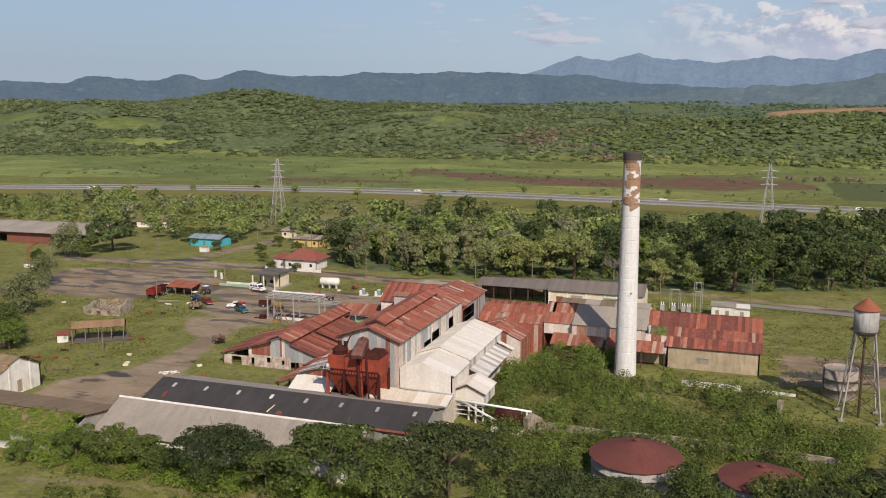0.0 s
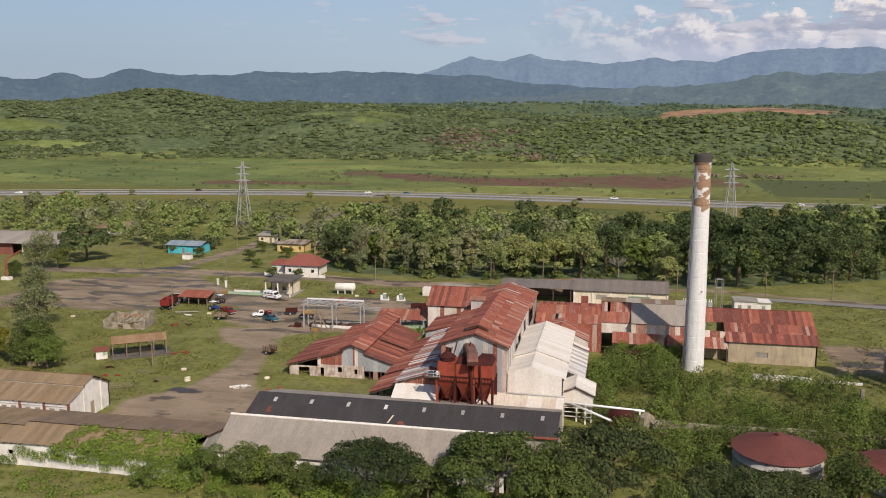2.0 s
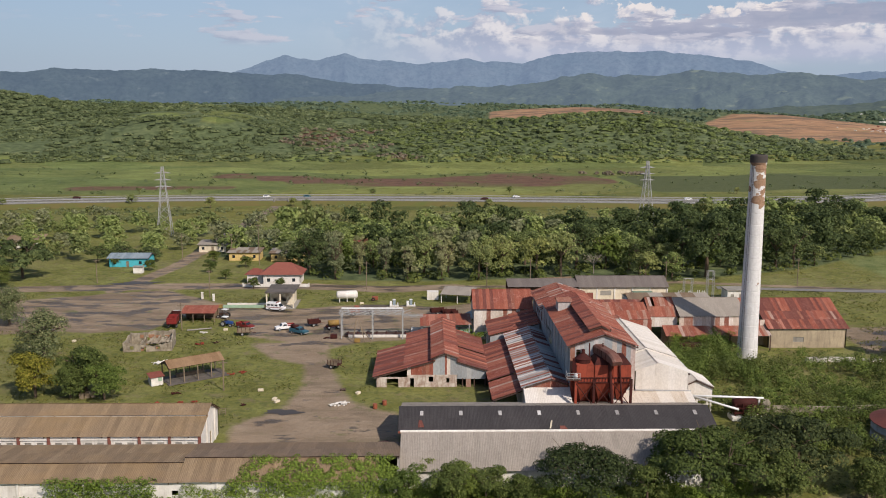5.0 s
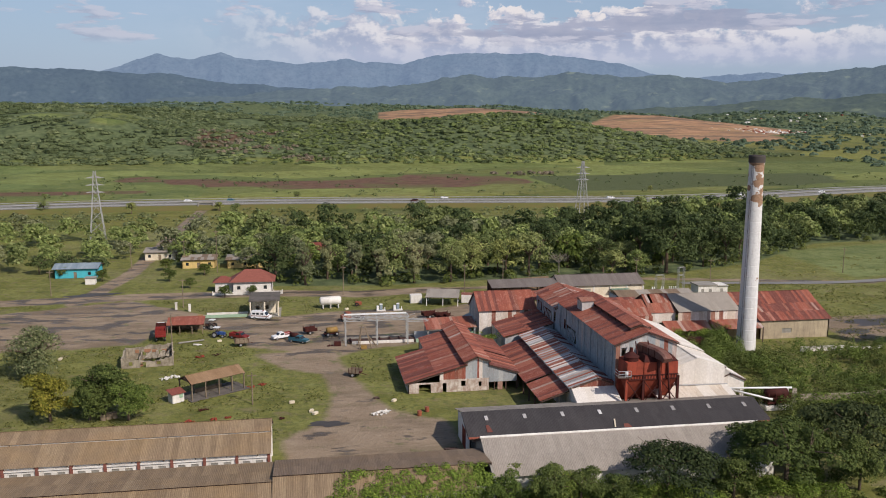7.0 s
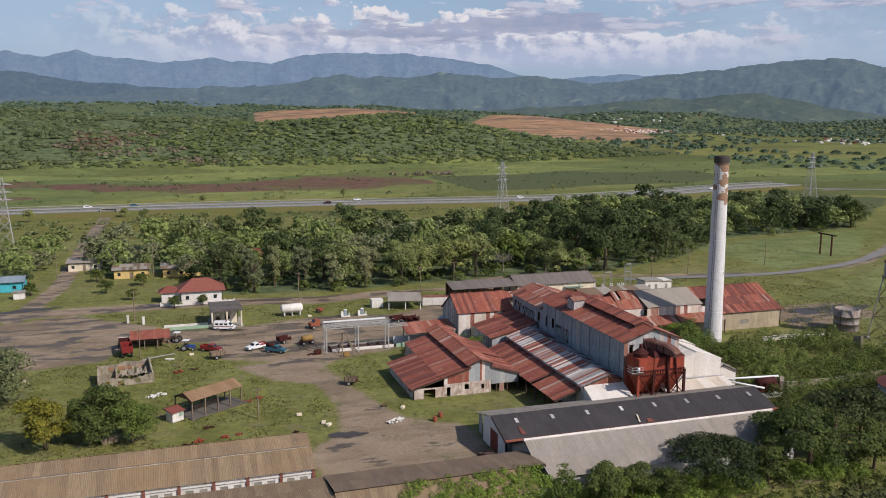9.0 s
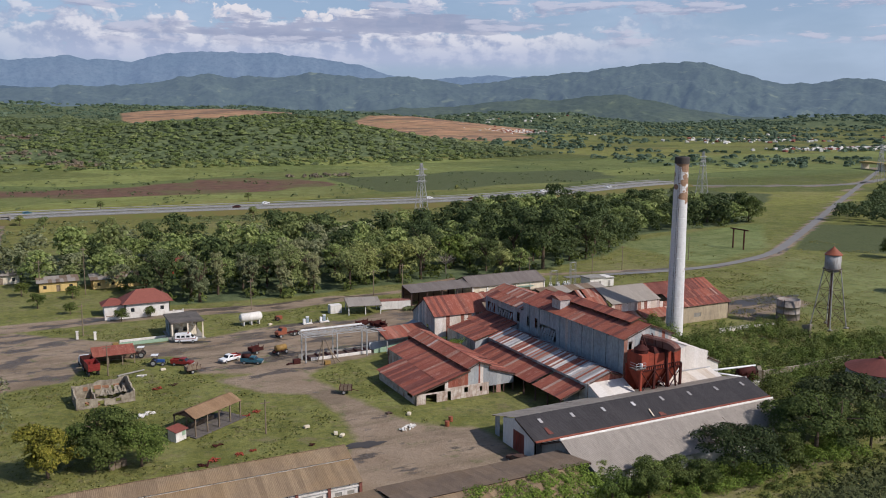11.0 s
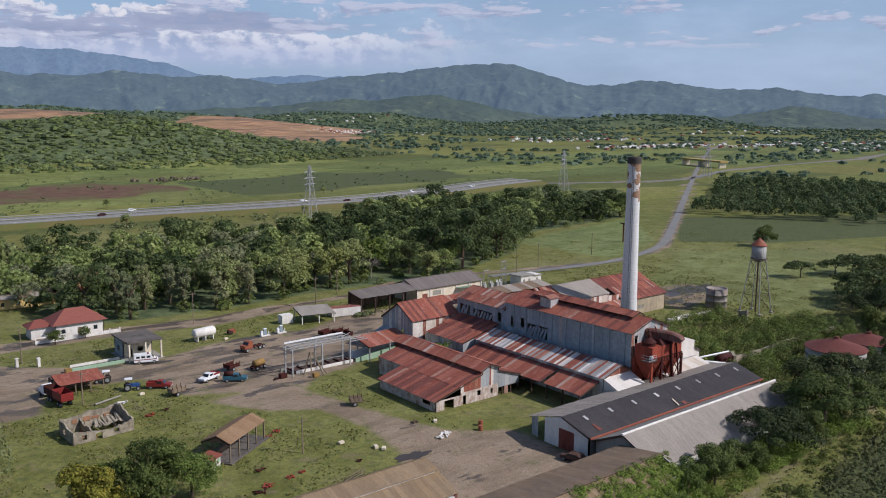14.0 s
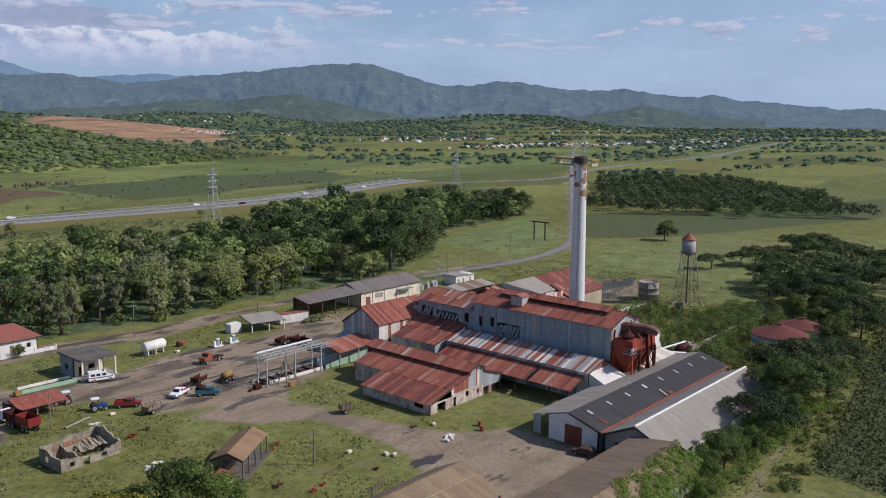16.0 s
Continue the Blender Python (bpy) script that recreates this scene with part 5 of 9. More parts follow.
def dark_warehouse():
    h = thing("long_warehouse", (-72, 127, 0), "long warehouse with a dark roof and white gable", "warehouse")
    xw, xe, yn, yr, ys = -98.0, -45.3, 132.6, 128.2, 121.8
    roof(h, (xw - 0.3, ys, 3.9), (xe - xw + 0.3, 0, 0), (0, yr - ys, 2.0), [(DARK_SHEET, 1)], 1.1, 1.65, label="dark grey roof with small pale skylights", lift=0.0)
    for i in range(8):
        a = xw - 0.3 + (i * 6 + 3.5) * (xe - xw + 0.3) / 48
        bm = bmesh.new()
        prism(bm, [(a - 0.28, ys + 3.9, 5.21), (a + 0.28, ys + 3.9, 5.21), (a + 0.28, ys + 5.0, 5.555), (a - 0.28, ys + 5.0, 5.555)], (0, 0, 0.06))
        part("skylight", bm, ZINC, h, "pale translucent skylight sheet")
    for a, w, v0, v1 in ((-95.0, 1.0, 0.9, 2.6), (-71.6, 1.3, 0.2, 1.1)):
        bm = bmesh.new()
        prism(bm, [(a, ys + v0, 4.0 + 0.3125 * v0), (a + w, ys + v0, 4.0 + 0.3125 * v0), (a + w - 0.4, ys + v1, 4.0 + 0.3125 * v1), (a + 0.1, ys + v1, 4.0 + 0.3125 * v1)], (0, 0, 0.05))
        part("roof_patch", bm, RUST_DARK, h, "red sheet patch on the dark roof")
    bm = bmesh.new()
    box(bm, -0.12, 0.12, 0, 2.1, 0, 0.06, pose(-73.2, ys + 0.3, 4.2, 17.4, 0, -14))
    part("loose_board", bm, CREAM, h, "pale loose board lying on the roof")
    roof(h, (xe, 136.6, 3.6), (-52.7, 0, 0), (0, -8.4, 2.25), [(GREY_SHEET, 2), (PALE_SHEET, 1)], 1.5, 2.9, label="grey cement roof slope")
    door = [(3.4, 7.0, 0, 3.6)]
    wall(h, (xw, yn), (xw, 122.2), 0, [(0, 4.5), (4.4, 5.7), (10.4, 3.8)], [(WHITEWASH, 1)], 0.25, gaps=door, label="whitewashed gable wall")
    d = part("door", cbox(xw + 0.02, xw + 0.12, 125.6, 129.2, 0, 3.6), RED_TILE, h, "closed red-brown double door")
    for y in (126.8, 127.4, 128.0):
        ob = new("batten", mesh_of(cbox(xw - 0.04, xw + 0.02, y, y + 0.08, 0.1, 3.5), "batten", RED_OXIDE))
        ob.parent = d
    wall(h, (xw + 4, yn), (xe, yn), 0, [(0, 4.4), (48.7, 4.4)], [(WHITEWASH, 1)], 0.25)
    wall(h, (xw, 122.2), (xe, 122.2), 0, [(0, 3.8), (52.7, 3.8)], [(CONCRETE, 1)], 0.25)
    wall(h, (xe, 122.2), (xe, 136.4), 0, [(0, 3.8), (6, 5.7), (14.2, 3.5)], [(CONCRETE, 1)], 0.25)
    wall(h, (-97.4, 136.4), (-97.4, 134.8), 0, [(0, 3.4), (1.6, 3.9)], [(SIDING, 1)], sheet=0.9)
    wall(h, (-88, 136.3), (-60, 136.3), 0, [(0, 3.4), (28, 3.4)], [(SIDING, 1), (CONCRETE, 1)], sheet=1.4)
    bm = bmesh.new()
    box(bm, xw - 0.3, xe, 121.5, 121.8, 3.72, 3.98)
    part("gutter", bm, RUST, h, "rusted eaves gutter")
    # second nave with a pale roof on its far side
    s = thing("pale_roofed_warehouse", (-75, 115, 0), "long warehouse with a pale grey cement roof", "warehouse")
    xa, xb = -97.6, -51.5
    roof(s, (xa, 121.5, 3.6), (xb - xa, 0, 0), (0, -5.9, 2.7), [(GREY_SHEET, 1)], 1.5, 3.2, label="grey cement roof slope")
    roof(s, (xb, 108.4, 2.9), (xa - xb, 0, 0), (0, 7.2, 3.4), [(PALE_SHEET, 1)], 1.2, 2.7, label="pale grey cement roof slope")
    bm = bmesh.new()
    tube(bm, (xa - 0.1, 115.6, 6.35), (xb + 0.1, 115.6, 6.35), 0.22, n=8)
    part("ridge_cap", bm, WHITEWASH, s)
    wall(s, (xa + 0.4, 121.4), (xa + 0.4, 108.8), 0, [(0, 3.5), (5.8, 6.1), (12.6, 2.9)], [(CONCRETE, 1)], 0.25, gaps=[(2, 3.2, 1.2, 2.4), (4.4, 6.4, 0, 2.8)])
    wall(s, (xa + 0.4, 108.9), (xb - 0.3, 108.9), 0, [(0, 2.8), (45.4, 2.8)], [(WHITEWASH, 1)], 0.25)
    wall(s, (xb - 0.3, 108.9), (xb - 0.3, 121.4), 0, [(0, 2.8), (6.8, 6.1), (12.5, 3.5)], [(CONCRETE, 1)], 0.25)


def east_wing():
    h = thing("east_wing", (-16, 190, 0), "east wing of the mill under rusted and grey roofs", "industrial building")
    rp = [(RUST, 5), (RUST_PALE, 1.5), (RUST_DARK, 4)]
    # walls of beige block at its far end
    wall(h, (-12.6, 184.3), (6.1, 184.3), 0, [(0, 4.7), (18.7, 4.7)], [(BEIGE, 1)], 0.3, gaps=[(6.0, 8.6, 1.4, 2.6)], label="beige block wall with water stains")
    part("blind_window", cbox(-6.6, -4.0, 184.42, 184.5, 1.4, 2.6), CONCRETE, h, "bricked-up grey window")
    wall(h, (6.1, 184.3), (6.1, 206.0), 0, [(0, 4.7), (10.6, 9.2), (21.7, 4.7)], [(BEIGE, 1)], 0.3)
    wall(h, (6.1, 206), (-12.6, 206), 0, [(0, 4.7), (18.7, 4.7)], [(BEIGE, 1)], 0.3)
    wall(h, (-12.6, 206), (-12.6, 184.3), 0, [(0, 4.7), (11, 9.2), (21.7, 4.7)], [(BEIGE, 1)], 0.3)
    roof(h, (-17.2, 190.6, 7.5), (23.8, 0, 0), (0, 4.6, 2.2), [(RUST_DARK, 5), (RUST, 4)], 0.85, 2.5, label="long rusted roof with paler sheets")
    roof(h, (-12.9, 183.9, 4.75), (19.5, 0, 0), (0, 6.7, 2.75), rp, 0.85, 2.6)
    roof(h, (-17.2, 206.4, 4.7), (23.8, 0, 0), (0, -11.2, 5.0), [(RUST, 1)], 1.6, 4)
    # grey-roofed middle
    roof(h, (-33.4, 186.0, 7.3), (16.3, 0, 0), (0, 7.8, 2.9), [(GREY_SHEET, 1)], 1.2, 2.8, label="plain grey sheet roof")
    roof(h, (-33.4, 204, 6.0), (16.3, 0, 0), (0, -10.2, 4.2), [(GREY_SHEET, 1)], 1.6, 4)
    wall(h, (-33.4, 186.2), (-12.9, 186.2), 4.4, [(0, 7.2), (16, 7.2), (16.1, 6.6), (20.5, 6.4)], [(CREAM_SIDING, 3), (RUST_PALE, 2)], sheet=1.1, label="rust-streaked sheet wall")
    # rust-roofed west bay
    roof(h, (-40.2, 187.5, 6.9), (6.8, 0, 0), (0, 6.2, 3.4), [(RUST, 3), (RUST_PALE, 4)], 0.8, 2.4, 0.03, label="patchy rusted roof")
    roof(h, (-40.2, 202, 6.0), (6.8, 0, 0), (0, -8.3, 4.3), [(RUST, 1)], 1.3, 4)
    wall(h, (-40.0, 187.6), (-33.5, 187.6), 4.4, [(0, 6.8), (6.5, 6.8)], [(CREAM_SIDING, 3), (RUST_PALE, 1)], sheet=1.0)
    wall(h, (-40.0, 202), (-40.0, 187.6), 0, [(0, 6), (8.2, 10.1), (14.4, 6.8)], [(RUST, 2), (RUST_PALE, 1)], sheet=1.2)
    # low rusted verandah roof in front, on posts
    roof(h, (-37.5, 182.2, 3.5), (24.9, 0, 0), (0, 4.1, 1.5), [(RUST, 5), (RUST_PALE, 3)], 0.9, 2.2, 0.04, label="low rusted lean-to roof")
    for x in np.arange(-37, -12.6, 4.8):
        part("post", cbox(x, x + 0.22, 182.0, 182.22, 0, 3.7), STEEL, h)
    wall(h, (-37.5, 186.6), (-12.7, 186.6), 0, [(0, 4.4), (24.8, 4.4)], [(BEIGE, 1)], 0.25)
    # roofs that join the wing to the hall
    roof(h, (-55.2, 186.2, 6.6), (15.0, 0, 0), (0, 6.6, 2.6), [(RUST, 6), (RUST_PALE, 2)], 0.9, 2.4, 0.02)
    roof(h, (-55.2, 193.4, 7.7), (15.0, 0, 0), (0, 4.6, 1.0), [(RUST_DARK, 3), (RUST, 2)], 1.0, 2.4, 0.02)
    roof(h, (-55.0, 176.0, 6.2), (0, 10.2, 0), (6.5, 0, 1.6), [(RUST, 4), (RUST_PALE, 1)], 0.9, 2.4, 0.02)
    roof(h, (-42.6, 176.4, 5.2), (0, 9.8, 0), (-5.9, 0, 2.6), [(RUST, 3), (RUST_PALE, 3)], 0.9, 2.4, 0.02)
    wall(h, (-55.0, 176.0), (-42.6, 176.0), 0, [(0, 6.0), (6.5, 7.7), (12.4, 5.1)], [(RUST_PALE, 1), (CREAM_SIDING, 1)], sheet=1.0)
    wall(h, (-55.0, 186.2), (-40.0, 186.2), 0, [(0, 6.5), (15, 6.5)], [(RUST, 1), (RUST_PALE, 1)], sheet=1.0)
    wall(h, (-42.6, 176.0), (-42.6, 186.2), 0, [(0, 5.1), (10.2, 5.1)], [(RUST, 1), (RUST_PALE, 1)], sheet=1.0)


def north_sheds():
    h = thing("goods_shed", (-36, 237, 0), "cream-walled goods shed under a dull grey-brown roof", "warehouse")
    dull = [(DULL_SHEET, 1)]
    roof(h, (-49.2, 234.0, 4.3), (26.8, 0, 0), (0, 6.2, 2.2), dull, 1.3, 3.2, label="grey-brown sheet roof")
    roof(h, (-22.4, 246.0, 4.3), (-26.8, 0, 0), (0, -5.8, 2.2), dull, 1.5, 3.2)
    wall(h, (-48.9, 234.5), (-22.7, 234.5), 0, [(0, 4.2), (26.2, 4.2)], [(CREAM, 1)], 0.25, gaps=[(2.2, 4.2, 0, 2.6)], label="cream plaster wall")
    part("door", cbox(-46.7, -44.7, 234.62, 234.7, 0, 2.6), RED_TILE, h, "red door")
    for x in (-48.7, -43.6, -38.4, -33.2, -28.0, -22.9):
        part("pilaster", cbox(x - 0.2, x + 0.2, 234.3, 234.5, 0, 4.2), WHITEWASH, h)
    part("vent_panel", cbox(-42.6, -39.4, 234.42, 234.5, 1.8, 3.2), CONCRETE, h)
    wall(h, (-22.7, 234.5), (-22.7, 245.6), 0, [(0, 4.2), (5.7, 6.4), (11.1, 4.2)], [(CREAM, 1)], 0.25)
    wall(h, (-48.9, 245.6), (-48.9, 234.5), 0, [(0, 4.2), (5.4, 6.4), (11.1, 4.2)], [(CREAM, 1)], 0.25)
    part("awning", cbox(-33.4, -27.6, 232.6, 234.4, 3.0, 3.1), GREEN_SIDING, h, "green awning")
    o = thing("open_goods_shed", (-59, 237, 0), "open-sided shed under a grey-brown roof on posts", "shed")
    roof(o, (-70.0, 233.2, 4.6), (20.8, 0, 0), (0, 6.6, 1.1), dull, 1.3, 3.3, label="grey-brown sheet roof")
    for x in np.arange(-69.6, -49.5, 5.0):
        part("post", cbox(x - 0.14, x + 0.14, 233.5, 233.8, 0, 4.6), STEEL, o)
        part("post", cbox(x - 0.14, x + 0.14, 239.2, 239.5, 0, 5.5), STEEL, o)
    wall(o, (-49.5, 245), (-70, 240), 0, [(0, 5.4), (21, 5.4)], [(BROWN_GREY, 1)], sheet=1.5)
    k = thing("switch_house", (0, 238, 0), "small flat-roofed white building", "building")
    part("wall", cbox(-5.0, 4.6, 234.4, 239.6, 0, 3.0, 0.03), WHITEWASH, k, "white wall")
    part("roof", cbox(-5.3, 1.2, 234.1, 239.9, 3.0, 3.3), CONCRETE, k)
    part("roof", cbox(1.2, 4.9, 234.1, 239.9, 2.7, 2.95), CONCRETE, k)
    for x in (-4.0, -1.5, 2.2):
        part("door", cbox(x, x + 0.9, 234.34, 234.42, 0.1, 2.0), CONCRETE, k)
    g = thing("grey_roofed_store", (-30, 212, 0), "low store under a dark grey roof", "industrial building")
    roof(g, (-40.6, 207.2, 6.4), (22, 0, 0), (0, 5.2, 0.9), [(BROWN_GREY, 2), (GREY_SHEET, 1)], 1.4, 2.6)
    roof(g, (-18.6, 216.5, 6.2), (-22, 0, 0), (0, -4.2, 1.0), [(BROWN_GREY, 1)], 1.4, 2.6)
    wall(g, (-40.4, 216), (-40.4, 207.4), 0, [(0, 6.1), (8.6, 6.3)], [(WHITEWASH, 1)], 0.25)
    wall(g, (-18.8, 207.4), (-18.8, 216), 0, [(0, 6.3), (8.6, 6.1)], [(WHITEWASH, 1)], 0.25)
    wall(g, (-18.8, 216), (-40.4, 216), 0, [(0, 6.1), (21.6, 6.1)], [(WHITEWASH, 1)], 0.25)


def west_warehouses():
    h = thing("workshop", (-151, 125, 0), "long white workshop with brick-red pilasters and a brown ribbed roof", "workshop")
    xe, xw = -130.0, -173.2
    br = [(BROWN_SHEET, 1)]
    roof(h, (xw, 118.9, 4.45), (xe - xw + 0.3, 0, 0), (0, 4.7, 1.65), br, 1.1, 2.4, label="brown stained ribbed cement roof")
    roof(h, (xw, 123.4, 6.35), (xe - xw + 0.3, 0, 0), (0, 3.0, 0.95), [(BROWN_SHEET, 1)], 1.1, 3.2)
    roof(h, (xe + 0.3, 131.6, 4.7), (xw - xe - 0.3, 0, 0), (0, -5.2, 2.6), br, 1.4, 3)
    wall(h, (xw, 123.5), (xe, 123.5), 5.9, [(0, 6.32), (43.2, 6.32)], [(WHITEWASH, 1)], 0.15, name="clerestory", label="narrow white clerestory strip")
    wall(h, (xe, 119.2), (xe, 131.4), 0, [(0, 4.5), (4.2, 6.0), (4.25, 6.2), (7.1, 7.15), (7.4, 7.05), (12.2, 4.65)], [(WHITEWASH, 1)], 0.3, gaps=[(6.2, 7.6, 0.2, 2.6)], label="white gable wall")
    part("door", cbox(xe - 0.25, xe - 0.15, 125.4, 126.8, 0.2, 2.6), BEIGE, h)
    for y in (119.2, 123.4, 128.6):
        part("pilaster", cbox(xe, xe + 0.18, y, y + 0.35, 0, 4.6 if y < 120 else 6.0), WHITEWASH, h)
    n = 9
    for i in range(n + 1):
        x = xw + (xe - xw) * i / n
        part("pilaster", cbox(x - 0.22, x + 0.22, 118.95, 119.2, 0, 4.35), RUST_BRICK, h, "brick-red pilaster")
    gaps = []
    for i in range(n):
        for k in (0.18, 0.58):
            u = (i + k) * 43.2 / n
            gaps.append((u, u + 1.1, 2.7, 3.3))
    wall(h, (xw, 119.2), (xe, 119.2), 0, [(0, 4.4), (43.2, 4.4)], [(WHITEWASH, 1)], 0.3, gaps=gaps, label="white wall with small high windows")
    for g in gaps:
        part("window", cbox(xw + g[0], xw + g[1], 119.3, 119.36, 2.7, 3.3), CONCRETE, h)
    bm = bmesh.new()
    box(bm, xw, xe, 119.0, 119.16, 3.75, 3.95)
    part("cornice", bm, WHITEWASH, h)
    wall(h, (xe, 131.4), (xw, 131.4), 0, [(0, 4.6), (43.2, 4.6)], [(WHITEWASH, 1)], 0.3)
    wall(h, (xw, 131.4), (xw, 119.2), 0, [(0, 4.6), (5.2, 7.2), (12.2, 4.4)], [(WHITEWASH, 1)], 0.3)
    # the ivy-grown store
    v = thing("ivy_grown_store", (-140, 108, 0), "long brown-roofed store overgrown with ivy", "warehouse")
    xb, xm, xa = -97.6, -129.0, -196.0
    roof(v, (xm, 103.0, 3.9), (xb - xm - 3, 0, 0), (0, 4.6, 1.7), [(BROWN_SHEET, 1)], 1.1, 2.4, label="brown stained ribbed cement roof")
    roof(v, (xb, 116.0, 4.4), (xm - xb, 0, 0), (0, -8.6, 1.35), [(BROWN_GREY, 1)], 1.1, 2.9)
    roof(v, (xa, 103.0, 3.8), (xm - xa, 0, 0), (0, 4.0, 1.2), [(BROWN_SHEET, 1)], 1.2, 2.4)
    roof(v, (xm, 116.0, 4.2), (xa - xm, 0, 0), (0, -9.1, 1.0), [(BROWN_SHEET, 1)], 1.2, 2.9)
    wall(v, (xa, 103.4), (xb, 103.4), 0, [(0, 3.7), (xb - xa, 3.9)], [(WHITEWASH, 1)], 0.3, gaps=[(66, 67, 1.6, 2.4), (74, 75, 1.6, 2.4), (82, 82.8, 1.8, 2.5), (52, 56, 2.2, 3.4)], label="stained white wall half hidden by ivy")
    for x in np.arange(xa + 2, xb, 4.7):
        part("pilaster", cbox(x - 0.15, x + 0.15, 103.2, 103.4, 0, 3.7), WHITEWASH, v)
    wall(v, (xb, 103.4), (xb, 115.7), 0, [(0, 4.0), (4.2, 5.4), (12.3, 4.2)], [(CONCRETE, 1)], 0.3)
    wall(v, (xb, 115.7), (xa, 115.7), 0, [(0, 4.2), (xb - xa, 4.0)], [(WHITEWASH, 1)], 0.3)


def mill_chimney():
    h = thing("chimney", (-20.35, 176.7, 0), "tall round whitewashed brick chimney with peeling plaster near the top", "chimney")
    mat = chimney_plaster()
    rng = random.Random(5)
    def rad(z):
        return 2.28 - 0.62 * (z / 46.2) ** 0.8
    z = 0.0
    while z < 44.2:
        z2 = min(z + rng.uniform(2.3, 2.7), 44.2)
        if 44.2 - z2 < 1.0:
            z2 = 44.2
        bm = bmesh.new()
        lathe(bm, [(rad(z) - 0.5, z), (rad(z) - 0.07, z), (rad(z), z + 0.07), (rad(z2), z2 - 0.07), (rad(z2) - 0.07, z2), (rad(z2) - 0.5, z2)], -20.35, 176.7, 40)
        part("drum", bm, mat, h, smooth=False)
        z = z2
    bm = bmesh.new()
    lathe(bm, [(1.15, 44.2), (1.78, 44.2), (1.86, 44.5), (1.86, 45.9), (1.72, 46.2), (1.2, 46.2), (1.15, 44.2)], -20.35, 176.7, 40)
    part("crown", bm, mat, h, "soot-dark brick crown")
    bm = bmesh.new()
    for a in range(2):
        ang = 3.6 + a * 0.22
        tube(bm, (-20.35 + 2.3 * math.cos(ang), 176.7 + 2.3 * math.sin(ang), 1), (-20.35 + 1.75 * math.cos(ang), 176.7 + 1.75 * math.sin(ang), 46), 0.035, n=4)
    part("ladder", bm, STEEL, h)


RUST_BRICK = plaster("brick_red_paint", col("855347"), col("64433a"), 0.6)
mill_hall()
hopper_tower()
white_annex()
patched_gallery()
gabled_store()
monitor_shed()
dark_warehouse()
east_wing()
north_sheds()
west_warehouses()
mill_chimney()


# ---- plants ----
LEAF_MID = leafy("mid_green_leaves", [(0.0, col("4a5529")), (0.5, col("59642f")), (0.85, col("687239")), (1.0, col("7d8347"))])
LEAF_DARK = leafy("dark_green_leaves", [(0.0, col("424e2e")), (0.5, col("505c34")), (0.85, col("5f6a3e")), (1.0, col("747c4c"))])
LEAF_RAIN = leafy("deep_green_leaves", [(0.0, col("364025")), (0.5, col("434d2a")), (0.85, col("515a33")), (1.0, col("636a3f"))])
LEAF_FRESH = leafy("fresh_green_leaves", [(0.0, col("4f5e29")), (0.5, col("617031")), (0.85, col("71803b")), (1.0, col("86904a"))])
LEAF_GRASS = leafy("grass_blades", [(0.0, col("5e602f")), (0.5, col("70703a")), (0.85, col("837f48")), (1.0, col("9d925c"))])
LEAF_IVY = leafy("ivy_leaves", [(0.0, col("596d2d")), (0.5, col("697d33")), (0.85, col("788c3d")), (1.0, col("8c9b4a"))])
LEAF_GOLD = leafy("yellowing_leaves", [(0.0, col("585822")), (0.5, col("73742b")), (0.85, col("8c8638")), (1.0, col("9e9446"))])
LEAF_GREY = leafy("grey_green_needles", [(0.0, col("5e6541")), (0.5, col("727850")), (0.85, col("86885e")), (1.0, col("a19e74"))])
# hill leaf tones are greyed: distance haze put into the colour
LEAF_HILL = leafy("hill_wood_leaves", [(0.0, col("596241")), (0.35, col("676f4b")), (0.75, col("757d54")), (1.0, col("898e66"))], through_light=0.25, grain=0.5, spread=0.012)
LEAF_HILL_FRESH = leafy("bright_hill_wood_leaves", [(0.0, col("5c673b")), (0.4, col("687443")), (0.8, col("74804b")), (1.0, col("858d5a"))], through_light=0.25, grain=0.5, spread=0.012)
# paler, bluer greens: haze over the far woods put into the leaf colour
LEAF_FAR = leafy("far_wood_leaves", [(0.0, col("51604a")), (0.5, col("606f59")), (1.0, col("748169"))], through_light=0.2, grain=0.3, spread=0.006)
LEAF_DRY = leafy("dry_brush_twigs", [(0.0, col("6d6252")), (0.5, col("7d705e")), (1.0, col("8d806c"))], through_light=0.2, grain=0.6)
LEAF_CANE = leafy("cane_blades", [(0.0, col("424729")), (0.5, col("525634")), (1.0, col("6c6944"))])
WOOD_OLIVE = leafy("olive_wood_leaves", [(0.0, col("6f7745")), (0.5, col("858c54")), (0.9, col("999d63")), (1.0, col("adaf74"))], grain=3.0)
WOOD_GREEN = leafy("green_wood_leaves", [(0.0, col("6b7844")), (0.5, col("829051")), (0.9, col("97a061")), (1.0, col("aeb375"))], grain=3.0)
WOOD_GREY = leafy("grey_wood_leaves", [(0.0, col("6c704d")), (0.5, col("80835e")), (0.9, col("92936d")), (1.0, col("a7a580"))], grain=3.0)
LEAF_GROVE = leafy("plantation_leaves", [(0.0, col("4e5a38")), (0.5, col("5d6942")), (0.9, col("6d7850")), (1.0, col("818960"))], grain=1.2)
BARK = plaster("grey_brown_bark", col("6a5a4a"), col("41372e"), 0.7, 1.2)


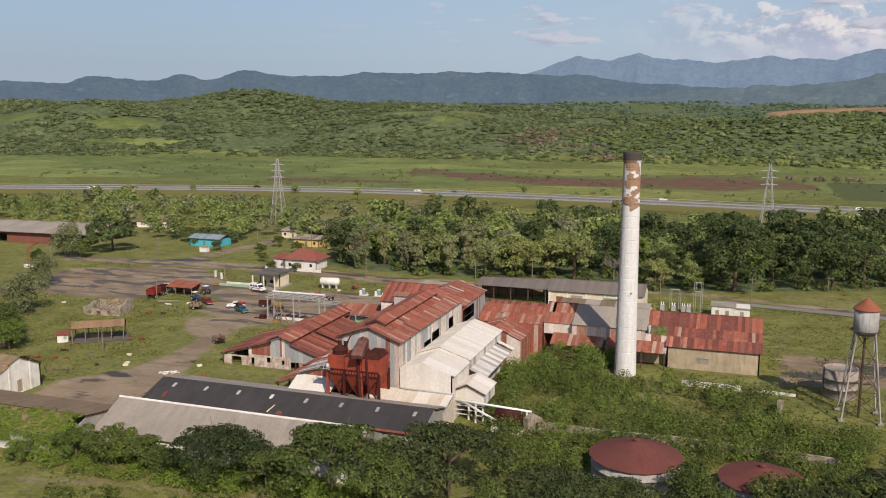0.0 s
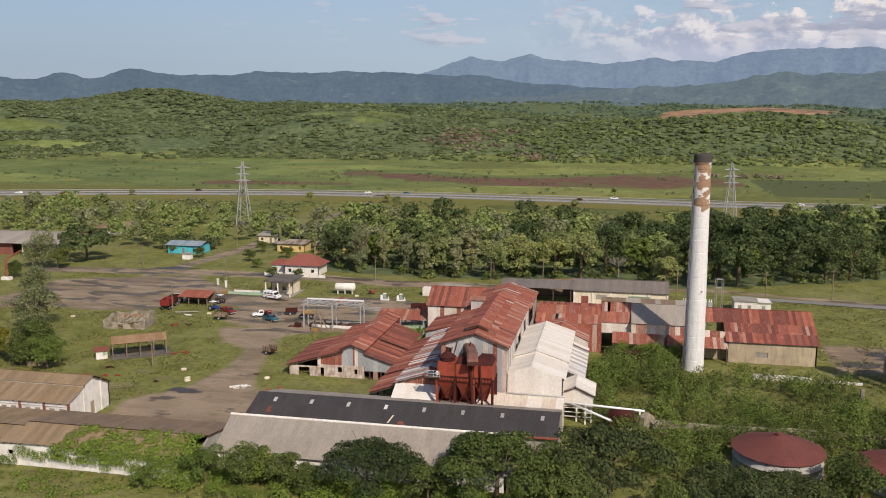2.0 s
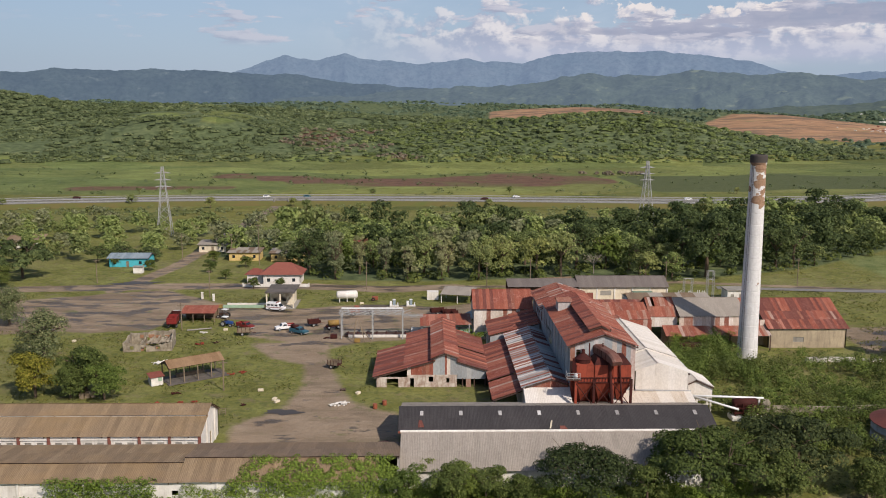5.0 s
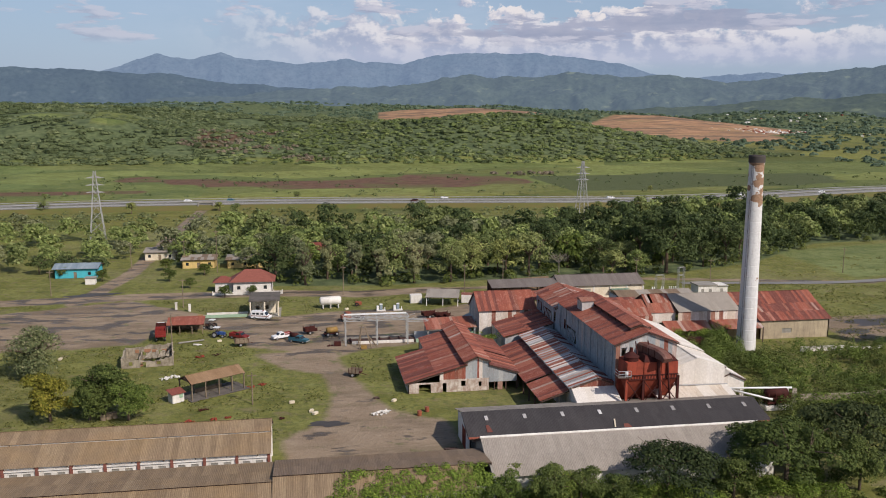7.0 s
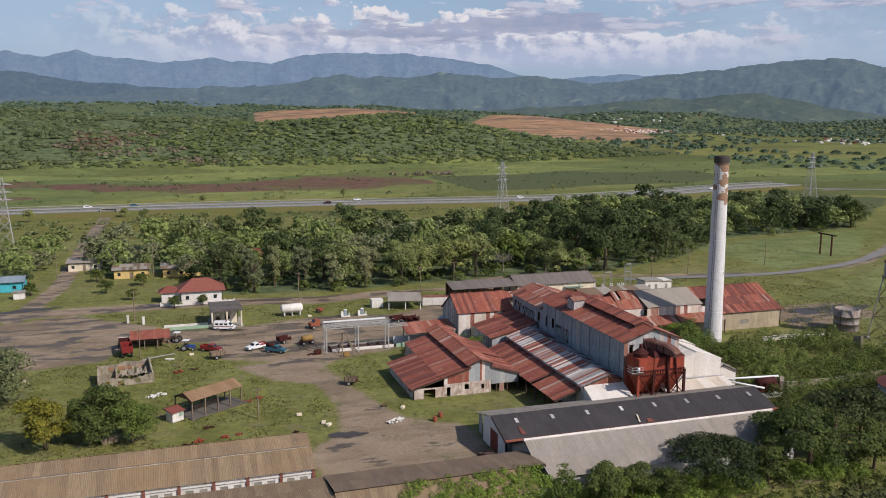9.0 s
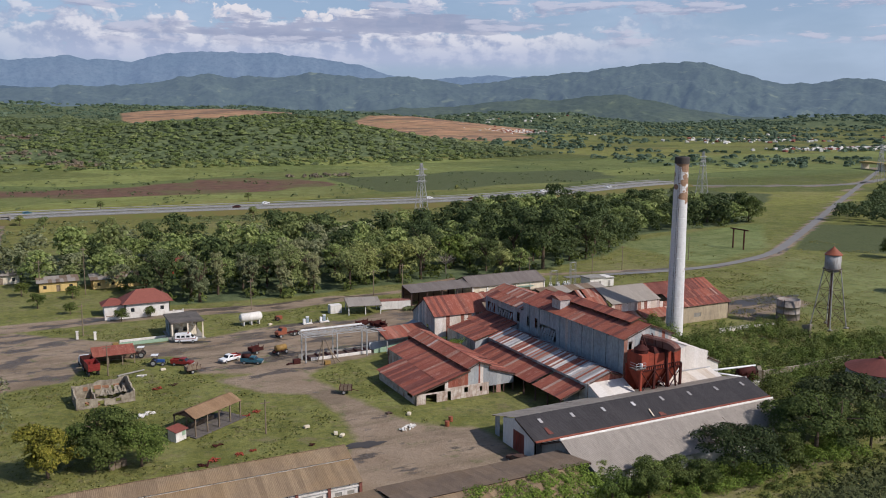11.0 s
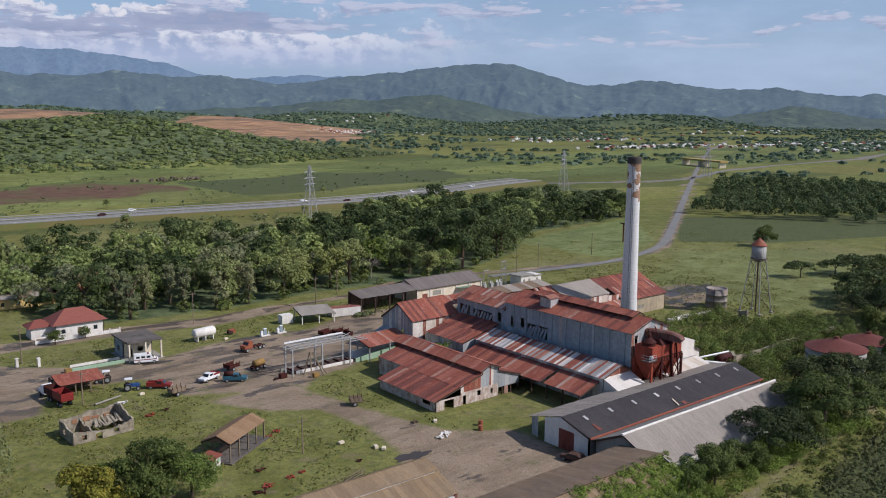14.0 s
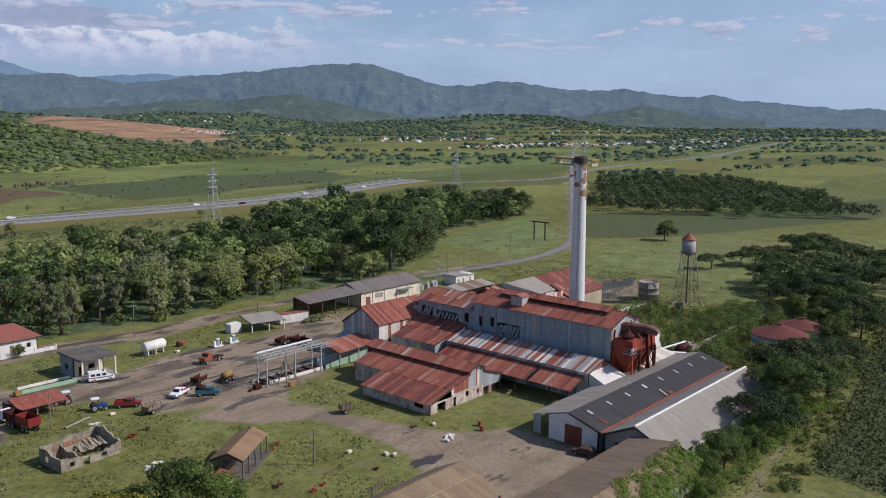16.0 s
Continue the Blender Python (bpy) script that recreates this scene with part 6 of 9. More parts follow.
def leaf_quads(rng, c, n, size):
    """Small folded leaf clumps at the points c, facing about n."""
    n = n + rng.normal(0, 0.36, n.shape)
    n /= np.linalg.norm(n, axis=1)[:, None]
    t1 = np.cross(n, rng.normal(0, 1, n.shape))
    t1 /= np.linalg.norm(t1, axis=1)[:, None] + 1e-9
    t2 = np.cross(n, t1)
    s = (size * rng.uniform(0.6, 1.4, len(c)))[:, None]
    v = np.stack([c - t1 * s * 0.62, c + t2 * s * 0.42 + n * s * 0.14, c + t1 * s * 0.62, c - t2 * s * 0.42 - n * s * 0.1], 1)
    return v.reshape(-1, 3)


def lobe_leaves(rng, lobes, count, size, under=-0.45):
    lobes = np.array(lobes, float)
    area = (lobes[:, 3] * lobes[:, 4] + lobes[:, 3] * lobes[:, 5]) ** 1.0
    which = rng.choice(len(lobes), count, p=area / area.sum())
    d = rng.normal(0, 1, (count, 3))
    d[:, 2] = np.where(d[:, 2] < under * np.abs(d[:, 0]), -d[:, 2], d[:, 2])
    d /= np.linalg.norm(d, axis=1)[:, None]
    r = rng.uniform(0.72, 1.06, count)[:, None]
    c = lobes[which, :3] + d * lobes[which, 3:] * r
    return leaf_quads(rng, c, d + np.array([0, 0, 0.35]), size)


def quad_mesh(name, v, material):
    n = len(v) // 4
    return soup(name, v.tolist(), np.arange(4 * n).reshape(-1, 4).tolist(), material)


def limb_mesh(rng, h, spread, thick, forks=5, lean=0.0):
    bm = bmesh.new()
    top = Vector((lean, 0, h * 0.45))
    tube(bm, (0, 0, -0.2), top, thick, thick * 0.7, 8)
    for k in range(forks):
        a = 2 * math.pi * (k + rng.uniform(0, 0.6)) / forks
        q = top + Vector((math.cos(a) * spread * rng.uniform(0.4, 0.8), math.sin(a) * spread * rng.uniform(0.4, 0.8), h * rng.uniform(0.2, 0.4)))
        m = top.lerp(q, 0.5) + Vector((0, 0, h * 0.05))
        tube(bm, top, m, thick * 0.55, thick * 0.38, 6)
        tube(bm, m, q, thick * 0.38, thick * 0.14, 6)
        for _ in range(2):
            e = m + Vector((rng.uniform(-1, 1) * spread * 0.4, rng.uniform(-1, 1) * spread * 0.4, h * rng.uniform(0.1, 0.3)))
            tube(bm, m, e, thick * 0.25, thick * 0.08, 5)
    return bm


def tree_kind(kind, seed, h, r, count, size, material, label, name="tree"):
    """One tree at the origin, far below the ground, to be copied."""
    rng = np.random.RandomState(seed)
    lobes = []
    if kind == "broad":
        for _ in range(24):
            a, z = rng.uniform(0, 6.28), rng.uniform(0.28, 0.9)
            q = r * rng.uniform(0.3, 0.86) * math.sqrt(max(0.1, 1 - ((z - 0.5) / 0.48) ** 2))
            s = r * rng.uniform(0.2, 0.36)
            lobes.append((q * math.cos(a), q * math.sin(a), h * z, s, s, s * 0.8))
        lobes.append((0, 0, h * 0.66, r * 0.55, r * 0.55, h * 0.3))
    elif kind == "umbrella":
        for _ in range(30):
            a, q = rng.uniform(0, 6.28), r * math.sqrt(rng.uniform(0.0, 0.78))
            s = r * rng.uniform(0.16, 0.32)
            lobes.append((q * math.cos(a), q * math.sin(a), h * (0.88 - 0.42 * (q / r) ** 2 - rng.uniform(0, 0.2)), s, s, s * 0.55))
    elif kind == "wispy":
        for _ in range(16):
            a, q = rng.uniform(0, 6.28), r * rng.uniform(0.1, 0.7)
            z = rng.uniform(0.25, 0.92)
            s = r * rng.uniform(0.22, 0.38) * (1.25 - 0.6 * z)
            lobes.append((q * math.cos(a) * (1.2 - 0.6 * z), q * math.sin(a) * (1.2 - 0.6 * z), h * z, s, s, s * 1.3))
    root = new(name)
    tagged(root, label, "tree")
    part("trunk", limb_mesh(rng, h, r, 0.045 * h ** 0.9), BARK, root)
    cr = new("crown", quad_mesh("crown", lobe_leaves(rng, lobes, count, size), material))
    cr.parent = root
    return root


KINDS = {}


def plant(kind, x, y, scale=1.0, group="", label="", far=False):
    """Sets a copy of a tree kind on the ground, turned and sized by chance; far trees are joined."""
    root = KINDS[kind]
    z = float(land(np.array([x * 1.0]), np.array([y * 1.0]))[0])
    turn, s = random.uniform(0, 360), scale * random.uniform(0.94, 1.06)
    tall = s * random.uniform(0.92, 1.1)
    m = pose(x, y, z - 0.1, 0, 0, turn)
    if far:
        FAR_TREES.append((kind, m @ Matrix.Diagonal((s, s, tall, 1))))
        return None
    if root.name in PLACED:
        ob = copy_thing(root, m)
    else:
        PLACED.add(root.name)
        ob = root
        ob.matrix_basis = m
    ob.scale = (s, s, tall)
    return tagged(ob, label, "", group)


def join_far_trees():
    """Trees past those that can be told apart, as one stand for each leaf colour."""
    stands = {}
    for kind, m in FAR_TREES:
        for o in KINDS[kind].children:
            me = o.data
            n = len(me.vertices)
            co = np.empty(n * 3, np.float32)
            me.vertices.foreach_get("co", co)
            co = co.reshape(-1, 3)
            mm = np.array(m)
            co = co @ mm[:3, :3].T + mm[:3, 3]
            key = me.materials[0].name
            if o.name.startswith("crown"):
                stands.setdefault(key, [me.materials[0], []])[1].append(co)
    for key, (material, parts) in stands.items():
        tagged(new("tree_stand", quad_mesh("tree_stand", np.concatenate(parts), material)), "trees standing thick in the wood and plantation", "woodland", kind="stuff")
    for root in KINDS.values():
        if root.name not in PLACED:
            root.location = (-60, 380, 0)


FAR_TREES = []
PLACED = set()
for i in range(3):
    KINDS[f"rain{i}"] = tree_kind("umbrella", 20 + i, 10.0, 9.0, 8600, 0.4, LEAF_RAIN, "spreading dark green tree with layered foliage")
    KINDS[f"near{i}"] = tree_kind("broad", 30 + i, 9.0, 6.0, 5200, 0.38, LEAF_MID, "round leafy tree with mid green foliage")
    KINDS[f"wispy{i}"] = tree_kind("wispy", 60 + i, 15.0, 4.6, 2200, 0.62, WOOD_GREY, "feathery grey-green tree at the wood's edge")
KINDS["big"] = tree_kind("umbrella", 44, 12.4, 9.6, 12000, 0.42, LEAF_MID, "big spreading tree with sunlit green foliage")
KINDS["dense"] = tree_kind("umbrella", 45, 9.0, 8.0, 2600, 0.62, LEAF_DARK, "broad dark tree with layered foliage on the pasture")
KINDS["fresh"] = tree_kind("broad", 41, 8.0, 5.0, 6500, 0.3, LEAF_FRESH, "bright green leafy tree")
KINDS["gold"] = tree_kind("broad", 42, 8.5, 5.2, 6000, 0.37, LEAF_GOLD, "round tree with yellowing foliage")
KINDS["grey"] = tree_kind("wispy", 43, 10.0, 8.0, 4200, 0.42, LEAF_GREY, "wide feathery grey-green tree")
for i in range(4):
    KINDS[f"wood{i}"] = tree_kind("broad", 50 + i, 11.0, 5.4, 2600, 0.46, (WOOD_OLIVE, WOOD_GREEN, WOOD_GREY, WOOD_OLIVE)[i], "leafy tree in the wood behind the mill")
KINDS["wood4"] = tree_kind("broad", 58, 9.0, 4.8, 1400, 0.7, LEAF_FRESH, "lighter green tree in the wood")
KINDS["wood5"] = tree_kind("umbrella", 59, 10.0, 7.5, 2200, 0.8, LEAF_DARK, "wide dark tree in the wood")
for i in range(4):
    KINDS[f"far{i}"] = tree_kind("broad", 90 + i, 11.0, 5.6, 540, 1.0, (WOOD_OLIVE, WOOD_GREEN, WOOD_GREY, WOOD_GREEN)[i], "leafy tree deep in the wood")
KINDS["wood6"] = tree_kind("broad", 57, 12.0, 6.2, 2500, 0.5, LEAF_DARK, "dense dark green tree in the wood")
KINDS["far4"] = tree_kind("broad", 95, 12.0, 6.2, 760, 0.92, LEAF_DARK, "dark tree deep in the wood")
for i in range(2):
    KINDS[f"grove{i}"] = tree_kind("broad", 70 + i, 11.5, 6.6, 330, 1.25, LEAF_GROVE, "dark round tree of the plantation")
KINDS["giant"] = tree_kind("broad", 80, 21.0, 12.0, 8000, 0.72, LEAF_DARK, "huge dense dark green tree")


def within(poly, x, y):
    return float(inside(np.array([float(x)]), np.array([float(y)]), poly, 0.01)[0]) > 0.5


def scatter(poly, gap, rng, tries=6000, taken=None):
    """Places at least gap apart in a polygon."""
    xs, ys = [p[0] for p in poly], [p[1] for p in poly]
    out = [] if taken is None else list(taken)
    start = len(out)
    cells = {}
    for p in out:
        cells.setdefault((int(p[0] // gap), int(p[1] // gap)), []).append(p)
    cx, cy = rng.uniform(min(xs), max(xs), tries), rng.uniform(min(ys), max(ys), tries)
    ok = inside(cx, cy, poly, 0.01) > 0.5
    for x, y in zip(cx[ok], cy[ok]):
        k = (int(x // gap), int(y // gap))
        if any((x - p[0]) ** 2 + (y - p[1]) ** 2 < gap * gap for i in (-1, 0, 1) for j in (-1, 0, 1) for p in cells.get((k[0] + i, k[1] + j), ())):
            continue
        out.append((x, y))
        cells.setdefault(k, []).append((x, y))
    return out[start:]


def single_trees():
    for k, x, y, s in (("rain0", -71.5, 104.6, 0.9), ("near0", -62, 102.6, 0.72), ("big", -52.5, 104.6, 1.0), ("near1", -45, 108, 0.85), ("rain2", -37, 110.5, 0.98), ("near2", -29, 105, 0.75), ("fresh", -88.6, 105, 0.72), ("fresh", -94, 111, 0.58), ("rain0", -13, 109, 0.72),
                       ("near1", -3, 112, 0.9), ("near0", 8, 114, 0.9), ("near2", -80, 103.0, 0.55), ("near0", -42, 102, 0.8), ("near2", 17, 117, 0.85), ("rain2", 30, 121, 0.9), ("rain0", 47, 128, 1.0), ("rain1", 13, 111, 0.85), ("rain2", 38, 136, 1.0), ("rain1", 24, 117, 0.95), ("rain0", -21, 107, 0.8)):
        plant(k, x, y, s)
    # trees on the pasture to the east, and by the store
    for k, x, y, s in (("dense", 62, 140, 1.0), ("dense", 70, 160, 0.9), ("dense", 80, 146, 1.15), ("dense", 95, 150, 1.1), ("dense", 108, 140, 1.2), ("dense", 100, 164, 0.9), ("dense", 118, 158, 1.0), ("dense", 146, 176, 1.0), ("dense", 130, 150, 1.1), ("dense", 120, 172, 0.8), ("dense", 84, 184, 0.7), ("dense", 97, 178, 0.8), ("dense", 52, 150, 0.85), ("dense", 46, 139, 0.9), ("near2", 26, 133, 0.8), ("near0", 36, 128, 0.9), ("dense", 58, 128, 0.9), ("near1", 16, 124, 0.7), ("dense", 64, 150, 1.2), ("dense", 74, 132, 1.2), ("dense", 88, 136, 1.3), ("dense", 72, 118, 1.2), ("dense", 92, 122, 1.3), ("dense", 112, 128, 1.3), ("dense", 40, 116, 0.9), ("dense", 106, 176, 0.9), ("dense", 134, 162, 1.2), ("near1", 138, 231, 1.05),
                       ("near0", -90, 103, 0.62), ("fresh", -96.5, 103.5, 0.7), ("fresh", -99, 110, 0.55), ("near1", -85, 104, 0.6), ("fresh", -104, 100, 0.5)):
        plant(k, x, y, s)
    plant("gold", -170.5, 151, 1.0, label="round yellowing tree beside the workshop")
    plant("near1", -161.5, 153.5, 1.05)
    plant("near2", -163.5, 150.5, 0.8)
    plant("fresh", -156.5, 149.5, 0.85)
    plant("fresh", -165, 158, 0.75)
    plant("grey", -181, 179, 1.1)
    plant("grey", -203, 209, 0.85)
    plant("grey", -234, 254, 1.05, label="tall thin tree with a pale trunk")
    plant("near1", -228, 254, 0.75)
    plant("near2", -231, 236.5, 0.6)
    plant("near0", -238, 256, 0.7)
    plant("near2", -186, 160, 0.8)
    plant("giant", 0.5, 271, 0.98)
    for x, y, s in ((-140, 255.5, 0.35), (-190, 284, 0.45), (-204, 291, 0.4), (-168, 280, 0.45), (-160, 268, 0.35), (-158, 290, 0.5), (-172, 300, 0.5), (-148, 253, 0.45)):
        plant("near0", x, y, s, label="small leafy tree by the houses")
    plant("near2", 172, 338, 1.35)
    plant("rain1", 150, 345, 1.0)


def woods():
    rng = np.random.RandomState(11)
    wood = WOODS[0]
    pts = scatter(wood, 7.4, rng, 5000)
    random.shuffle(pts)
    for x, y in pts:
        if y < 285 and x < -85 and random.random() < 0.75:
            plant(f"wispy{random.randrange(3)}", x, y, random.uniform(0.75, 1.15), "trees of the wood", far=y > 300)
        elif math.hypot(x - 0.5, y - 271) > 11 and math.hypot(x + 36.5, y - 274) > 8.5:
            if y > 294:
                plant("far%d" % random.choice((0, 1, 2, 3, 4) if x < -40 else (4, 4, 1, 4, 0)), x, y, random.uniform(0.65, 1.35) * 0.95, far=True)
            else:
                plant("wood%d" % random.choice((0, 1, 2, 3, 0, 1, 3, 4, 5, 6) if x < -40 else (6, 6, 6, 5, 1, 5, 0, 6, 4)), x, y, random.uniform(0.6, 1.42), "trees of the wood")
    under = [(x + rng.uniform(-3, 3), y + rng.uniform(-3, 3)) for x, y in pts for _ in range(2)]
    lobes = [(x, y, 0.6, r, r, r * 1.1) for (x, y), r in zip(under, rng.uniform(1.0, 2.6, len(under)))]
    tagged(new("undergrowth", quad_mesh("undergrowth", lobe_leaves(rng, lobes, 26000, 0.9, -0.05), LEAF_MID)), "bushes under the trees of the wood", "undergrowth", kind="stuff")
    west = [(-430, 340), (-330, 404), (-270, 400), (-212, 376), (-190, 368), (-190, 312), (-212, 300), (-300, 312), (-400, 320)]
    for x, y in scatter(west, 9.5, rng, 3000):
        if noise.noise(Vector((x / 45, y / 45, 3))) > -0.25 and abs(x + 182) > 7 and math.hypot(x + 255, y - 262) > 30:
            plant("far%d" % random.randrange(4), x, y, random.uniform(0.6, 1.05), far=True)
    for x, y, s in ((-228, 271, 1.35), (-205, 300, 0.7), (-214, 300, 0.6), (-196, 301, 0.6)):
        plant("wood5", x, y, s)
    for x, y, s in ((-160, 460, 0.5), (-130, 452, 0.5), (-60, 455, 0.55), (-215, 470, 0.6), (-262, 480, 0.6), (-128, 505 + 26, 0.5), (40, 455, 0.5), (90, 440, 0.6), (110, 430, 0.6), (-330, 470, 0.5), (-170, 478, 0.5), (-40, 545, 0.5), (110, 550, 0.4), (-245, 540, 0.5), (-280, 548, 0.4)):
        plant("wood0", x, y, s)
    grove = [(214, 318), (230, 270), (244, 240), (270, 212), (292, 184), (345, 220), (404, 272), (452, 335), (446, 392), (404, 428)]
    ex, ey = Vector((0.85, 0.53)), Vector((-0.53, 0.85))
    for i in range(-40, 60):
        for j in range(-40, 40):
            p = Vector((220, 320)) + ex * i * 10.8 + ey * j * 9.0
            if within(grove, p.x, p.y):
                plant(f"grove{(i + j) % 2}", p.x + random.uniform(-1.6, 1.6), p.y + random.uniform(-1.6, 1.6), random.uniform(0.55, 0.85), "plantation trees", far=True)


def clump_field(rng, xs, ys, rad, tall, per, size):
    """Leaves of many far trees, joined."""
    n = len(xs)
    base = land(xs, ys)
    d = rng.normal(0, 1, (n, per, 3))
    d[..., 2] = np.abs(d[..., 2])
    d /= np.linalg.norm(d, axis=2)[..., None]
    c = np.stack([xs, ys, base], -1)[:, None, :] + d * np.stack([rad, rad, tall], -1)[:, None, :] * rng.uniform(0.8, 1.08, (n, per, 1))
    s = np.repeat(rad * size, per)
    return leaf_quads(rng, c.reshape(-1, 3), d.reshape(-1, 3) * 0.45 + np.array([0, -0.1, 0.7]), s)


def fbm(x, y, s, z=0.0):
    return np.array([noise.fractal(Vector((a / s, b / s, z)), 1.0, 2.0, 3) for a, b in zip(x, y)])


def canopy(rng, x, y, rad, tall):
    """Crowns of far trees: low lumpy mounds of leaves, joined; each one uneven in its own way."""
    n, k = len(x), 5
    base = land(x, y)
    ang = rng.uniform(0, 6.28, (n, 1)) + np.arange(k) * 2 * math.pi / k
    verts = []
    for rr, hh in ((1.0, 0.2), (0.8, 0.7)):
        r = rad[:, None] * rr * rng.uniform(0.72, 1.28, (n, k))
        z = base[:, None] + tall[:, None] * (hh + rng.uniform(-0.14, 0.14, (n, k)))
        verts.append(np.stack([x[:, None] + r * np.cos(ang), y[:, None] + r * np.sin(ang), z], -1))
    tip = np.stack([x + rad * rng.uniform(-0.3, 0.3, n), y + rad * rng.uniform(-0.3, 0.3, n), base + tall], -1)[:, None, :]
    v = np.concatenate(verts + [tip], 1).reshape(-1, 3)
    one = [(i, (i + 1) % k, k + (i + 1) % k, k + i) for i in range(k)]
    cap = [(k + i, k + (i + 1) % k, 2 * k) for i in range(k)]
    off = np.arange(n)[:, None, None] * (2 * k + 1)
    faces = (off + np.array(one)).reshape(-1, 4).tolist() + (off + np.array(cap)).reshape(-1, 3).tolist()
    return v.tolist(), faces


def stand(name, rng, x, y, rad, tall, material, label):
    v, f = canopy(rng, x, y, rad, tall)
    tagged(new(name, soup(name, v, f, material)), label, "woodland", kind="stuff")


def hill_woods():
    rng = np.random.RandomState(4)
    n = 110000
    x, y = rng.uniform(-1400, 430, n), 640 + 1000 * rng.uniform(0, 1, n) ** 1.5
    keep = (land(x, y) > 3.0) & (np.abs(np.degrees(np.arctan2(x + 90, y))) < 50)
    x, y = x[keep], y[keep]
    dens = fbm(x, y, 120)
    bare = (in_ovals(x, y, KNOLLS) > 0) | ((in_ovals(x, y, DRY_BRUSH) > 0.1) & (rng.uniform(0, 1, len(x)) < 0.55))
    keep = (dens + rng.uniform(-0.15, 0.15, len(x)) > -0.42) & ~bare & (np.maximum.reduce([inside(x, y, q, 10) for q in QUARRY]) < 0.4)
    x, y, dens = x[keep][:25000], y[keep][:25000], dens[keep][:25000]
    r = rng.uniform(1.9, 4.1, len(x)) * (1 + np.clip(y - 800, 0, 900) / 1300) * np.where(rng.uniform(0, 1, len(x)) < 0.06, 1.6, 1.0)
    tall = r * rng.uniform(0.5, 0.9, len(x))
    lit = (np.hypot((x - 60) / 260, (y - 900) / 190) + rng.normal(0, 0.12, len(x)) < 1) & (rng.uniform(0, 1, len(x)) < 0.6)
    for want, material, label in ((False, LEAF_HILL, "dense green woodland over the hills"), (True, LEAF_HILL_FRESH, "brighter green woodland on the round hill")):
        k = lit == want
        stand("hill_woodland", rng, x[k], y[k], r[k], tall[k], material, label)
    # dry grey-brown brush on the slope
    x, y = rng.uniform(-290, 110, 2600), rng.uniform(690, 1010, 2600)
    k = in_ovals(x, y, DRY_BRUSH) > 0.15
    x, y = x[k], y[k]
    r = rng.uniform(1.4, 3.0, len(x))
    stand("dry_brush", rng, x, y, r, r * 1.2, LEAF_DRY, "dry grey-brown brush on the slope")
    # belts of trees and hedges over the plain
    n = 70000
    x, y = rng.uniform(-1300, 2700, n), rng.uniform(330, 3100, n)
    az = np.degrees(np.arctan2(x + 150, y))
    road_gap = np.minimum.reduce([seg_dist(x, y, *a, *b) for a, b in zip(EAST_ROAD, EAST_ROAD[1:])] + [seg_dist(x, y, *a, *b) for a, b in zip(JUNCTION_ROAD, JUNCTION_ROAD[1:])] + [seg_dist(x, y, *a, *b) for a, b in zip(HIGHWAY, HIGHWAY[1:])])
    away, across = x * 0.55 + y * 0.84, x * 0.84 - y * 0.55
    belt = fbm(across * 0.55, away * 2.1, 240, 5)
    near_hill = (x < 430) & (y < 1650)
    town = np.minimum.reduce([np.hypot((x - cx) / 170, (y - cy) / 75) for cx, cy in ((1060, 1200), (960, 900), (1200, 830), (1090, 660), (1500, 760))])
    belt = np.where(town < 1, 0.3, belt)
    keep = (((x > 330) & (y > 520 - 0.2 * x)) | (y > 1650)) & ~near_hill & (az > -48) & (az < 80) & (belt > np.where(y > 1650, -0.3, 0.02)) & (np.maximum.reduce([inside(x, y, q, 15) for q in QUARRY]) < 0.3) & (road_gap > 26)
    x, y = x[keep][:13000], y[keep][:13000]
    r = rng.uniform(2.4, 4.8, len(x)) * (1 + np.hypot(x, y) / 3000)
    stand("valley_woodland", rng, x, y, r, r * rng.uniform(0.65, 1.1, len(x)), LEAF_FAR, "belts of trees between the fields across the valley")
    # bushes dotted over the fields by the highway
    for n, x0, x1, y0, y1, s, seed, lim in ((900, -560, 380, 530, 780, 60, 8, 0.0), (1500, -420, 260, 400, 480, 40, 11, -0.1)):
        x, y = rng.uniform(x0, x1, n), rng.uniform(y0, y1, n)
        keep = (land(x, y) < 4) & (fbm(x, y, s, seed) > lim) & (np.minimum.reduce([seg_dist(x, y, *a, *b) for a, b in zip(HIGHWAY, HIGHWAY[1:])]) > 23)
        x, y = x[keep], y[keep]
        r = rng.uniform(0.7, 2.4, len(x))
        v = clump_field(rng, x, y, r, r * 0.9, 14, 0.6)
        tagged(new("field_bushes", quad_mesh("field_bushes", v, LEAF_HILL)), "bushes dotted over the fields beside the highway", "bushes", kind="stuff")


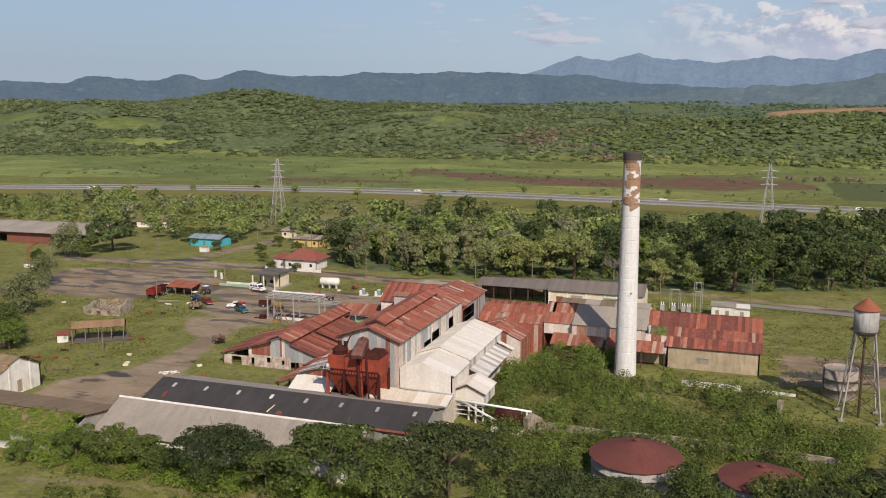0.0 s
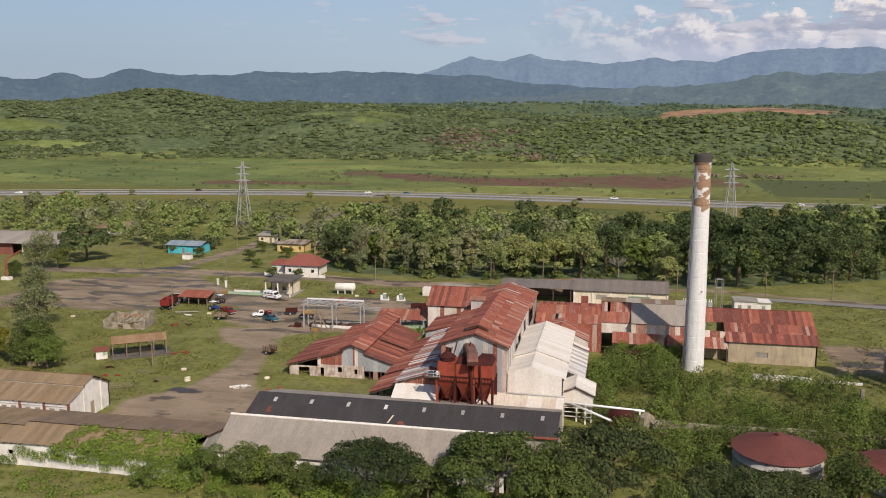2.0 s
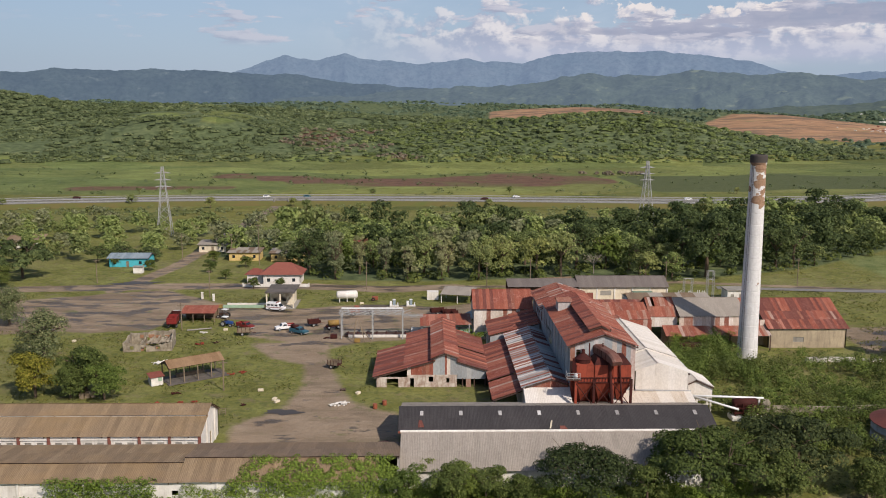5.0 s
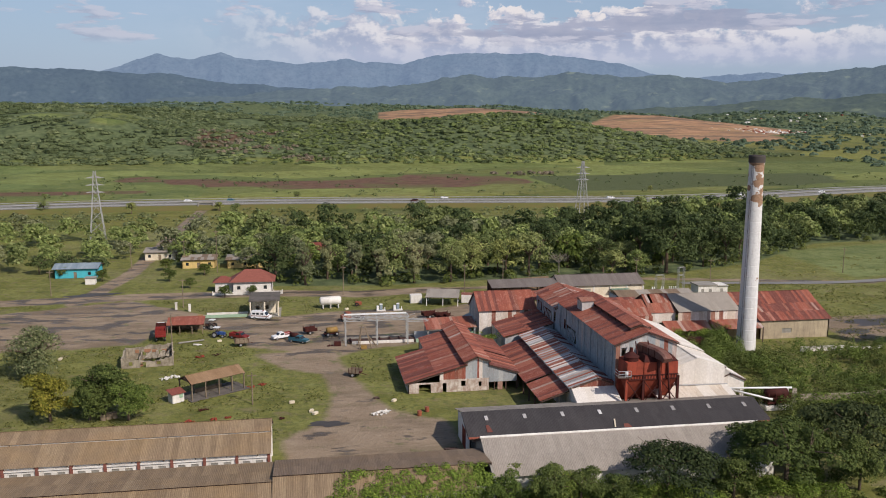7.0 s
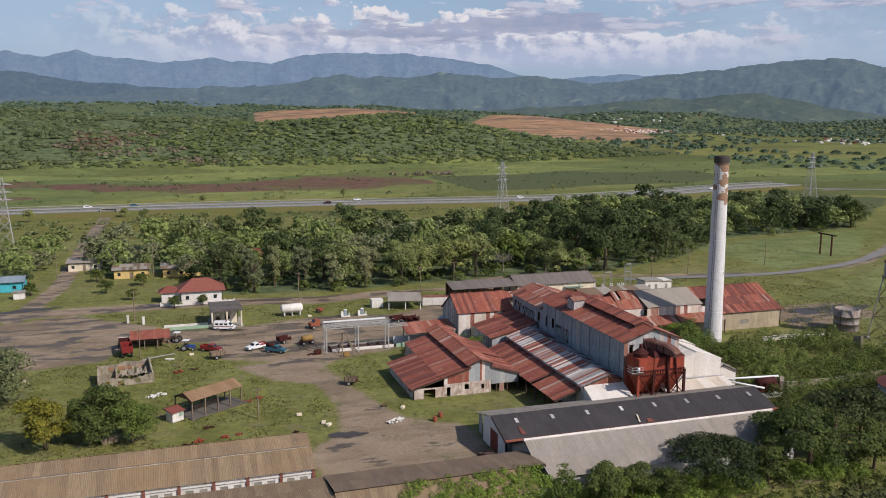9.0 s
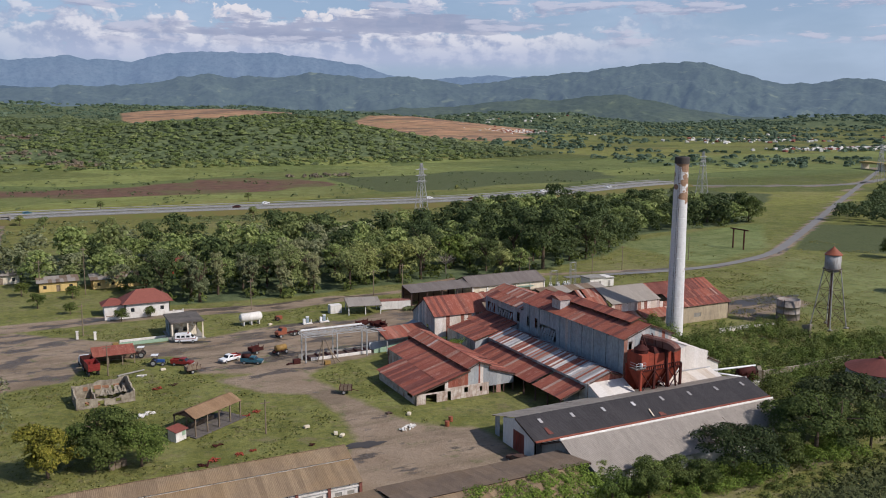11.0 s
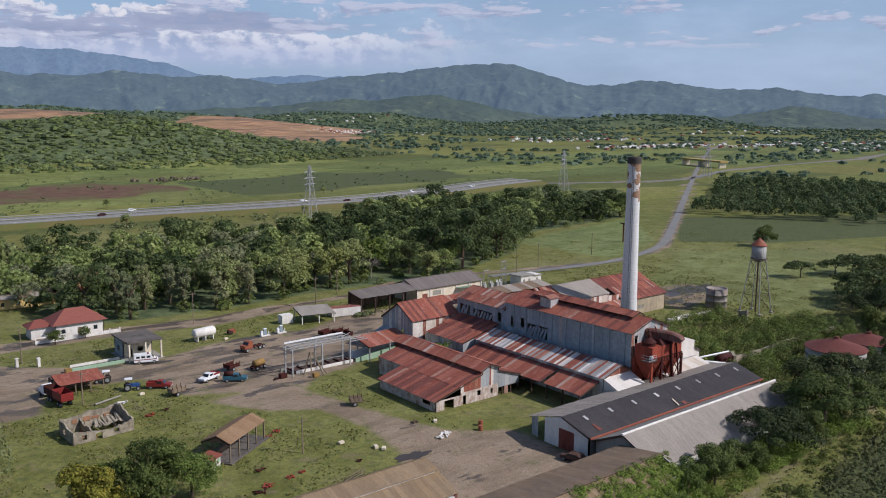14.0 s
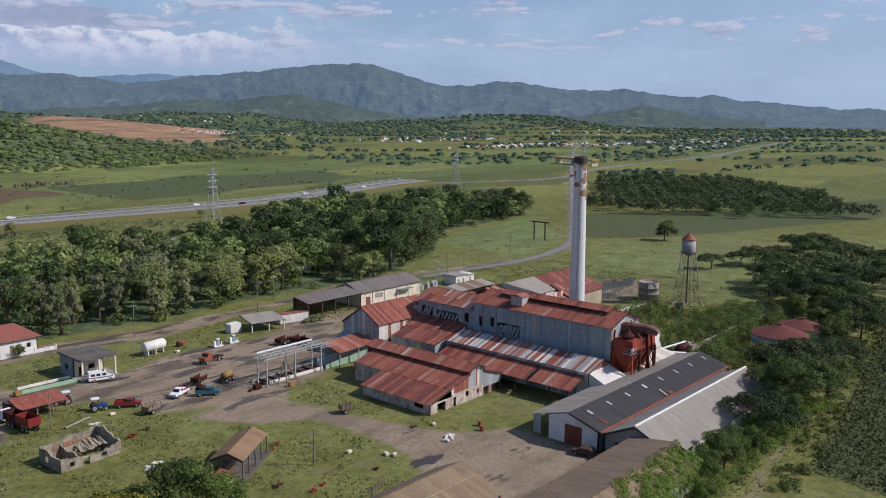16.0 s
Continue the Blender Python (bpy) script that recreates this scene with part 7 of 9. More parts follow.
def thicket():
    rng = np.random.RandomState(9)
    area = [(-44, 143), (-40, 171), (-38, 180), (-24, 180.5), (-23, 173), (-16, 173), (-14, 182), (2, 180), (24, 172), (27, 160), (18, 134), (4, 118), (-30, 119), (-40, 126), (-34, 134)]
    spots = scatter(area, 2.1, rng, 9000)
    lobes = []
    for x, y in spots:
        if math.hypot(x + 12.1, y - 123) < 8.6 or math.hypot(x - 5.1, y - 125) < 8.2 or math.hypot(x - 22.5, y - 164.4) < 4.5 or math.hypot(x - 20.5, y - 176) < 4.5:
            continue
        f = noise.noise(Vector((x / 9, y / 9, 1.0)))
        low = 0.22 if (noise.noise(Vector((x / 12, y / 12, 9.0))) < -0.14) or (y > 170 and x > -14) or (x > 10 and y > 150) else 1.0
        s = rng.uniform(1.0, 2.0) * low
        if x < -24 and y > 158:
            s = rng.uniform(1.6, 2.6)
        if y < 136 or (x > -12 and y < 150):
            s = max(s, rng.uniform(1.3, 2.5))
        lobes.append((x, y, s * 0.5, s, s, s * rng.uniform(0.8, 1.5) * (1.2 + 0.9 * f)))
    for half, material, label in ((0, LEAF_MID, "tangled green thicket round the chimney and tanks"), (1, LEAF_FRESH, "bright green creepers and bushes in the thicket")):
        some = [b for b in lobes if (noise.noise(Vector((b[0] / 7, b[1] / 7, 6.0))) + 0.25 * (b[1] > 150) > 0.08) == bool(half)]
        v = lobe_leaves(rng, some, int(105000 * len(some) / len(lobes)), 0.3, -0.05)
        tagged(new("thicket", quad_mesh("thicket", v, material)), label, "thicket", kind="stuff")
    # creepers on the ivy-grown store and brush beside the pale warehouse
    lobes = []
    for x in np.arange(-128, -97, 0.8):
        k = noise.noise(Vector((x / 5, 0, 2)))
        lobes.append((x, 103.0, 1.4 + k, 0.8, 0.45, 1.5 + 0.8 * k))
        if x > -122:
            lobes.append((x, 103.1, 3.2, 0.8, 0.6, 0.8))
        if x > -113 + 4 * k:
            lobes.append((x, 104.0 + rng.uniform(0, 1.2), 4.2, 0.9, 1.2, 0.35))
    for x in np.arange(-196, -128, 1.1):
        k = noise.noise(Vector((x / 5, 4, 2)))
        lobes.append((x, 102.6, 0.6, 1.0, 0.7, 1.3 + 1.6 * max(k, 0)))
    for _ in range(150):
        x = rng.uniform(-104, -46)
        lobes.append((x, rng.uniform(99.5, 107.5), 0.5, 1.4, 1.4, rng.uniform(0.8, 2.4)))
    for _ in range(40):
        lobes.append((rng.uniform(-135, -98), rng.uniform(94, 102), 0.1, 0.9, 0.9, rng.uniform(0.3, 0.9)))
    for x in np.arange(-147, -132, 0.8):
        for z in (0.7, 1.8, 2.9, 3.9):
            lobes.append((x, 102.6 + rng.uniform(-0.8, 0.3), z, 0.9, 0.8, 0.9))
    for x in np.arange(-121.5, -98.5, 0.6):
        k = noise.noise(Vector((x / 3, 1, 4)))
        for z in (0.6, 1.6, 2.6, 3.5):
            if z > 1.4 - 4 * k:
                lobes.append((x, 103.05, z, 0.75, 0.4, 0.8))
    for x in np.arange(-29, 18, 0.7):
        k = noise.noise(Vector((x / 4, 7, 2)))
        if k > -0.3:
            lobes.append((x, 136.9, 0.5, 0.8, 0.5, 0.9 + 0.6 * k))
        if k > 0.12:
            lobes.append((x, 137.2, 2.3, 0.8, 0.8, 0.5))
    # creepers climbing the east wing's lean-to and rooted in the valley of the old shed's roofs
    for _ in range(60):
        x = rng.uniform(-36, -21.5)
        k = noise.noise(Vector((x / 4, 3, 8)))
        lobes.append((x, rng.uniform(179.5, 184.0), rng.uniform(0.8, 3.6 + 0.8 * k), 1.2, 1.1, 0.9))
    for _ in range(26):
        lobes.append((rng.uniform(-84, -74.5), rng.uniform(180.5, 185.5), rng.uniform(3.4, 4.5), 1.0, 0.8, 0.5))
    for x in np.arange(-120, -98, 0.6):
        for _ in range(4):
            yy = rng.uniform(103.0, 107.6)
            lobes.append((x, yy, 3.95 + (yy - 103) * 0.37, 0.8, 1.0, 0.45))
    v = lobe_leaves(rng, lobes, 92000, 0.22, -0.05)
    tagged(new("creeper", quad_mesh("creeper", v, LEAF_IVY)), "bright green creepers over wall and brush", "creeper", kind="stuff")
    # low scrub on the rough ground south of the warehouse
    x, y = rng.uniform(-95, 60, 1500), rng.uniform(88, 116, 1500)
    keep = (fbm(x, y, 9, 4) > -0.2) & (y > 91 + (x + 86) * 0.16) & (y < 101 + (x + 86) * 0.14) & (along(x, y, SOUTH_TRACK, 1.2) < 0.3)
    lobes = [(a, b, 0.1, r, r, r * 0.8) for a, b, r in zip(x[keep], y[keep], rng.uniform(0.4, 1.3, int(keep.sum())))]
    tagged(new("scrub", quad_mesh("scrub", lobe_leaves(rng, lobes, 14000, 0.3, -0.05), LEAF_MID)), "low green scrub on the rough ground", "scrub", kind="stuff")
    # cane and long grass
    n = 44000
    x, y = rng.uniform(-110, 60, n), rng.uniform(62, 128, n)
    keep = (inside(x, y, CANE[1], 2.0) > 0.4)
    x, y = x[keep], y[keep]
    c = np.stack([x, y, rng.uniform(0.2, 1.2, len(x))], -1)
    v = leaf_quads(rng, c, np.stack([rng.normal(0, 1, len(x)), rng.normal(0, 1, len(x)), np.full(len(x), 0.8)], -1), 0.55)
    tagged(new("cane_field", quad_mesh("cane_field", v, LEAF_CANE)), "tall green cane in the field", "cane field", kind="stuff")
    n = 120000
    x, y = rng.uniform(-215, 60, n), rng.uniform(92, 250, n)
    bare = np.maximum.reduce([inside(x, y, YARD, 3), inside(x, y, APRON, 3), along(x, y, NORTH_ROAD, 4.5)])
    built = inside(x, y, [(-105, 120), (-105, 187), (-70, 206), (8, 207), (8, 183), (-38, 180), (-38, 108), (-98, 108)], 1) + inside(x, y, [(-198, 102), (-198, 132), (-129, 132), (-129, 113), (-97, 113), (-97, 103)], 1)
    keep = (bare < 0.25) & (built < 0.5) & (fbm(x, y, 11, 2) > -0.12)
    x, y = x[keep], y[keep]
    c = np.stack([x, y, rng.uniform(0.02, 0.16, len(x))], -1)
    v = leaf_quads(rng, c, np.stack([rng.normal(0, 0.7, len(x)), rng.normal(0, 0.7, len(x)), np.full(len(x), 1.0)], -1), 0.34)
    tagged(new("grass_tufts", quad_mesh("grass_tufts", v, LEAF_GRASS)), "rough tufts of grass round the yard", "grass", kind="stuff")


def rank_weeds():
    """Waist-high weeds about the western meadow, the yard's trees and the eastern pasture."""
    rng = np.random.RandomState(15)
    x, y = rng.uniform(-225, -128, 1800), rng.uniform(132, 200, 1800)
    bare = np.maximum.reduce([inside(x, y, YARD, 3), inside(x, y, APRON, 3), along(x, y, WEST_TRACK, 4)])
    keep = (bare < 0.1) & (fbm(x, y, 17, 6) > np.where(x < -150, -0.05, 0.22)) & (np.hypot((x + 158.5) / 8, (y - 186) / 6) > 1) & (np.hypot((x + 142) / 9, (y - 163) / 7) > 1)
    x, y = x[keep], y[keep]
    r = rng.uniform(0.25, 0.65, len(x))
    ex, ey = rng.uniform(8, 150, 5200), rng.uniform(142, 300, 5200)
    keep = (fbm(ex, ey, 14, 3) > 0.2) & (along(ex, ey, NORTH_ROAD, 5) < 0.1) & (along(ex, ey, EAST_ROAD, 6) < 0.1) & (ey < 300 - 0.1 * ex) & (np.hypot((ex - 24) / 22, (ey - 193) / 11) > 1)
    x, y = np.concatenate([x, ex[keep]]), np.concatenate([y, ey[keep]])
    r = np.concatenate([r, rng.uniform(0.25, 0.9, int(keep.sum()))])
    v = clump_field(rng, x, y, r, r * rng.uniform(0.5, 1.0, len(x)), 10, 0.42)
    tagged(new("rank_weeds", quad_mesh("rank_weeds", v, LEAF_GRASS)), "dark rank weeds growing in the rough meadow", "weeds", kind="stuff")


def palm(x, y, tall, seed):
    rng = np.random.RandomState(seed)
    root = thing("palm_tree", (x, y, 0), "slender palm standing among the trees of the wood", "palm", "palms in the wood")
    bm = bmesh.new()
    tube(bm, (x, y, -0.1), (x + 0.3, y, tall * 0.5), 0.24, 0.18, 8)
    tube(bm, (x + 0.3, y, tall * 0.5), (x + 0.4, y, tall), 0.18, 0.14, 8)
    part("trunk", bm, BARK, root)
    for k in range(15):
        a, rise = 2 * math.pi * k / 15 + rng.uniform(-0.2, 0.2), rng.uniform(-0.2, 1.1)
        out, side = Vector((math.cos(a), math.sin(a), 0)), Vector((-math.sin(a), math.cos(a), 0))
        bm = bmesh.new()
        mid = [Vector((x + 0.4, y, tall)) + out * 3.4 * u + Vector((0, 0, rise * 2.2 * u - 3.2 * u * u)) for u in (0, 0.3, 0.6, 0.85, 1.0)]
        rows = []
        for p, w in zip(mid, (0.1, 0.55, 0.65, 0.45, 0.05)):
            rows.append([bm.verts.new(p - side * w - Vector((0, 0, 0.35 * w))), bm.verts.new(p), bm.verts.new(p + side * w - Vector((0, 0, 0.35 * w)))])
        for r0, r1 in zip(rows, rows[1:]):
            for i in range(2):
                bm.faces.new((r0[i], r0[i + 1], r1[i + 1], r1[i]))
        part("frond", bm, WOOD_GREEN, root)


def bare_tree(x, y, tall, seed):
    rng = np.random.RandomState(seed)
    root = thing("bare_tree", (x, y, 0), "leafless grey tree before the wood", "tree")
    bm = limb_mesh(rng, tall, tall * 0.75, 0.2, 9)
    for k in range(70):
        a, z = rng.uniform(0, 6.28), rng.uniform(0.5, 0.8) * tall
        q = Vector((math.cos(a), math.sin(a), 0)) * tall * rng.uniform(0.1, 0.4) + Vector((0, 0, z))
        tube(bm, q, q + Vector((math.cos(a) * 1.1, math.sin(a) * 1.1, rng.uniform(0.4, 1.4))), 0.05, 0.02, 4)
    bmesh.ops.translate(bm, verts=bm.verts, vec=(x, y, 0))
    part("limb", bm, PALE_BARK, root)


PALE_BARK = plaster("pale_grey_bark", col("8d8478"), col("655d53"), 0.6, 1.2)
single_trees()
palm(-4.0, 296.0, 13.0, 1)
palm(-12.0, 304.0, 12.0, 2)
palm(3.0, 287.5, 11.0, 3)
bare_tree(-36.5, 277.0, 7.5, 4)
woods()
join_far_trees()
hill_woods()
thicket()
rank_weeds()


# ---- houses and small buildings of the yard ----
GLASS_DARK, _t, _b = surface("dark_window_glass", 0.12)
_b.inputs["Base Color"].default_value = (0.02, 0.025, 0.03, 1)
_b.inputs["Specular IOR Level"].default_value = 0.5
RUBBER = plaster("worn_tyre_rubber", col("2b2a29"), col("4a443d"), 0.5, 1.0, 0.85, 0.2, False)
CAR_RED = plaster("faded_red_paint", col("85302c"), col("632d29"), 0.5, 0.8, 0.45, 0.05, False)
CAR_TEAL = plaster("teal_blue_paint", col("3a6472"), col("34505a"), 0.5, 0.8, 0.45, 0.05, False)
CAR_ORANGE = plaster("orange_red_paint", col("96573f"), col("6f4634"), 0.5, 0.8, 0.5, 0.05, False)
CAR_YELLOW = plaster("worn_yellow_paint", col("9a7b45"), col("6b5232"), 0.6, 0.8, 0.6, 0.1, False)
CAR_BLUE = plaster("tractor_blue_paint", col("35538c"), col("2a3c60"), 0.5, 0.8, 0.5, 0.05, False)
CHROME = plaster("grey_wheel_steel", col("9a9a98"), col("6a665f"), 0.5, 1.5, 0.4, 0.05, False)
GREEN_PAINT = plaster("pale_green_paint", col("9db69a"), col("7a8a72"), 0.5)
WOOD = plaster("grey_weathered_timber", col("8a7a66"), col("5e5244"), 0.7, 1.2)
BRICK_TAN = plaster("tan_brick", col("a0765a"), col("7c5a45"), 0.6)


def local(name, label, category, group=""):
    return thing(name, (0, 0, 0), label, category, group)


def place(ob, x, y, z=0.0, turn=0.0, lean=0.0):
    ob.matrix_basis = pose(x, y, z, lean, 0, turn)
    return ob


DARK_CONCRETE = plaster("blackened_concrete", col("6e6760"), col("45403b"), 0.8, 0.4)


def guard_house():
    h = thing("gatehouse", (-135, 231, 0), "cream gatehouse with a flat concrete roof on posts", "gatehouse")
    part("roof", cbox(-139.4, -131.0, 225.8, 236.9, 4.4, 4.75, 0.04), DARK_CONCRETE, h, "stained flat concrete roof")
    wall(h, (-138.9, 230.4), (-132.0, 230.4), 0, [(0, 4.4), (6.9, 4.4)], [(CREAM, 1)], 0.2, gaps=[(1.2, 2.2, 0, 2.1), (3.4, 4.8, 1.2, 2.3)], label="cream plaster wall")
    wall(h, (-132.0, 230.4), (-132.0, 236.5), 0, [(0, 4.4), (6.1, 4.4)], [(CREAM, 1)], 0.2)
    wall(h, (-132.0, 236.5), (-138.9, 236.5), 0, [(0, 4.4), (6.9, 4.4)], [(CREAM, 1)], 0.2)
    wall(h, (-138.9, 236.5), (-138.9, 230.4), 0, [(0, 4.4), (6.1, 4.4)], [(BLUE_SIDING, 1)], 0.2, gaps=[(2, 3.6, 1.2, 2.6)])
    for x in (-138.9, -135.1, -131.4):
        part("post", cbox(x - 0.18, x + 0.18, 226.0, 226.36, 0, 4.4, 0.02), CREAM, h)
    part("floor_slab", cbox(-139.6, -130.8, 225.6, 237, 0, 0.15), CONCRETE, h)
    w = thing("weighbridge_wall", (-147, 229, 0), "low pale green wall beside the gatehouse", "wall")
    part("wall", cbox(-151.5, -139.8, 226.9, 227.25, 0, 0.8, 0.03), GREEN_PAINT, w)
    part("wall", cbox(-151.0, -139.8, 230.4, 230.7, 0, 0.6, 0.03), WHITEWASH, w)
    part("end_block", cbox(-153.0, -151.6, 226.5, 227.8, 0, 0.9, 0.05), CAR_YELLOW, w, "yellow painted end block")
    for x, y in ((-160.2, 238.4), (-156.2, 235.8)):
        g = thing("gate_post", (x, y, 0), "square whitewashed masonry gate post", "gate post", "gate posts of the yard")
        part("shaft", cbox(x - 0.3, x + 0.3, y - 0.3, y + 0.3, 0, 1.9, 0.04), WHITEWASH, g)
        part("cap", cbox(x - 0.38, x + 0.38, y - 0.38, y + 0.38, 1.9, 2.1, 0.04), WHITEWASH, g)


TAN_SHEET = sheeting("tan_stained_sheet", [(0.0, col("8b6f52")), (0.5, col("927659")), (1.0, col("9a7e61"))], col("6d5540"), 0.5, streak=col("a28560"))


def low_rusty_shed():
    h = thing("vehicle_shelter", (-154, 213, 0), "low open shelter with a red rusted roof", "shelter")
    roof(h, (-158.8, 210.2, 2.5), (9.2, 0, 0), (0, 5.2, 0.9), [(RUST, 1)], 0.9, 2.6, 0.01, label="red rusted sheet roof")
    for x in (-158.5, -155.5, -152.5, -149.9):
        part("post", cbox(x - 0.1, x + 0.1, 210.4, 210.6, 0, 2.5), WOOD, h)
        part("post", cbox(x - 0.1, x + 0.1, 215.0, 215.2, 0, 3.3), WOOD, h)
    wall(h, (-149.8, 215.3), (-158.6, 215.3), 0, [(0, 3.2), (8.8, 3.2)], [(BROWN_GREY, 1)], sheet=1.0)
    part("tank", cbox(-158.6, -155.5, 216.0, 219.0, 0, 2.2, 0.1), STEEL, h)


def open_shed():
    h = local("open_shed", "open-sided shed with a brown corrugated roof on posts", "shed")
    roof(h, (-0.2, -0.2, 3.5), (11.8, 0, 0), (0, 2.6, 1.15), [(TAN_SHEET, 1)], 0.9, 2.6, label="brown corrugated roof")
    roof(h, (11.6, 5.4, 3.4), (-11.8, 0, 0), (0, -3.0, 1.25), [(TAN_SHEET, 1)], 0.9, 2.6)
    for x in (0, 2.9, 5.8, 8.7, 11.4):
        for y in (0, 5.2):
            part("post", cbox(x - 0.1, x + 0.1, y - 0.1, y + 0.1, 0, 3.45), WOOD, h)
    for x in (0.0, 11.4):
        bm = bmesh.new()
        prism(bm, [(x, 0, 3.5), (x, 5.2, 3.5), (x, 2.5, 4.55)], (0.05, 0, 0))
        part("gable_board", bm, WOOD, h)
    part("floor_slab", cbox(-0.5, 12.4, -0.6, 5.6, 0, 0.18, 0.03), DARK_CONCRETE, h)
    part("bench", cbox(2.5, 8.5, 3.8, 4.4, 0.18, 0.95, 0.03), WOOD, h)
    place(h, -146.2, 158.1, 0, 33.8)
    k = local("kiosk", "small white and green kiosk with a red roof", "kiosk")
    part("wall", cbox(-1.2, 1.2, -1.0, 1.0, 0, 1.9, 0.03), WHITEWASH, k)
    part("shutter", cbox(0.2, 1.0, -1.05, -0.99, 0.9, 1.7), GREEN_PAINT, k)
    bm = bmesh.new()
    prism(bm, [(-1.5, -1.3, 1.85), (1.5, -1.3, 1.85), (1.5, 1.3, 2.3), (-1.5, 1.3, 2.3)], (0, 0, 0.08))
    part("roof", bm, RED_TILE, k, "red roof")
    place(k, -149.3, 158.6, 0, 33.8)


def ruin():
    h = thing("roofless_ruin", (-158.5, 186, 0), "roofless ruined house of stained masonry with fallen slabs", "ruin")
    mats = [(RUIN_STONE, 1)]
    rng = random.Random(12)

    def ragged(length, *tops):
        """A broken wall top through the given heights."""
        n = max(6, int(length / 0.55))
        us = [length * k / (len(tops) - 1) for k in range(len(tops))]
        return [(length * k / n, float(np.interp(length * k / n, us, tops)) + rng.uniform(-0.22, 0.16)) for k in range(n + 1)]

    wall(h, (-164.2, 182.2), (-153.2, 183.4), 0, ragged(11.06, 2.3, 2.1, 1.5, 1.3, 1.7, 2.2), mats, 0.3, gaps=[(1.6, 2.4, 0.5, 1.4), (4.0, 5.2, 0, 1.2), (7.4, 8.3, 0.5, 1.2)])
    wall(h, (-153.2, 183.4), (-154.2, 190.2), 0, ragged(6.9, 2.3, 2.9, 3.9, 3.6), mats, 0.3)
    wall(h, (-154.2, 190.2), (-164.6, 189.2), 0, ragged(10.4, 3.6, 3.1, 3.3, 2.6, 2.9), mats, 0.3, gaps=[(2.4, 3.1, 0.9, 1.9), (6, 6.9, 0.8, 1.8)])
    wall(h, (-164.6, 189.2), (-164.2, 182.2), 0, ragged(7.0, 2.8, 2.9, 2.2, 2.4), mats, 0.3, gaps=[(2, 3, 0.8, 1.8)])
    wall(h, (-160.4, 182.9), (-160.8, 189.4), 0, ragged(6.5, 1.2, 2.0, 1.5, 2.4), mats, 0.25)
    for k in range(14):
        a, b = -159.6 + 0.42 * k, 185.2 + 0.06 * k + rng.uniform(-0.4, 0.4)
        bm = bmesh.new()
        box(bm, 0, rng.uniform(0.3, 0.7), 0, rng.uniform(2.0, 3.4), 0, 0.1, pose(a, b, 1.15 + rng.uniform(0, 0.35), rng.uniform(6, 20), rng.uniform(-10, 10), rng.uniform(-18, 12)))
        part("fallen_slab", bm, RUIN_STONE, h, "broken roof slab")
    for k in range(12):
        bm = bmesh.new()
        w = rng.uniform(0.2, 0.5)
        box(bm, -w, w, -w * 0.7, w * 0.7, 0, w * 0.8, pose(rng.uniform(-163.6, -154.6), rng.uniform(183.6, 188.4), 0.05, rng.uniform(-20, 20), rng.uniform(-20, 20), rng.uniform(0, 90)))
        part("rubble_lump", bm, rng.choice((RUIN_STONE, BRICK_TAN)), h)
    for x, y in ((-156.6, 189.85), (-158.8, 189.65), (-162.4, 189.3), (-160.4, 189.5)):
        part("brick_patch", cbox(x, x + rng.uniform(0.7, 1.4), y - 0.28, y + 0.06, 1.6, 1.9 + rng.uniform(0.2, 0.5)), BRICK_TAN, h, "patch of bare brick")


def hip_roof(parent, x0, x1, y0, y1, z0, z1, inset, mats):
    bm = bmesh.new()
    a = [bm.verts.new(p) for p in ((x0, y0, z0), (x1, y0, z0), (x1, y1, z0), (x0, y1, z0))]
    ym = (y0 + y1) / 2
    r = [bm.verts.new((x0 + inset, ym, z1)), bm.verts.new((x1 - inset, ym, z1))]
    bm.faces.new((a[0], a[1], r[1], r[0]))
    bm.faces.new((a[2], a[3], r[0], r[1]))
    bm.faces.new((a[1], a[2], r[1]))
    bm.faces.new((a[3], a[0], r[0]))
    bm.faces.new(a[::-1])
    return part("roof", bm, mats, parent, "red hipped roof")


def house(name, label, x0, x1, y0, y1, zw, wmat, group=""):
    h = thing(name, ((x0 + x1) / 2, (y0 + y1) / 2, 0), label, "house", group)
    n = max(2, int((x1 - x0) / 3.5))
    gaps = []
    for i in range(n):
        u = (i + 0.35) * (x1 - x0) / n
        gaps.append((u, u + 1.0, 0.0 if i == n // 2 else 1.0, 2.1))
    wall(h, (x0, y0), (x1, y0), 0, [(0, zw), (x1 - x0, zw)], [(wmat, 1)], 0.2, gaps=gaps)
    for g in gaps:
        part("door" if g[2] < 0.5 else "window", cbox(x0 + g[0], x0 + g[1], y0 + 0.08, y0 + 0.14, g[2], g[3]), GLASS_DARK if g[2] > 0.5 else WOOD, h)
    wall(h, (x1, y0), (x1, y1), 0, [(0, zw), (y1 - y0, zw)], [(wmat, 1)], 0.2)
    wall(h, (x1, y1), (x0, y1), 0, [(0, zw), (x1 - x0, zw)], [(wmat, 1)], 0.2)
    wall(h, (x0, y1), (x0, y0), 0, [(0, zw), (y1 - y0, zw)], [(wmat, 1)], 0.2, gaps=[(1.5, 2.7, 1.0, 2.1)])
    return h


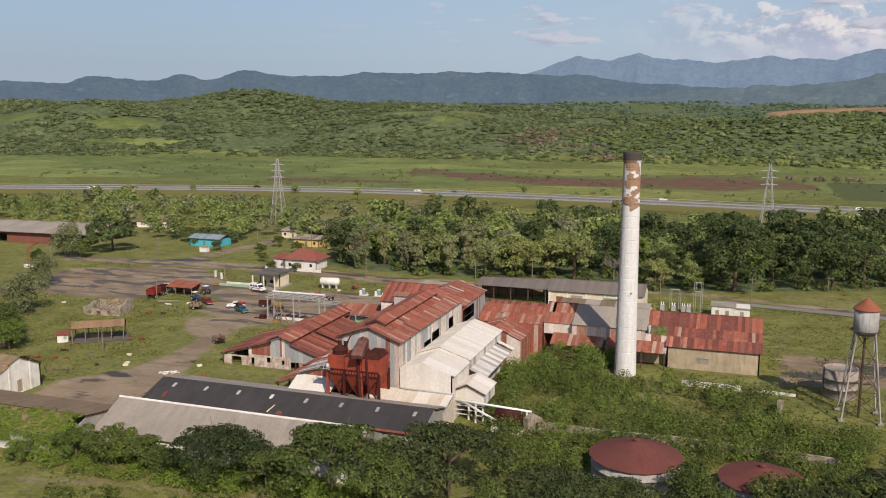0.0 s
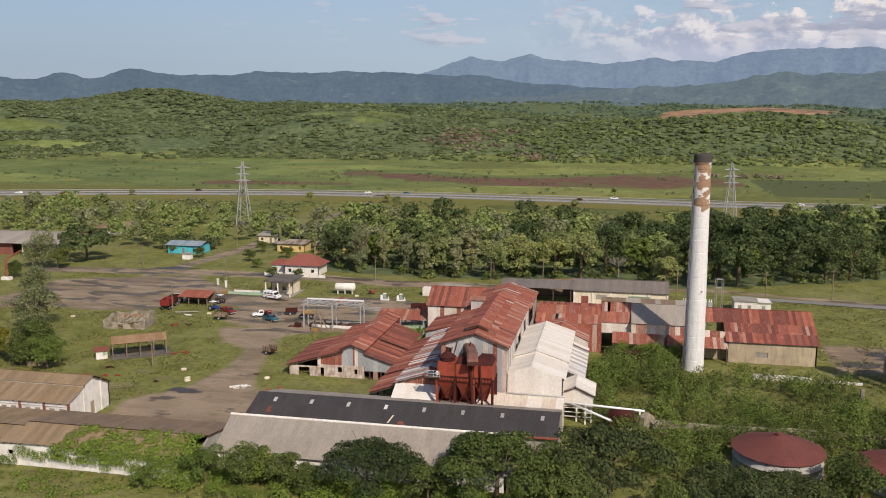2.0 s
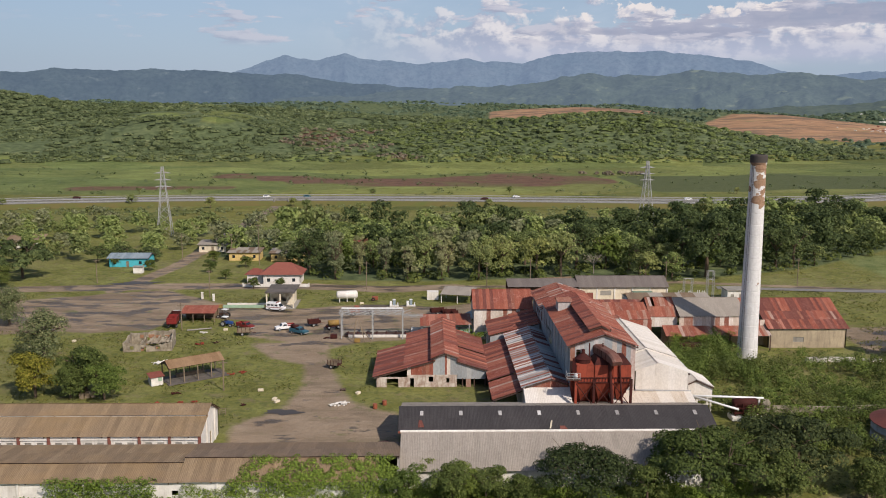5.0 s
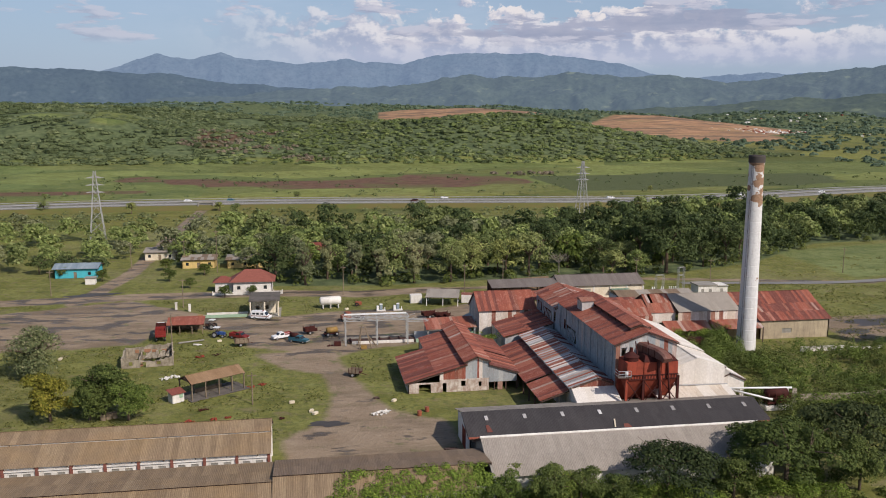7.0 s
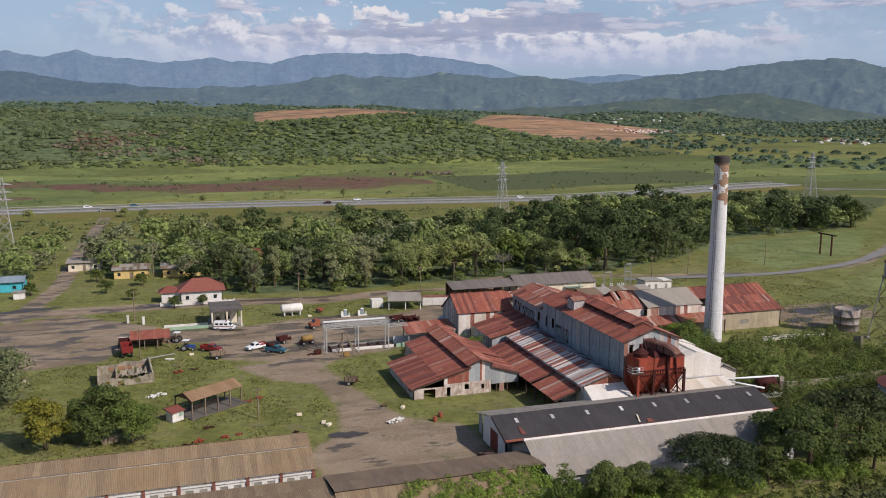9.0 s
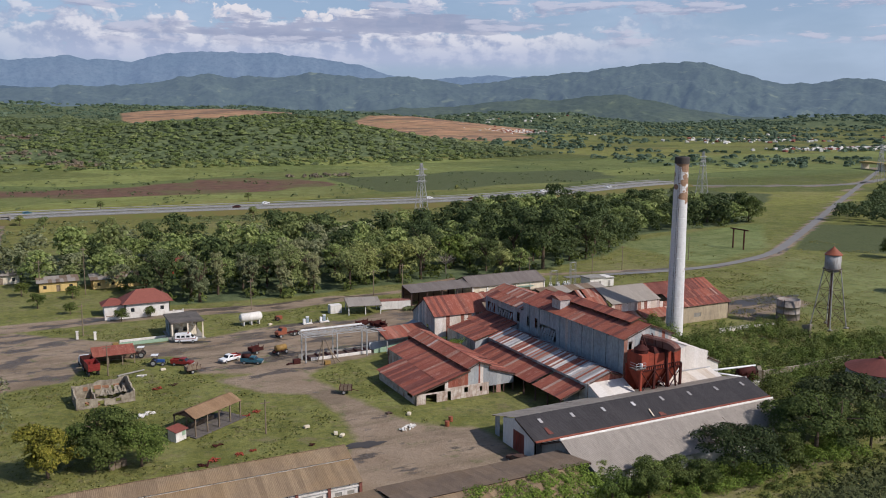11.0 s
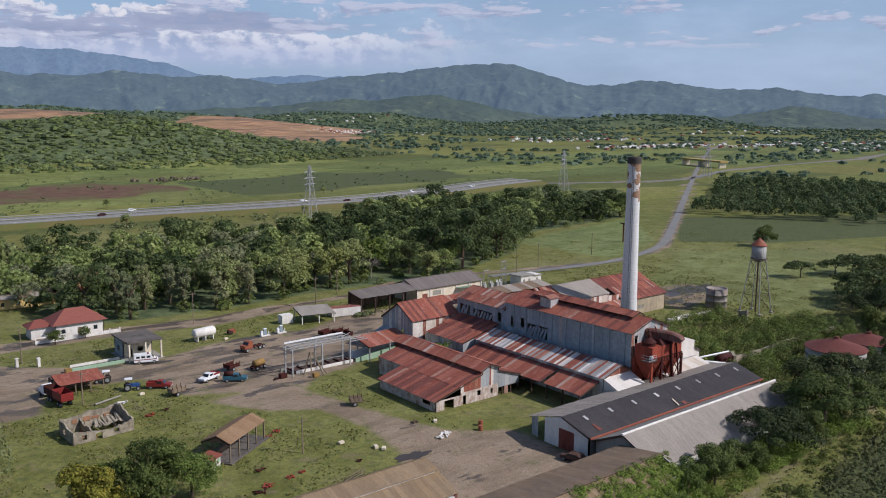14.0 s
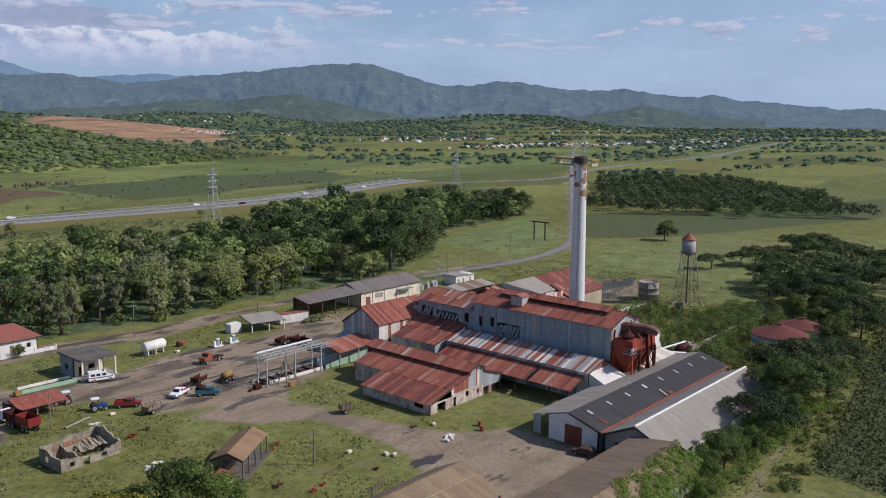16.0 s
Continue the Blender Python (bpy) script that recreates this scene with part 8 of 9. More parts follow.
def houses():
    h = house("red_roofed_house", "white house with a red hipped roof and garden wall", -146.2, -134.2, 259.0, 267.5, 3.4, WHITEWASH)
    hip_roof(h, -147.2, -133.2, 258.2, 268.4, 3.4, 6.6, 4.6, RED_TILE)
    part("porch", cbox(-151.6, -146.3, 261, 266, 0, 3.0, 0.03), WHITEWASH, h)
    hip_roof(h, -152.4, -146.0, 260.4, 266.8, 3.0, 4.6, 2.5, RED_TILE)
    part("garden_wall", cbox(-152, -131, 255.9, 256.1, 0, 0.9), WHITEWASH, h, "low white garden wall")
    for k in range(9):
        part("wall_post", cbox(-152 + k * 2.6, -151.7 + k * 2.6, 255.8, 256.2, 0, 1.25), WHITEWASH, h)
    h = house("blue_house", "turquoise house with a blue-grey sheet roof", -206.5, -193.0, 290.5, 299.0, 3.2, TURQ)
    roof(h, (-207.2, 289.9, 3.2), (14.8, 0, 0), (0, 4.9, 1.2), [(BLUE_ROOF, 1)], 1.2, 2.6, label="blue-grey sheet roof")
    roof(h, (-192.4, 299.6, 3.2), (-14.8, 0, 0), (0, -4.9, 1.2), [(BLUE_ROOF, 1)], 1.2, 2.6)
    k = thing("pump_house", (-192.5, 279.6, 0), "small white block hut on the grass", "hut")
    part("wall", cbox(-194, -191, 278.6, 280.8, 0, 2.1, 0.03), WHITEWASH, k)
    part("roof", cbox(-194.3, -190.7, 278.3, 281.1, 2.1, 2.3, 0.02), CONCRETE, k)
    for x0, x1, y in ((-167, -155.6, 303), (-151.3, -134.4, 301.5)):
        h = house("ochre_house", "long low ochre building with a grey roof", x0, x1, y, y + 7, 3.0, YELLOW_WALL, "ochre buildings behind the garden")
        roof(h, (x0 - 0.6, y - 0.6, 3.05), (x1 - x0 + 1.2, 0, 0), (0, 8.2, 0.7), [(GREY_SHEET, 1), (BROWN_GREY, 1)], 1.4, 2.8)
    h = house("cottage", "far cottage with a red roof among trees", -124, -115, 318, 325, 3.4, RED_OXIDE)
    hip_roof(h, -124.6, -114.4, 317.4, 325.6, 3.4, 5.6, 3, RED_TILE)
    h = house("pale_cottage", "pale cottage half hidden by trees", -183, -172, 322, 329, 3.0, CREAM)
    roof(h, (-183.6, 321.4, 3.0), (12.2, 0, 0), (0, 8.2, 0.8), [(GREY_SHEET, 1)], 1.4, 2.8)
    # the large shed at the western edge
    w = thing("western_shed", (-285, 290, 0), "large pale-roofed shed with red brick walls", "warehouse")
    u = Vector((0.999, 0.05, 0))
    roof(w, (-330, 270, 4.6), u * 88, (-0.8, 15, 2.6), [(PALE_SHEET, 1), (GREY_SHEET, 1)], 2.4, 4.0, label="pale sheet roof")
    roof(w, (-242, 304, 4.6), u * -88, (0.8, -15, 2.6), [(PALE_SHEET, 1)], 3.0, 5.0)
    wall(w, (-329, 271.5), (-262, 275), 0, [(0, 4.4), (67, 4.4)], [(RUST_BRICK, 1)], 0.3, gaps=[(38, 46, 0, 3.6)], label="red brick wall")
    for x in (-258, -250, -243):
        part("post", cbox(x, x + 0.3, 275, 275.3, 0, 4.6), WHITEWASH, w)
    r = thing("brown_roofed_store", (-250, 335, 0), "low store under a brown roof", "store")
    roof(r, (-262, 328, 2.8), (14, 3, 0), (-2, 12, 1.4), [(BROWN_SHEET, 1)], 1.6, 3)
    wall(r, (-262, 328.4), (-248, 331.4), 0, [(0, 2.7), (14.3, 2.7)], [(WHITEWASH, 1)], 0.2)


def gantry():
    h = thing("cane_gantry", (-107, 195, 0), "pale steel cane-unloading gantry on tall posts", "gantry")
    for x in (-114.6, -107.0, -99.6):
        for y in (193.4, 196.6):
            part("post", cbox(x - 0.14, x + 0.14, y - 0.14, y + 0.14, 0, 6.3), PIPE_GREY, h)
    for y in (193.4, 195.0, 196.6):
        for z in (6.0, 6.7):
            part("girder", cbox(-115.2, -99.2, y - 0.07, y + 0.07, z, z + 0.13), PIPE_GREY, h)
    for x in np.arange(-115, -99, 1.95):
        bm = bmesh.new()
        box(bm, x, x + 0.14, 193.3, 196.7, 6.62, 6.78)
        tube(bm, (x, 193.4, 6.1), (x + 1.9, 193.4, 6.7), 0.06, n=5)
        tube(bm, (x, 196.6, 6.1), (x + 1.9, 196.6, 6.7), 0.06, n=5)
        part("truss", bm, PIPE_GREY, h)
    bm = bmesh.new()
    box(bm, -114.8, -99.6, 196.5, 196.58, 6.85, 7.2)
    part("parapet", bm, WHITE_PAINT, h, "pale sheet parapet")
    for y in (193.6, 195.0, 196.4):
        part("rail", cbox(-99.4, -94.6, y - 0.07, y + 0.07, 5.4, 5.55), PIPE_GREY, h)
    # braced hoist frame below
    bm = bmesh.new()
    for a, b in (((-111.6, 190.4, 0), (-110.8, 192.2, 5.2)), ((-108.6, 190.2, 0), (-110.2, 192.2, 5.2)), ((-111.8, 193.4, 0), (-110.8, 192.4, 5.2)), ((-107.2, 191.2, 0), (-109.8, 192.0, 3.4))):
        tube(bm, a, b, 0.14, n=6)
    part("hoist_frame", bm, WOOD, h)
    part("hoist_drum", cbox(-111.2, -109.8, 190.0, 190.9, 0, 0.9, 0.08), CAR_YELLOW, h, "yellow hoist drum")
    # conveyor bed and its low walls
    c = thing("cane_conveyor", (-104, 197, 0), "low concrete conveyor trough with rusted steel", "conveyor")
    part("wall", cbox(-115, -97, 198.2, 198.6, 0, 0.9, 0.04), CONCRETE, c)
    part("wall", cbox(-113, -98, 194.6, 194.9, 0, 0.7, 0.04), WHITEWASH, c)
    part("bed", cbox(-114, -97.5, 195.0, 198.0, 0.25, 0.5), STEEL, c)
    for i in range(7):
        x = -113.5 + i * 2.4
        part("roller", cbox(x, x + 0.3, 194.9, 198.1, 0.5, 0.8, 0.08), DARK_OXIDE, c)
    part("rust_box", cbox(-117.4, -115.8, 193.6, 194.8, 0, 1.0, 0.05), DARK_OXIDE, c)
    r = thing("conveyor_house", (-89, 195, 0), "rust-roofed conveyor shelter with pale green sides", "shelter")
    roof(r, (-95.2, 192.0, 3.7), (12.6, 0.9, 0), (0, 5.9, 1.3), [(RUST, 5), (RUST_PALE, 2)], 0.85, 2.9, 0.01, label="rusted sheet roof")
    for x in (-94.8, -89.0, -83.2):
        part("post", cbox(x - 0.12, x + 0.12, 192.3, 192.55, 0, 3.8), PIPE_GREY, r)
        part("post", cbox(x - 0.12, x + 0.12, 197.4, 197.65, 0, 4.8), PIPE_GREY, r)
    bm = bmesh.new()
    prism(bm, [(-97.5, 194.2, 0), (-83, 194.2, 0), (-83, 194.2, 2.4), (-90, 194.2, 1.9), (-97.5, 194.2, 0.9)], (0, 0.2, 0))
    part("side", bm, GREEN_PAINT, r, "pale green conveyor side")
    part("side", cbox(-97.5, -83, 197.0, 197.2, 0, 2.0), WHITE_PAINT, r)


# ---- vehicles ----
def wheel(parent, x, y, r, w=0.24):
    bm = bmesh.new()
    prof = [(r * 0.6, -w / 2), (r * 0.95, -w / 2), (r, -w / 4), (r, w / 4), (r * 0.95, w / 2), (r * 0.6, w / 2)]
    lathe(bm, prof, 0, 0, 16, True)
    bmesh.ops.transform(bm, matrix=pose(x, y, r, 90, 0, 0), verts=bm.verts)
    t = part("wheel", bm, RUBBER, parent)
    bm = bmesh.new()
    lathe(bm, [(0.05, -w / 2 - 0.02), (r * 0.58, -w / 2 - 0.02), (r * 0.58, w / 2 + 0.02), (0.05, w / 2 + 0.02)], 0, 0, 12, True)
    bmesh.ops.transform(bm, matrix=pose(x, y, r, 90, 0, 0), verts=bm.verts)
    o = new("rim", mesh_of(bm, "rim", CHROME))
    o.parent = t


def profile(parent, name, pts, w, material, label="", bevel=0.05):
    """A side outline (x, z), w wide, with softened edges."""
    bm = bmesh.new()
    prism(bm, [(x, -w / 2, z) for x, z in pts], (0, w, 0))
    bmesh.ops.bevel(bm, geom=bm.edges[:], offset=bevel, segments=2, affect="EDGES")
    return part(name, bm, material, parent, label)


def pickup(name, label, cab, bed, load=None):
    v = local(name, label, "vehicle")
    profile(v, "body", [(-2.5, 0.45), (2.45, 0.45), (2.5, 0.95), (1.3, 1.1), (-2.5, 1.05)], 1.75, cab)
    profile(v, "cab", [(-0.5, 1.02), (1.25, 1.06), (0.75, 1.7), (-0.4, 1.72)], 1.6, cab)
    profile(v, "windscreen", [(0.82, 1.12), (1.26, 1.12), (0.84, 1.62), (0.6, 1.62)], 1.45, GLASS_DARK, bevel=0.01)
    profile(v, "side_window", [(-0.35, 1.15), (0.7, 1.15), (0.5, 1.6), (-0.3, 1.6)], 1.63, GLASS_DARK, bevel=0.01)
    for y in (-0.86, 0.8):
        part("bed_side", cbox(-2.5, -0.55, y, y + 0.06, 0.9, 1.4, 0.015), bed, v)
    part("tailgate", cbox(-2.55, -2.48, -0.86, 0.86, 0.9, 1.4, 0.015), bed, v)
    part("bumper", cbox(2.45, 2.6, -0.85, 0.85, 0.4, 0.62, 0.03), CHROME, v)
    for x, y in ((1.6, -0.8), (1.6, 0.8), (-1.6, -0.8), (-1.6, 0.8)):
        wheel(v, x, y, 0.36)
    if load:
        bm = bmesh.new()
        tube(bm, (-2.3, 0, 1.65), (-0.4, 0, 1.65), 0.6, 0.6, 14)
        part("load", bm, load, v, "", True)
    return v


def ambulance():
    v = local("ambulance", "white ambulance van with a red stripe", "ambulance")
    profile(v, "body", [(-2.7, 0.4), (2.6, 0.4), (2.65, 1.0), (1.75, 1.2), (1.15, 2.0), (0.8, 2.25), (-2.7, 2.25)], 1.95, WHITE_PAINT)
    profile(v, "windscreen", [(1.25, 1.3), (1.74, 1.3), (1.2, 1.95), (1.0, 1.95)], 1.8, GLASS_DARK, bevel=0.01)
    for x in (-2.2, -1.1, 0.1):
        profile(v, "side_window", [(x, 1.4), (x + 0.8, 1.4), (x + 0.8, 1.9), (x, 1.9)], 1.98, GLASS_DARK, bevel=0.01)
    profile(v, "stripe", [(-2.6, 0.95), (2.3, 0.95), (2.3, 1.12), (-2.6, 1.12)], 1.985, CAR_RED, "red stripe", 0.005)
    part("roof_light", cbox(0.3, 0.6, -0.6, 0.6, 2.25, 2.4, 0.03), CAR_RED, v)
    part("bumper", cbox(2.6, 2.75, -0.9, 0.9, 0.38, 0.6, 0.03), CHROME, v)
    for x, y in ((1.7, -0.88), (1.7, 0.88), (-1.6, -0.88), (-1.6, 0.88)):
        wheel(v, x, y, 0.38)
    return v


def tractor(paint):
    v = local("farm_tractor", "weathered farm tractor with a pale canopy", "tractor", "tractors in the yard")
    profile(v, "bonnet", [(0.1, 0.75), (1.7, 0.75), (1.75, 1.35), (0.1, 1.45)], 0.75, paint)
    profile(v, "seat_box", [(-1.1, 0.7), (0.1, 0.7), (0.1, 1.3), (-1.1, 1.2)], 1.0, paint)
    for x in (-1.0, 0.05):
        for y in (-0.55, 0.55):
            part("canopy_post", cbox(x - 0.04, x + 0.04, y - 0.04, y + 0.04, 1.2, 2.4), STEEL, v)
    part("canopy", cbox(-1.25, 0.3, -0.75, 0.75, 2.4, 2.55, 0.05), WHITE_PAINT, v, "pale canopy")
    for y in (-0.85, 0.85):
        wheel(v, -0.7, y, 0.75, 0.4)
        wheel(v, 1.4, y * 0.8, 0.45, 0.28)
    return v


def dump_truck():
    v = local("articulated_tipper", "red tipper trailer hitched to an old lorry", "truck")
    part("floor", cbox(-4.6, 2.6, -1.2, 1.2, 1.2, 1.4, 0.03), DARK_OXIDE, v)
    for y in (-1.25, 1.17):
        part("side", cbox(-4.6, -0.6, y, y + 0.08, 1.3, 2.9, 0.02), CAR_RED, v, "red trailer side")
        part("side", cbox(-0.4, 3.6, y, y + 0.08, 1.3, 2.7, 0.02), DARK_OXIDE, v, "dark rusted body side")
    part("tailgate", cbox(-4.68, -4.6, -1.25, 1.25, 1.3, 2.9, 0.02), CAR_RED, v)
    part("headboard", cbox(-0.6, -0.5, -1.25, 1.25, 1.3, 3.0, 0.02), CAR_RED, v)
    part("headboard", cbox(3.6, 3.7, -1.25, 1.25, 1.3, 2.9, 0.02), DARK_OXIDE, v)
    for z in (1.6, 2.1, 2.6):
        part("rib", cbox(-4.74, -4.68, -1.2, 1.2, z, z + 0.08), CAR_RED, v)
    profile(v, "cab", [(4.0, 0.7), (7.0, 0.7), (7.0, 1.6), (6.0, 1.75), (5.5, 2.6), (4.0, 2.6)], 2.1, WHITE_PAINT, "pale lorry cab", 0.08)
    profile(v, "windscreen", [(5.55, 1.8), (6.0, 1.8), (5.6, 2.45), (5.35, 2.45)], 1.9, GLASS_DARK, bevel=0.01)
    for x in (-3.8, -2.6, 0.8, 2.0, 6.2):
        for y in (-1.0, 1.0):
            wheel(v, x, y, 0.5, 0.3)
    return v


def flat_lorry():
    v = local("lorry_chassis", "orange-red lorry cab on a bare chassis", "truck")
    profile(v, "cab", [(0.6, 0.8), (3.2, 0.8), (3.2, 1.6), (2.2, 1.7), (1.9, 2.5), (0.6, 2.5)], 1.9, CAR_ORANGE, "", 0.08)
    profile(v, "windscreen", [(1.9, 1.75), (2.25, 1.75), (1.95, 2.35), (1.7, 2.35)], 1.75, GLASS_DARK, bevel=0.01)
    for y in (-0.45, 0.35):
        part("chassis_rail", cbox(-3.4, 1.0, y, y + 0.12, 0.75, 0.98), DARK_OXIDE, v)
    for x in (-2.8, -1.6, 2.4):
        for y in (-0.9, 0.9):
            wheel(v, x, y, 0.5, 0.28)
    return v


def farm_trailer(name, label, mat_side, l=3.2):
    v = local(name, label, "trailer")
    part("bed", cbox(-l / 2, l / 2, -0.95, 0.95, 0.8, 0.95, 0.02), DARK_OXIDE, v)
    for y in (-0.98, 0.92):
        part("side", cbox(-l / 2, l / 2, y, y + 0.06, 0.9, 1.7, 0.01), mat_side, v)
        for x in np.linspace(-l / 2 + 0.1, l / 2 - 0.1, 4):
            part("stake", cbox(x, x + 0.08, y - 0.03, y + 0.09, 0.9, 2.0), DARK_OXIDE, v)
    part("end", cbox(-l / 2, -l / 2 + 0.06, -0.95, 0.95, 0.9, 1.7, 0.01), mat_side, v)
    bm = bmesh.new()
    tube(bm, (l / 2, 0, 0.85), (l / 2 + 1.4, 0, 0.5), 0.06, n=6)
    part("drawbar", bm, DARK_OXIDE, v)
    for y in (-0.85, 0.85):
        wheel(v, -0.3, y, 0.45, 0.25)
    return v


def tank_trailer():
    v = local("tank_trailer", "rusty yellow tank on a wheeled frame", "trailer")
    bm = bmesh.new()
    tube(bm, (-1.4, 0, 1.5), (1.3, 0, 1.5), 0.75, 0.75, 18)
    part("tank", bm, CAR_YELLOW, v, "rusty yellow tank", True)
    part("chassis", cbox(-2.2, 1.8, -0.4, 0.4, 0.6, 0.8, 0.02), DARK_OXIDE, v)
    for x, y in ((1.0, -0.8), (1.0, 0.8), (-1.4, -0.8), (-1.4, 0.8)):
        wheel(v, x, y, 0.5, 0.26)
    return v


def yard_vehicles():
    place(ambulance(), -135.9, 223.9, 0, -18)
    place(pickup("pickup_truck", "red and white pickup truck parked in the yard", WHITE_PAINT, CAR_RED), -130.0, 202.6, 0, 205)
    place(pickup("teal_pickup", "teal blue pickup carrying a dark tank", CAR_TEAL, CAR_TEAL, DARK_OXIDE), -125.8, 198.6, 0, -32)
    place(pickup("red_pickup", "dark red pickup parked beside the grass", CAR_RED, CAR_RED), -140.4, 204.2, 0, -35)
    t = place(tractor(CAR_BLUE), -145.6, 206.4, 0, -20)
    place(tractor(STEEL), -148.4, 215.0, 0, 160)
    place(dump_truck(), -159.7, 208.1, 0, 97.4)
    place(flat_lorry(), -111.6, 218.6, 0, 195)
    place(farm_trailer("rusty_trailer", "rusty cane trailer with stake sides", DARK_OXIDE), -123.0, 206.2, 0, 20)
    place(farm_trailer("loaded_trailer", "old trailer with a faded timber body", WOOD), -139.4, 197.3, 0, 10)
    place(farm_trailer("wooden_cart", "small cart with weathered timber sides", WOOD, 2.6), -113.8, 169.4, 0, -25)
    place(tank_trailer(), -117.6, 203.6, 0, 20)
    for x, y, a in ((-90.6, 218.6, 15), (-87.4, 216.8, 15), (-87.6, 214.4, 100)):
        place(farm_trailer("cane_wagon", "rusty steel cane wagon beside the mill", DARK_OXIDE, 4.2), x, y, 0, a)
    v = local("derelict_car", "dark derelict car beside the warehouse door", "car")
    profile(v, "body", [(-2.1, 0.35), (2.1, 0.35), (2.1, 0.85), (1.1, 0.95), (0.5, 1.4), (-1.3, 1.4), (-2.1, 0.9)], 1.7, STEEL)
    profile(v, "window", [(-1.3, 0.97), (0.85, 0.97), (0.45, 1.32), (-1.2, 1.32)], 1.72, GLASS_DARK, bevel=0.01)
    for wx in (-1.3, 1.3):
        for wy in (-0.8, 0.8):
            wheel(v, wx, wy, 0.32)
    place(v, -100.4, 123.6, 0, 105)
    # vehicles on the highway
    for x, k, mat in ((-400, -5, WHITE_PAINT), (-372, -9, CAR_RED), (-190, 4, WHITE_PAINT), (-166, 5, CAR_TEAL), (-60, -5, DARK_OXIDE), (-40, 9, WHITE_PAINT), (60, 5, WHITE_PAINT), (82, -9, DARK_OXIDE), (150, 5, WHITE_PAINT), (210, -5, WHITE_PAINT), (-300, 8, DARK_OXIDE)):
        y = float(np.interp(x, [p[0] for p in HIGHWAY], [p[1] for p in HIGHWAY])) + k
        v = local("highway_car", "car on the highway", "car", "cars on the highway")
        profile(v, "body", [(-2.2, 0.35), (2.2, 0.35), (2.2, 0.9), (1.2, 1.0), (0.6, 1.5), (-1.5, 1.5), (-2.2, 0.95)], 1.75, mat)
        profile(v, "window", [(-1.5, 1.02), (0.95, 1.02), (0.55, 1.42), (-1.4, 1.42)], 1.77, GLASS_DARK, bevel=0.01)
        for wx in (-1.4, 1.4):
            for wy in (-0.8, 0.8):
                wheel(v, wx, wy, 0.33)
        place(v, x, y, 2.27, 8 if k > 0 else 188)


# ---- tanks, towers, poles ----
def lattice(bm, a, b, r):
    tube(bm, a, b, r, n=5)


def water_tower():
    x, y = 22.6, 164.4
    h = thing("water_tower", (x, y, 0), "steel water tower with a rusty conical roof on four legs", "water tower")
    bm = bmesh.new()
    lathe(bm, [(0.4, 14.9), (1.5, 15.4), (2.05, 16.2), (2.05, 20.0), (1.9, 20.0)], x, y, 28, True)
    part("tank", bm, TANK_WALL, h, "pale grey riveted tank", True)
    bm = bmesh.new()
    lathe(bm, [(2.3, 19.9), (2.3, 20.05), (0.15, 22.0), (0.05, 22.3)], x, y, 28, True)
    part("roof", bm, CAR_ORANGE, h, "rusty orange conical roof")
    bm = bmesh.new()
    lathe(bm, [(2.1, 16.1), (2.5, 16.1), (2.5, 16.2), (2.1, 16.2)], x, y, 28)
    part("gallery", bm, STEEL, h)
    c = [(-1, -1), (1, -1), (1, 1), (-1, 1)]
    def at(k, z):
        s = 3.2 - (3.2 - 1.45) * z / 16.2
        return (x + c[k % 4][0] * s, y + c[k % 4][1] * s, z)
    for k in range(4):
        bm = bmesh.new()
        tube(bm, at(k, 0), at(k, 16.2), 0.16, 0.13, 8)
        part("leg", bm, TANK_WALL, h)
        for z0, z1 in ((0.5, 5.5), (5.5, 10.5), (10.5, 15.5)):
            bm = bmesh.new()
            lattice(bm, at(k, z0), at(k + 1, z1), 0.05)
            lattice(bm, at(k + 1, z0), at(k, z1), 0.05)
            lattice(bm, at(k, z1), at(k + 1, z1), 0.07)
            part("brace", bm, STEEL, h)
        part("footing", cbox(at(k, 0)[0] - 0.5, at(k, 0)[0] + 0.5, at(k, 0)[1] - 0.5, at(k, 0)[1] + 0.5, 0, 0.4, 0.04), CONCRETE, h)
    bm = bmesh.new()
    tube(bm, (x, y, 0), (x, y, 15), 0.22, n=10)
    part("riser_pipe", bm, STEEL, h)


FUEL_GREY = plaster("rust_stained_grey_steel", col("9d948a"), col("6f5848"), 0.75, 0.4)


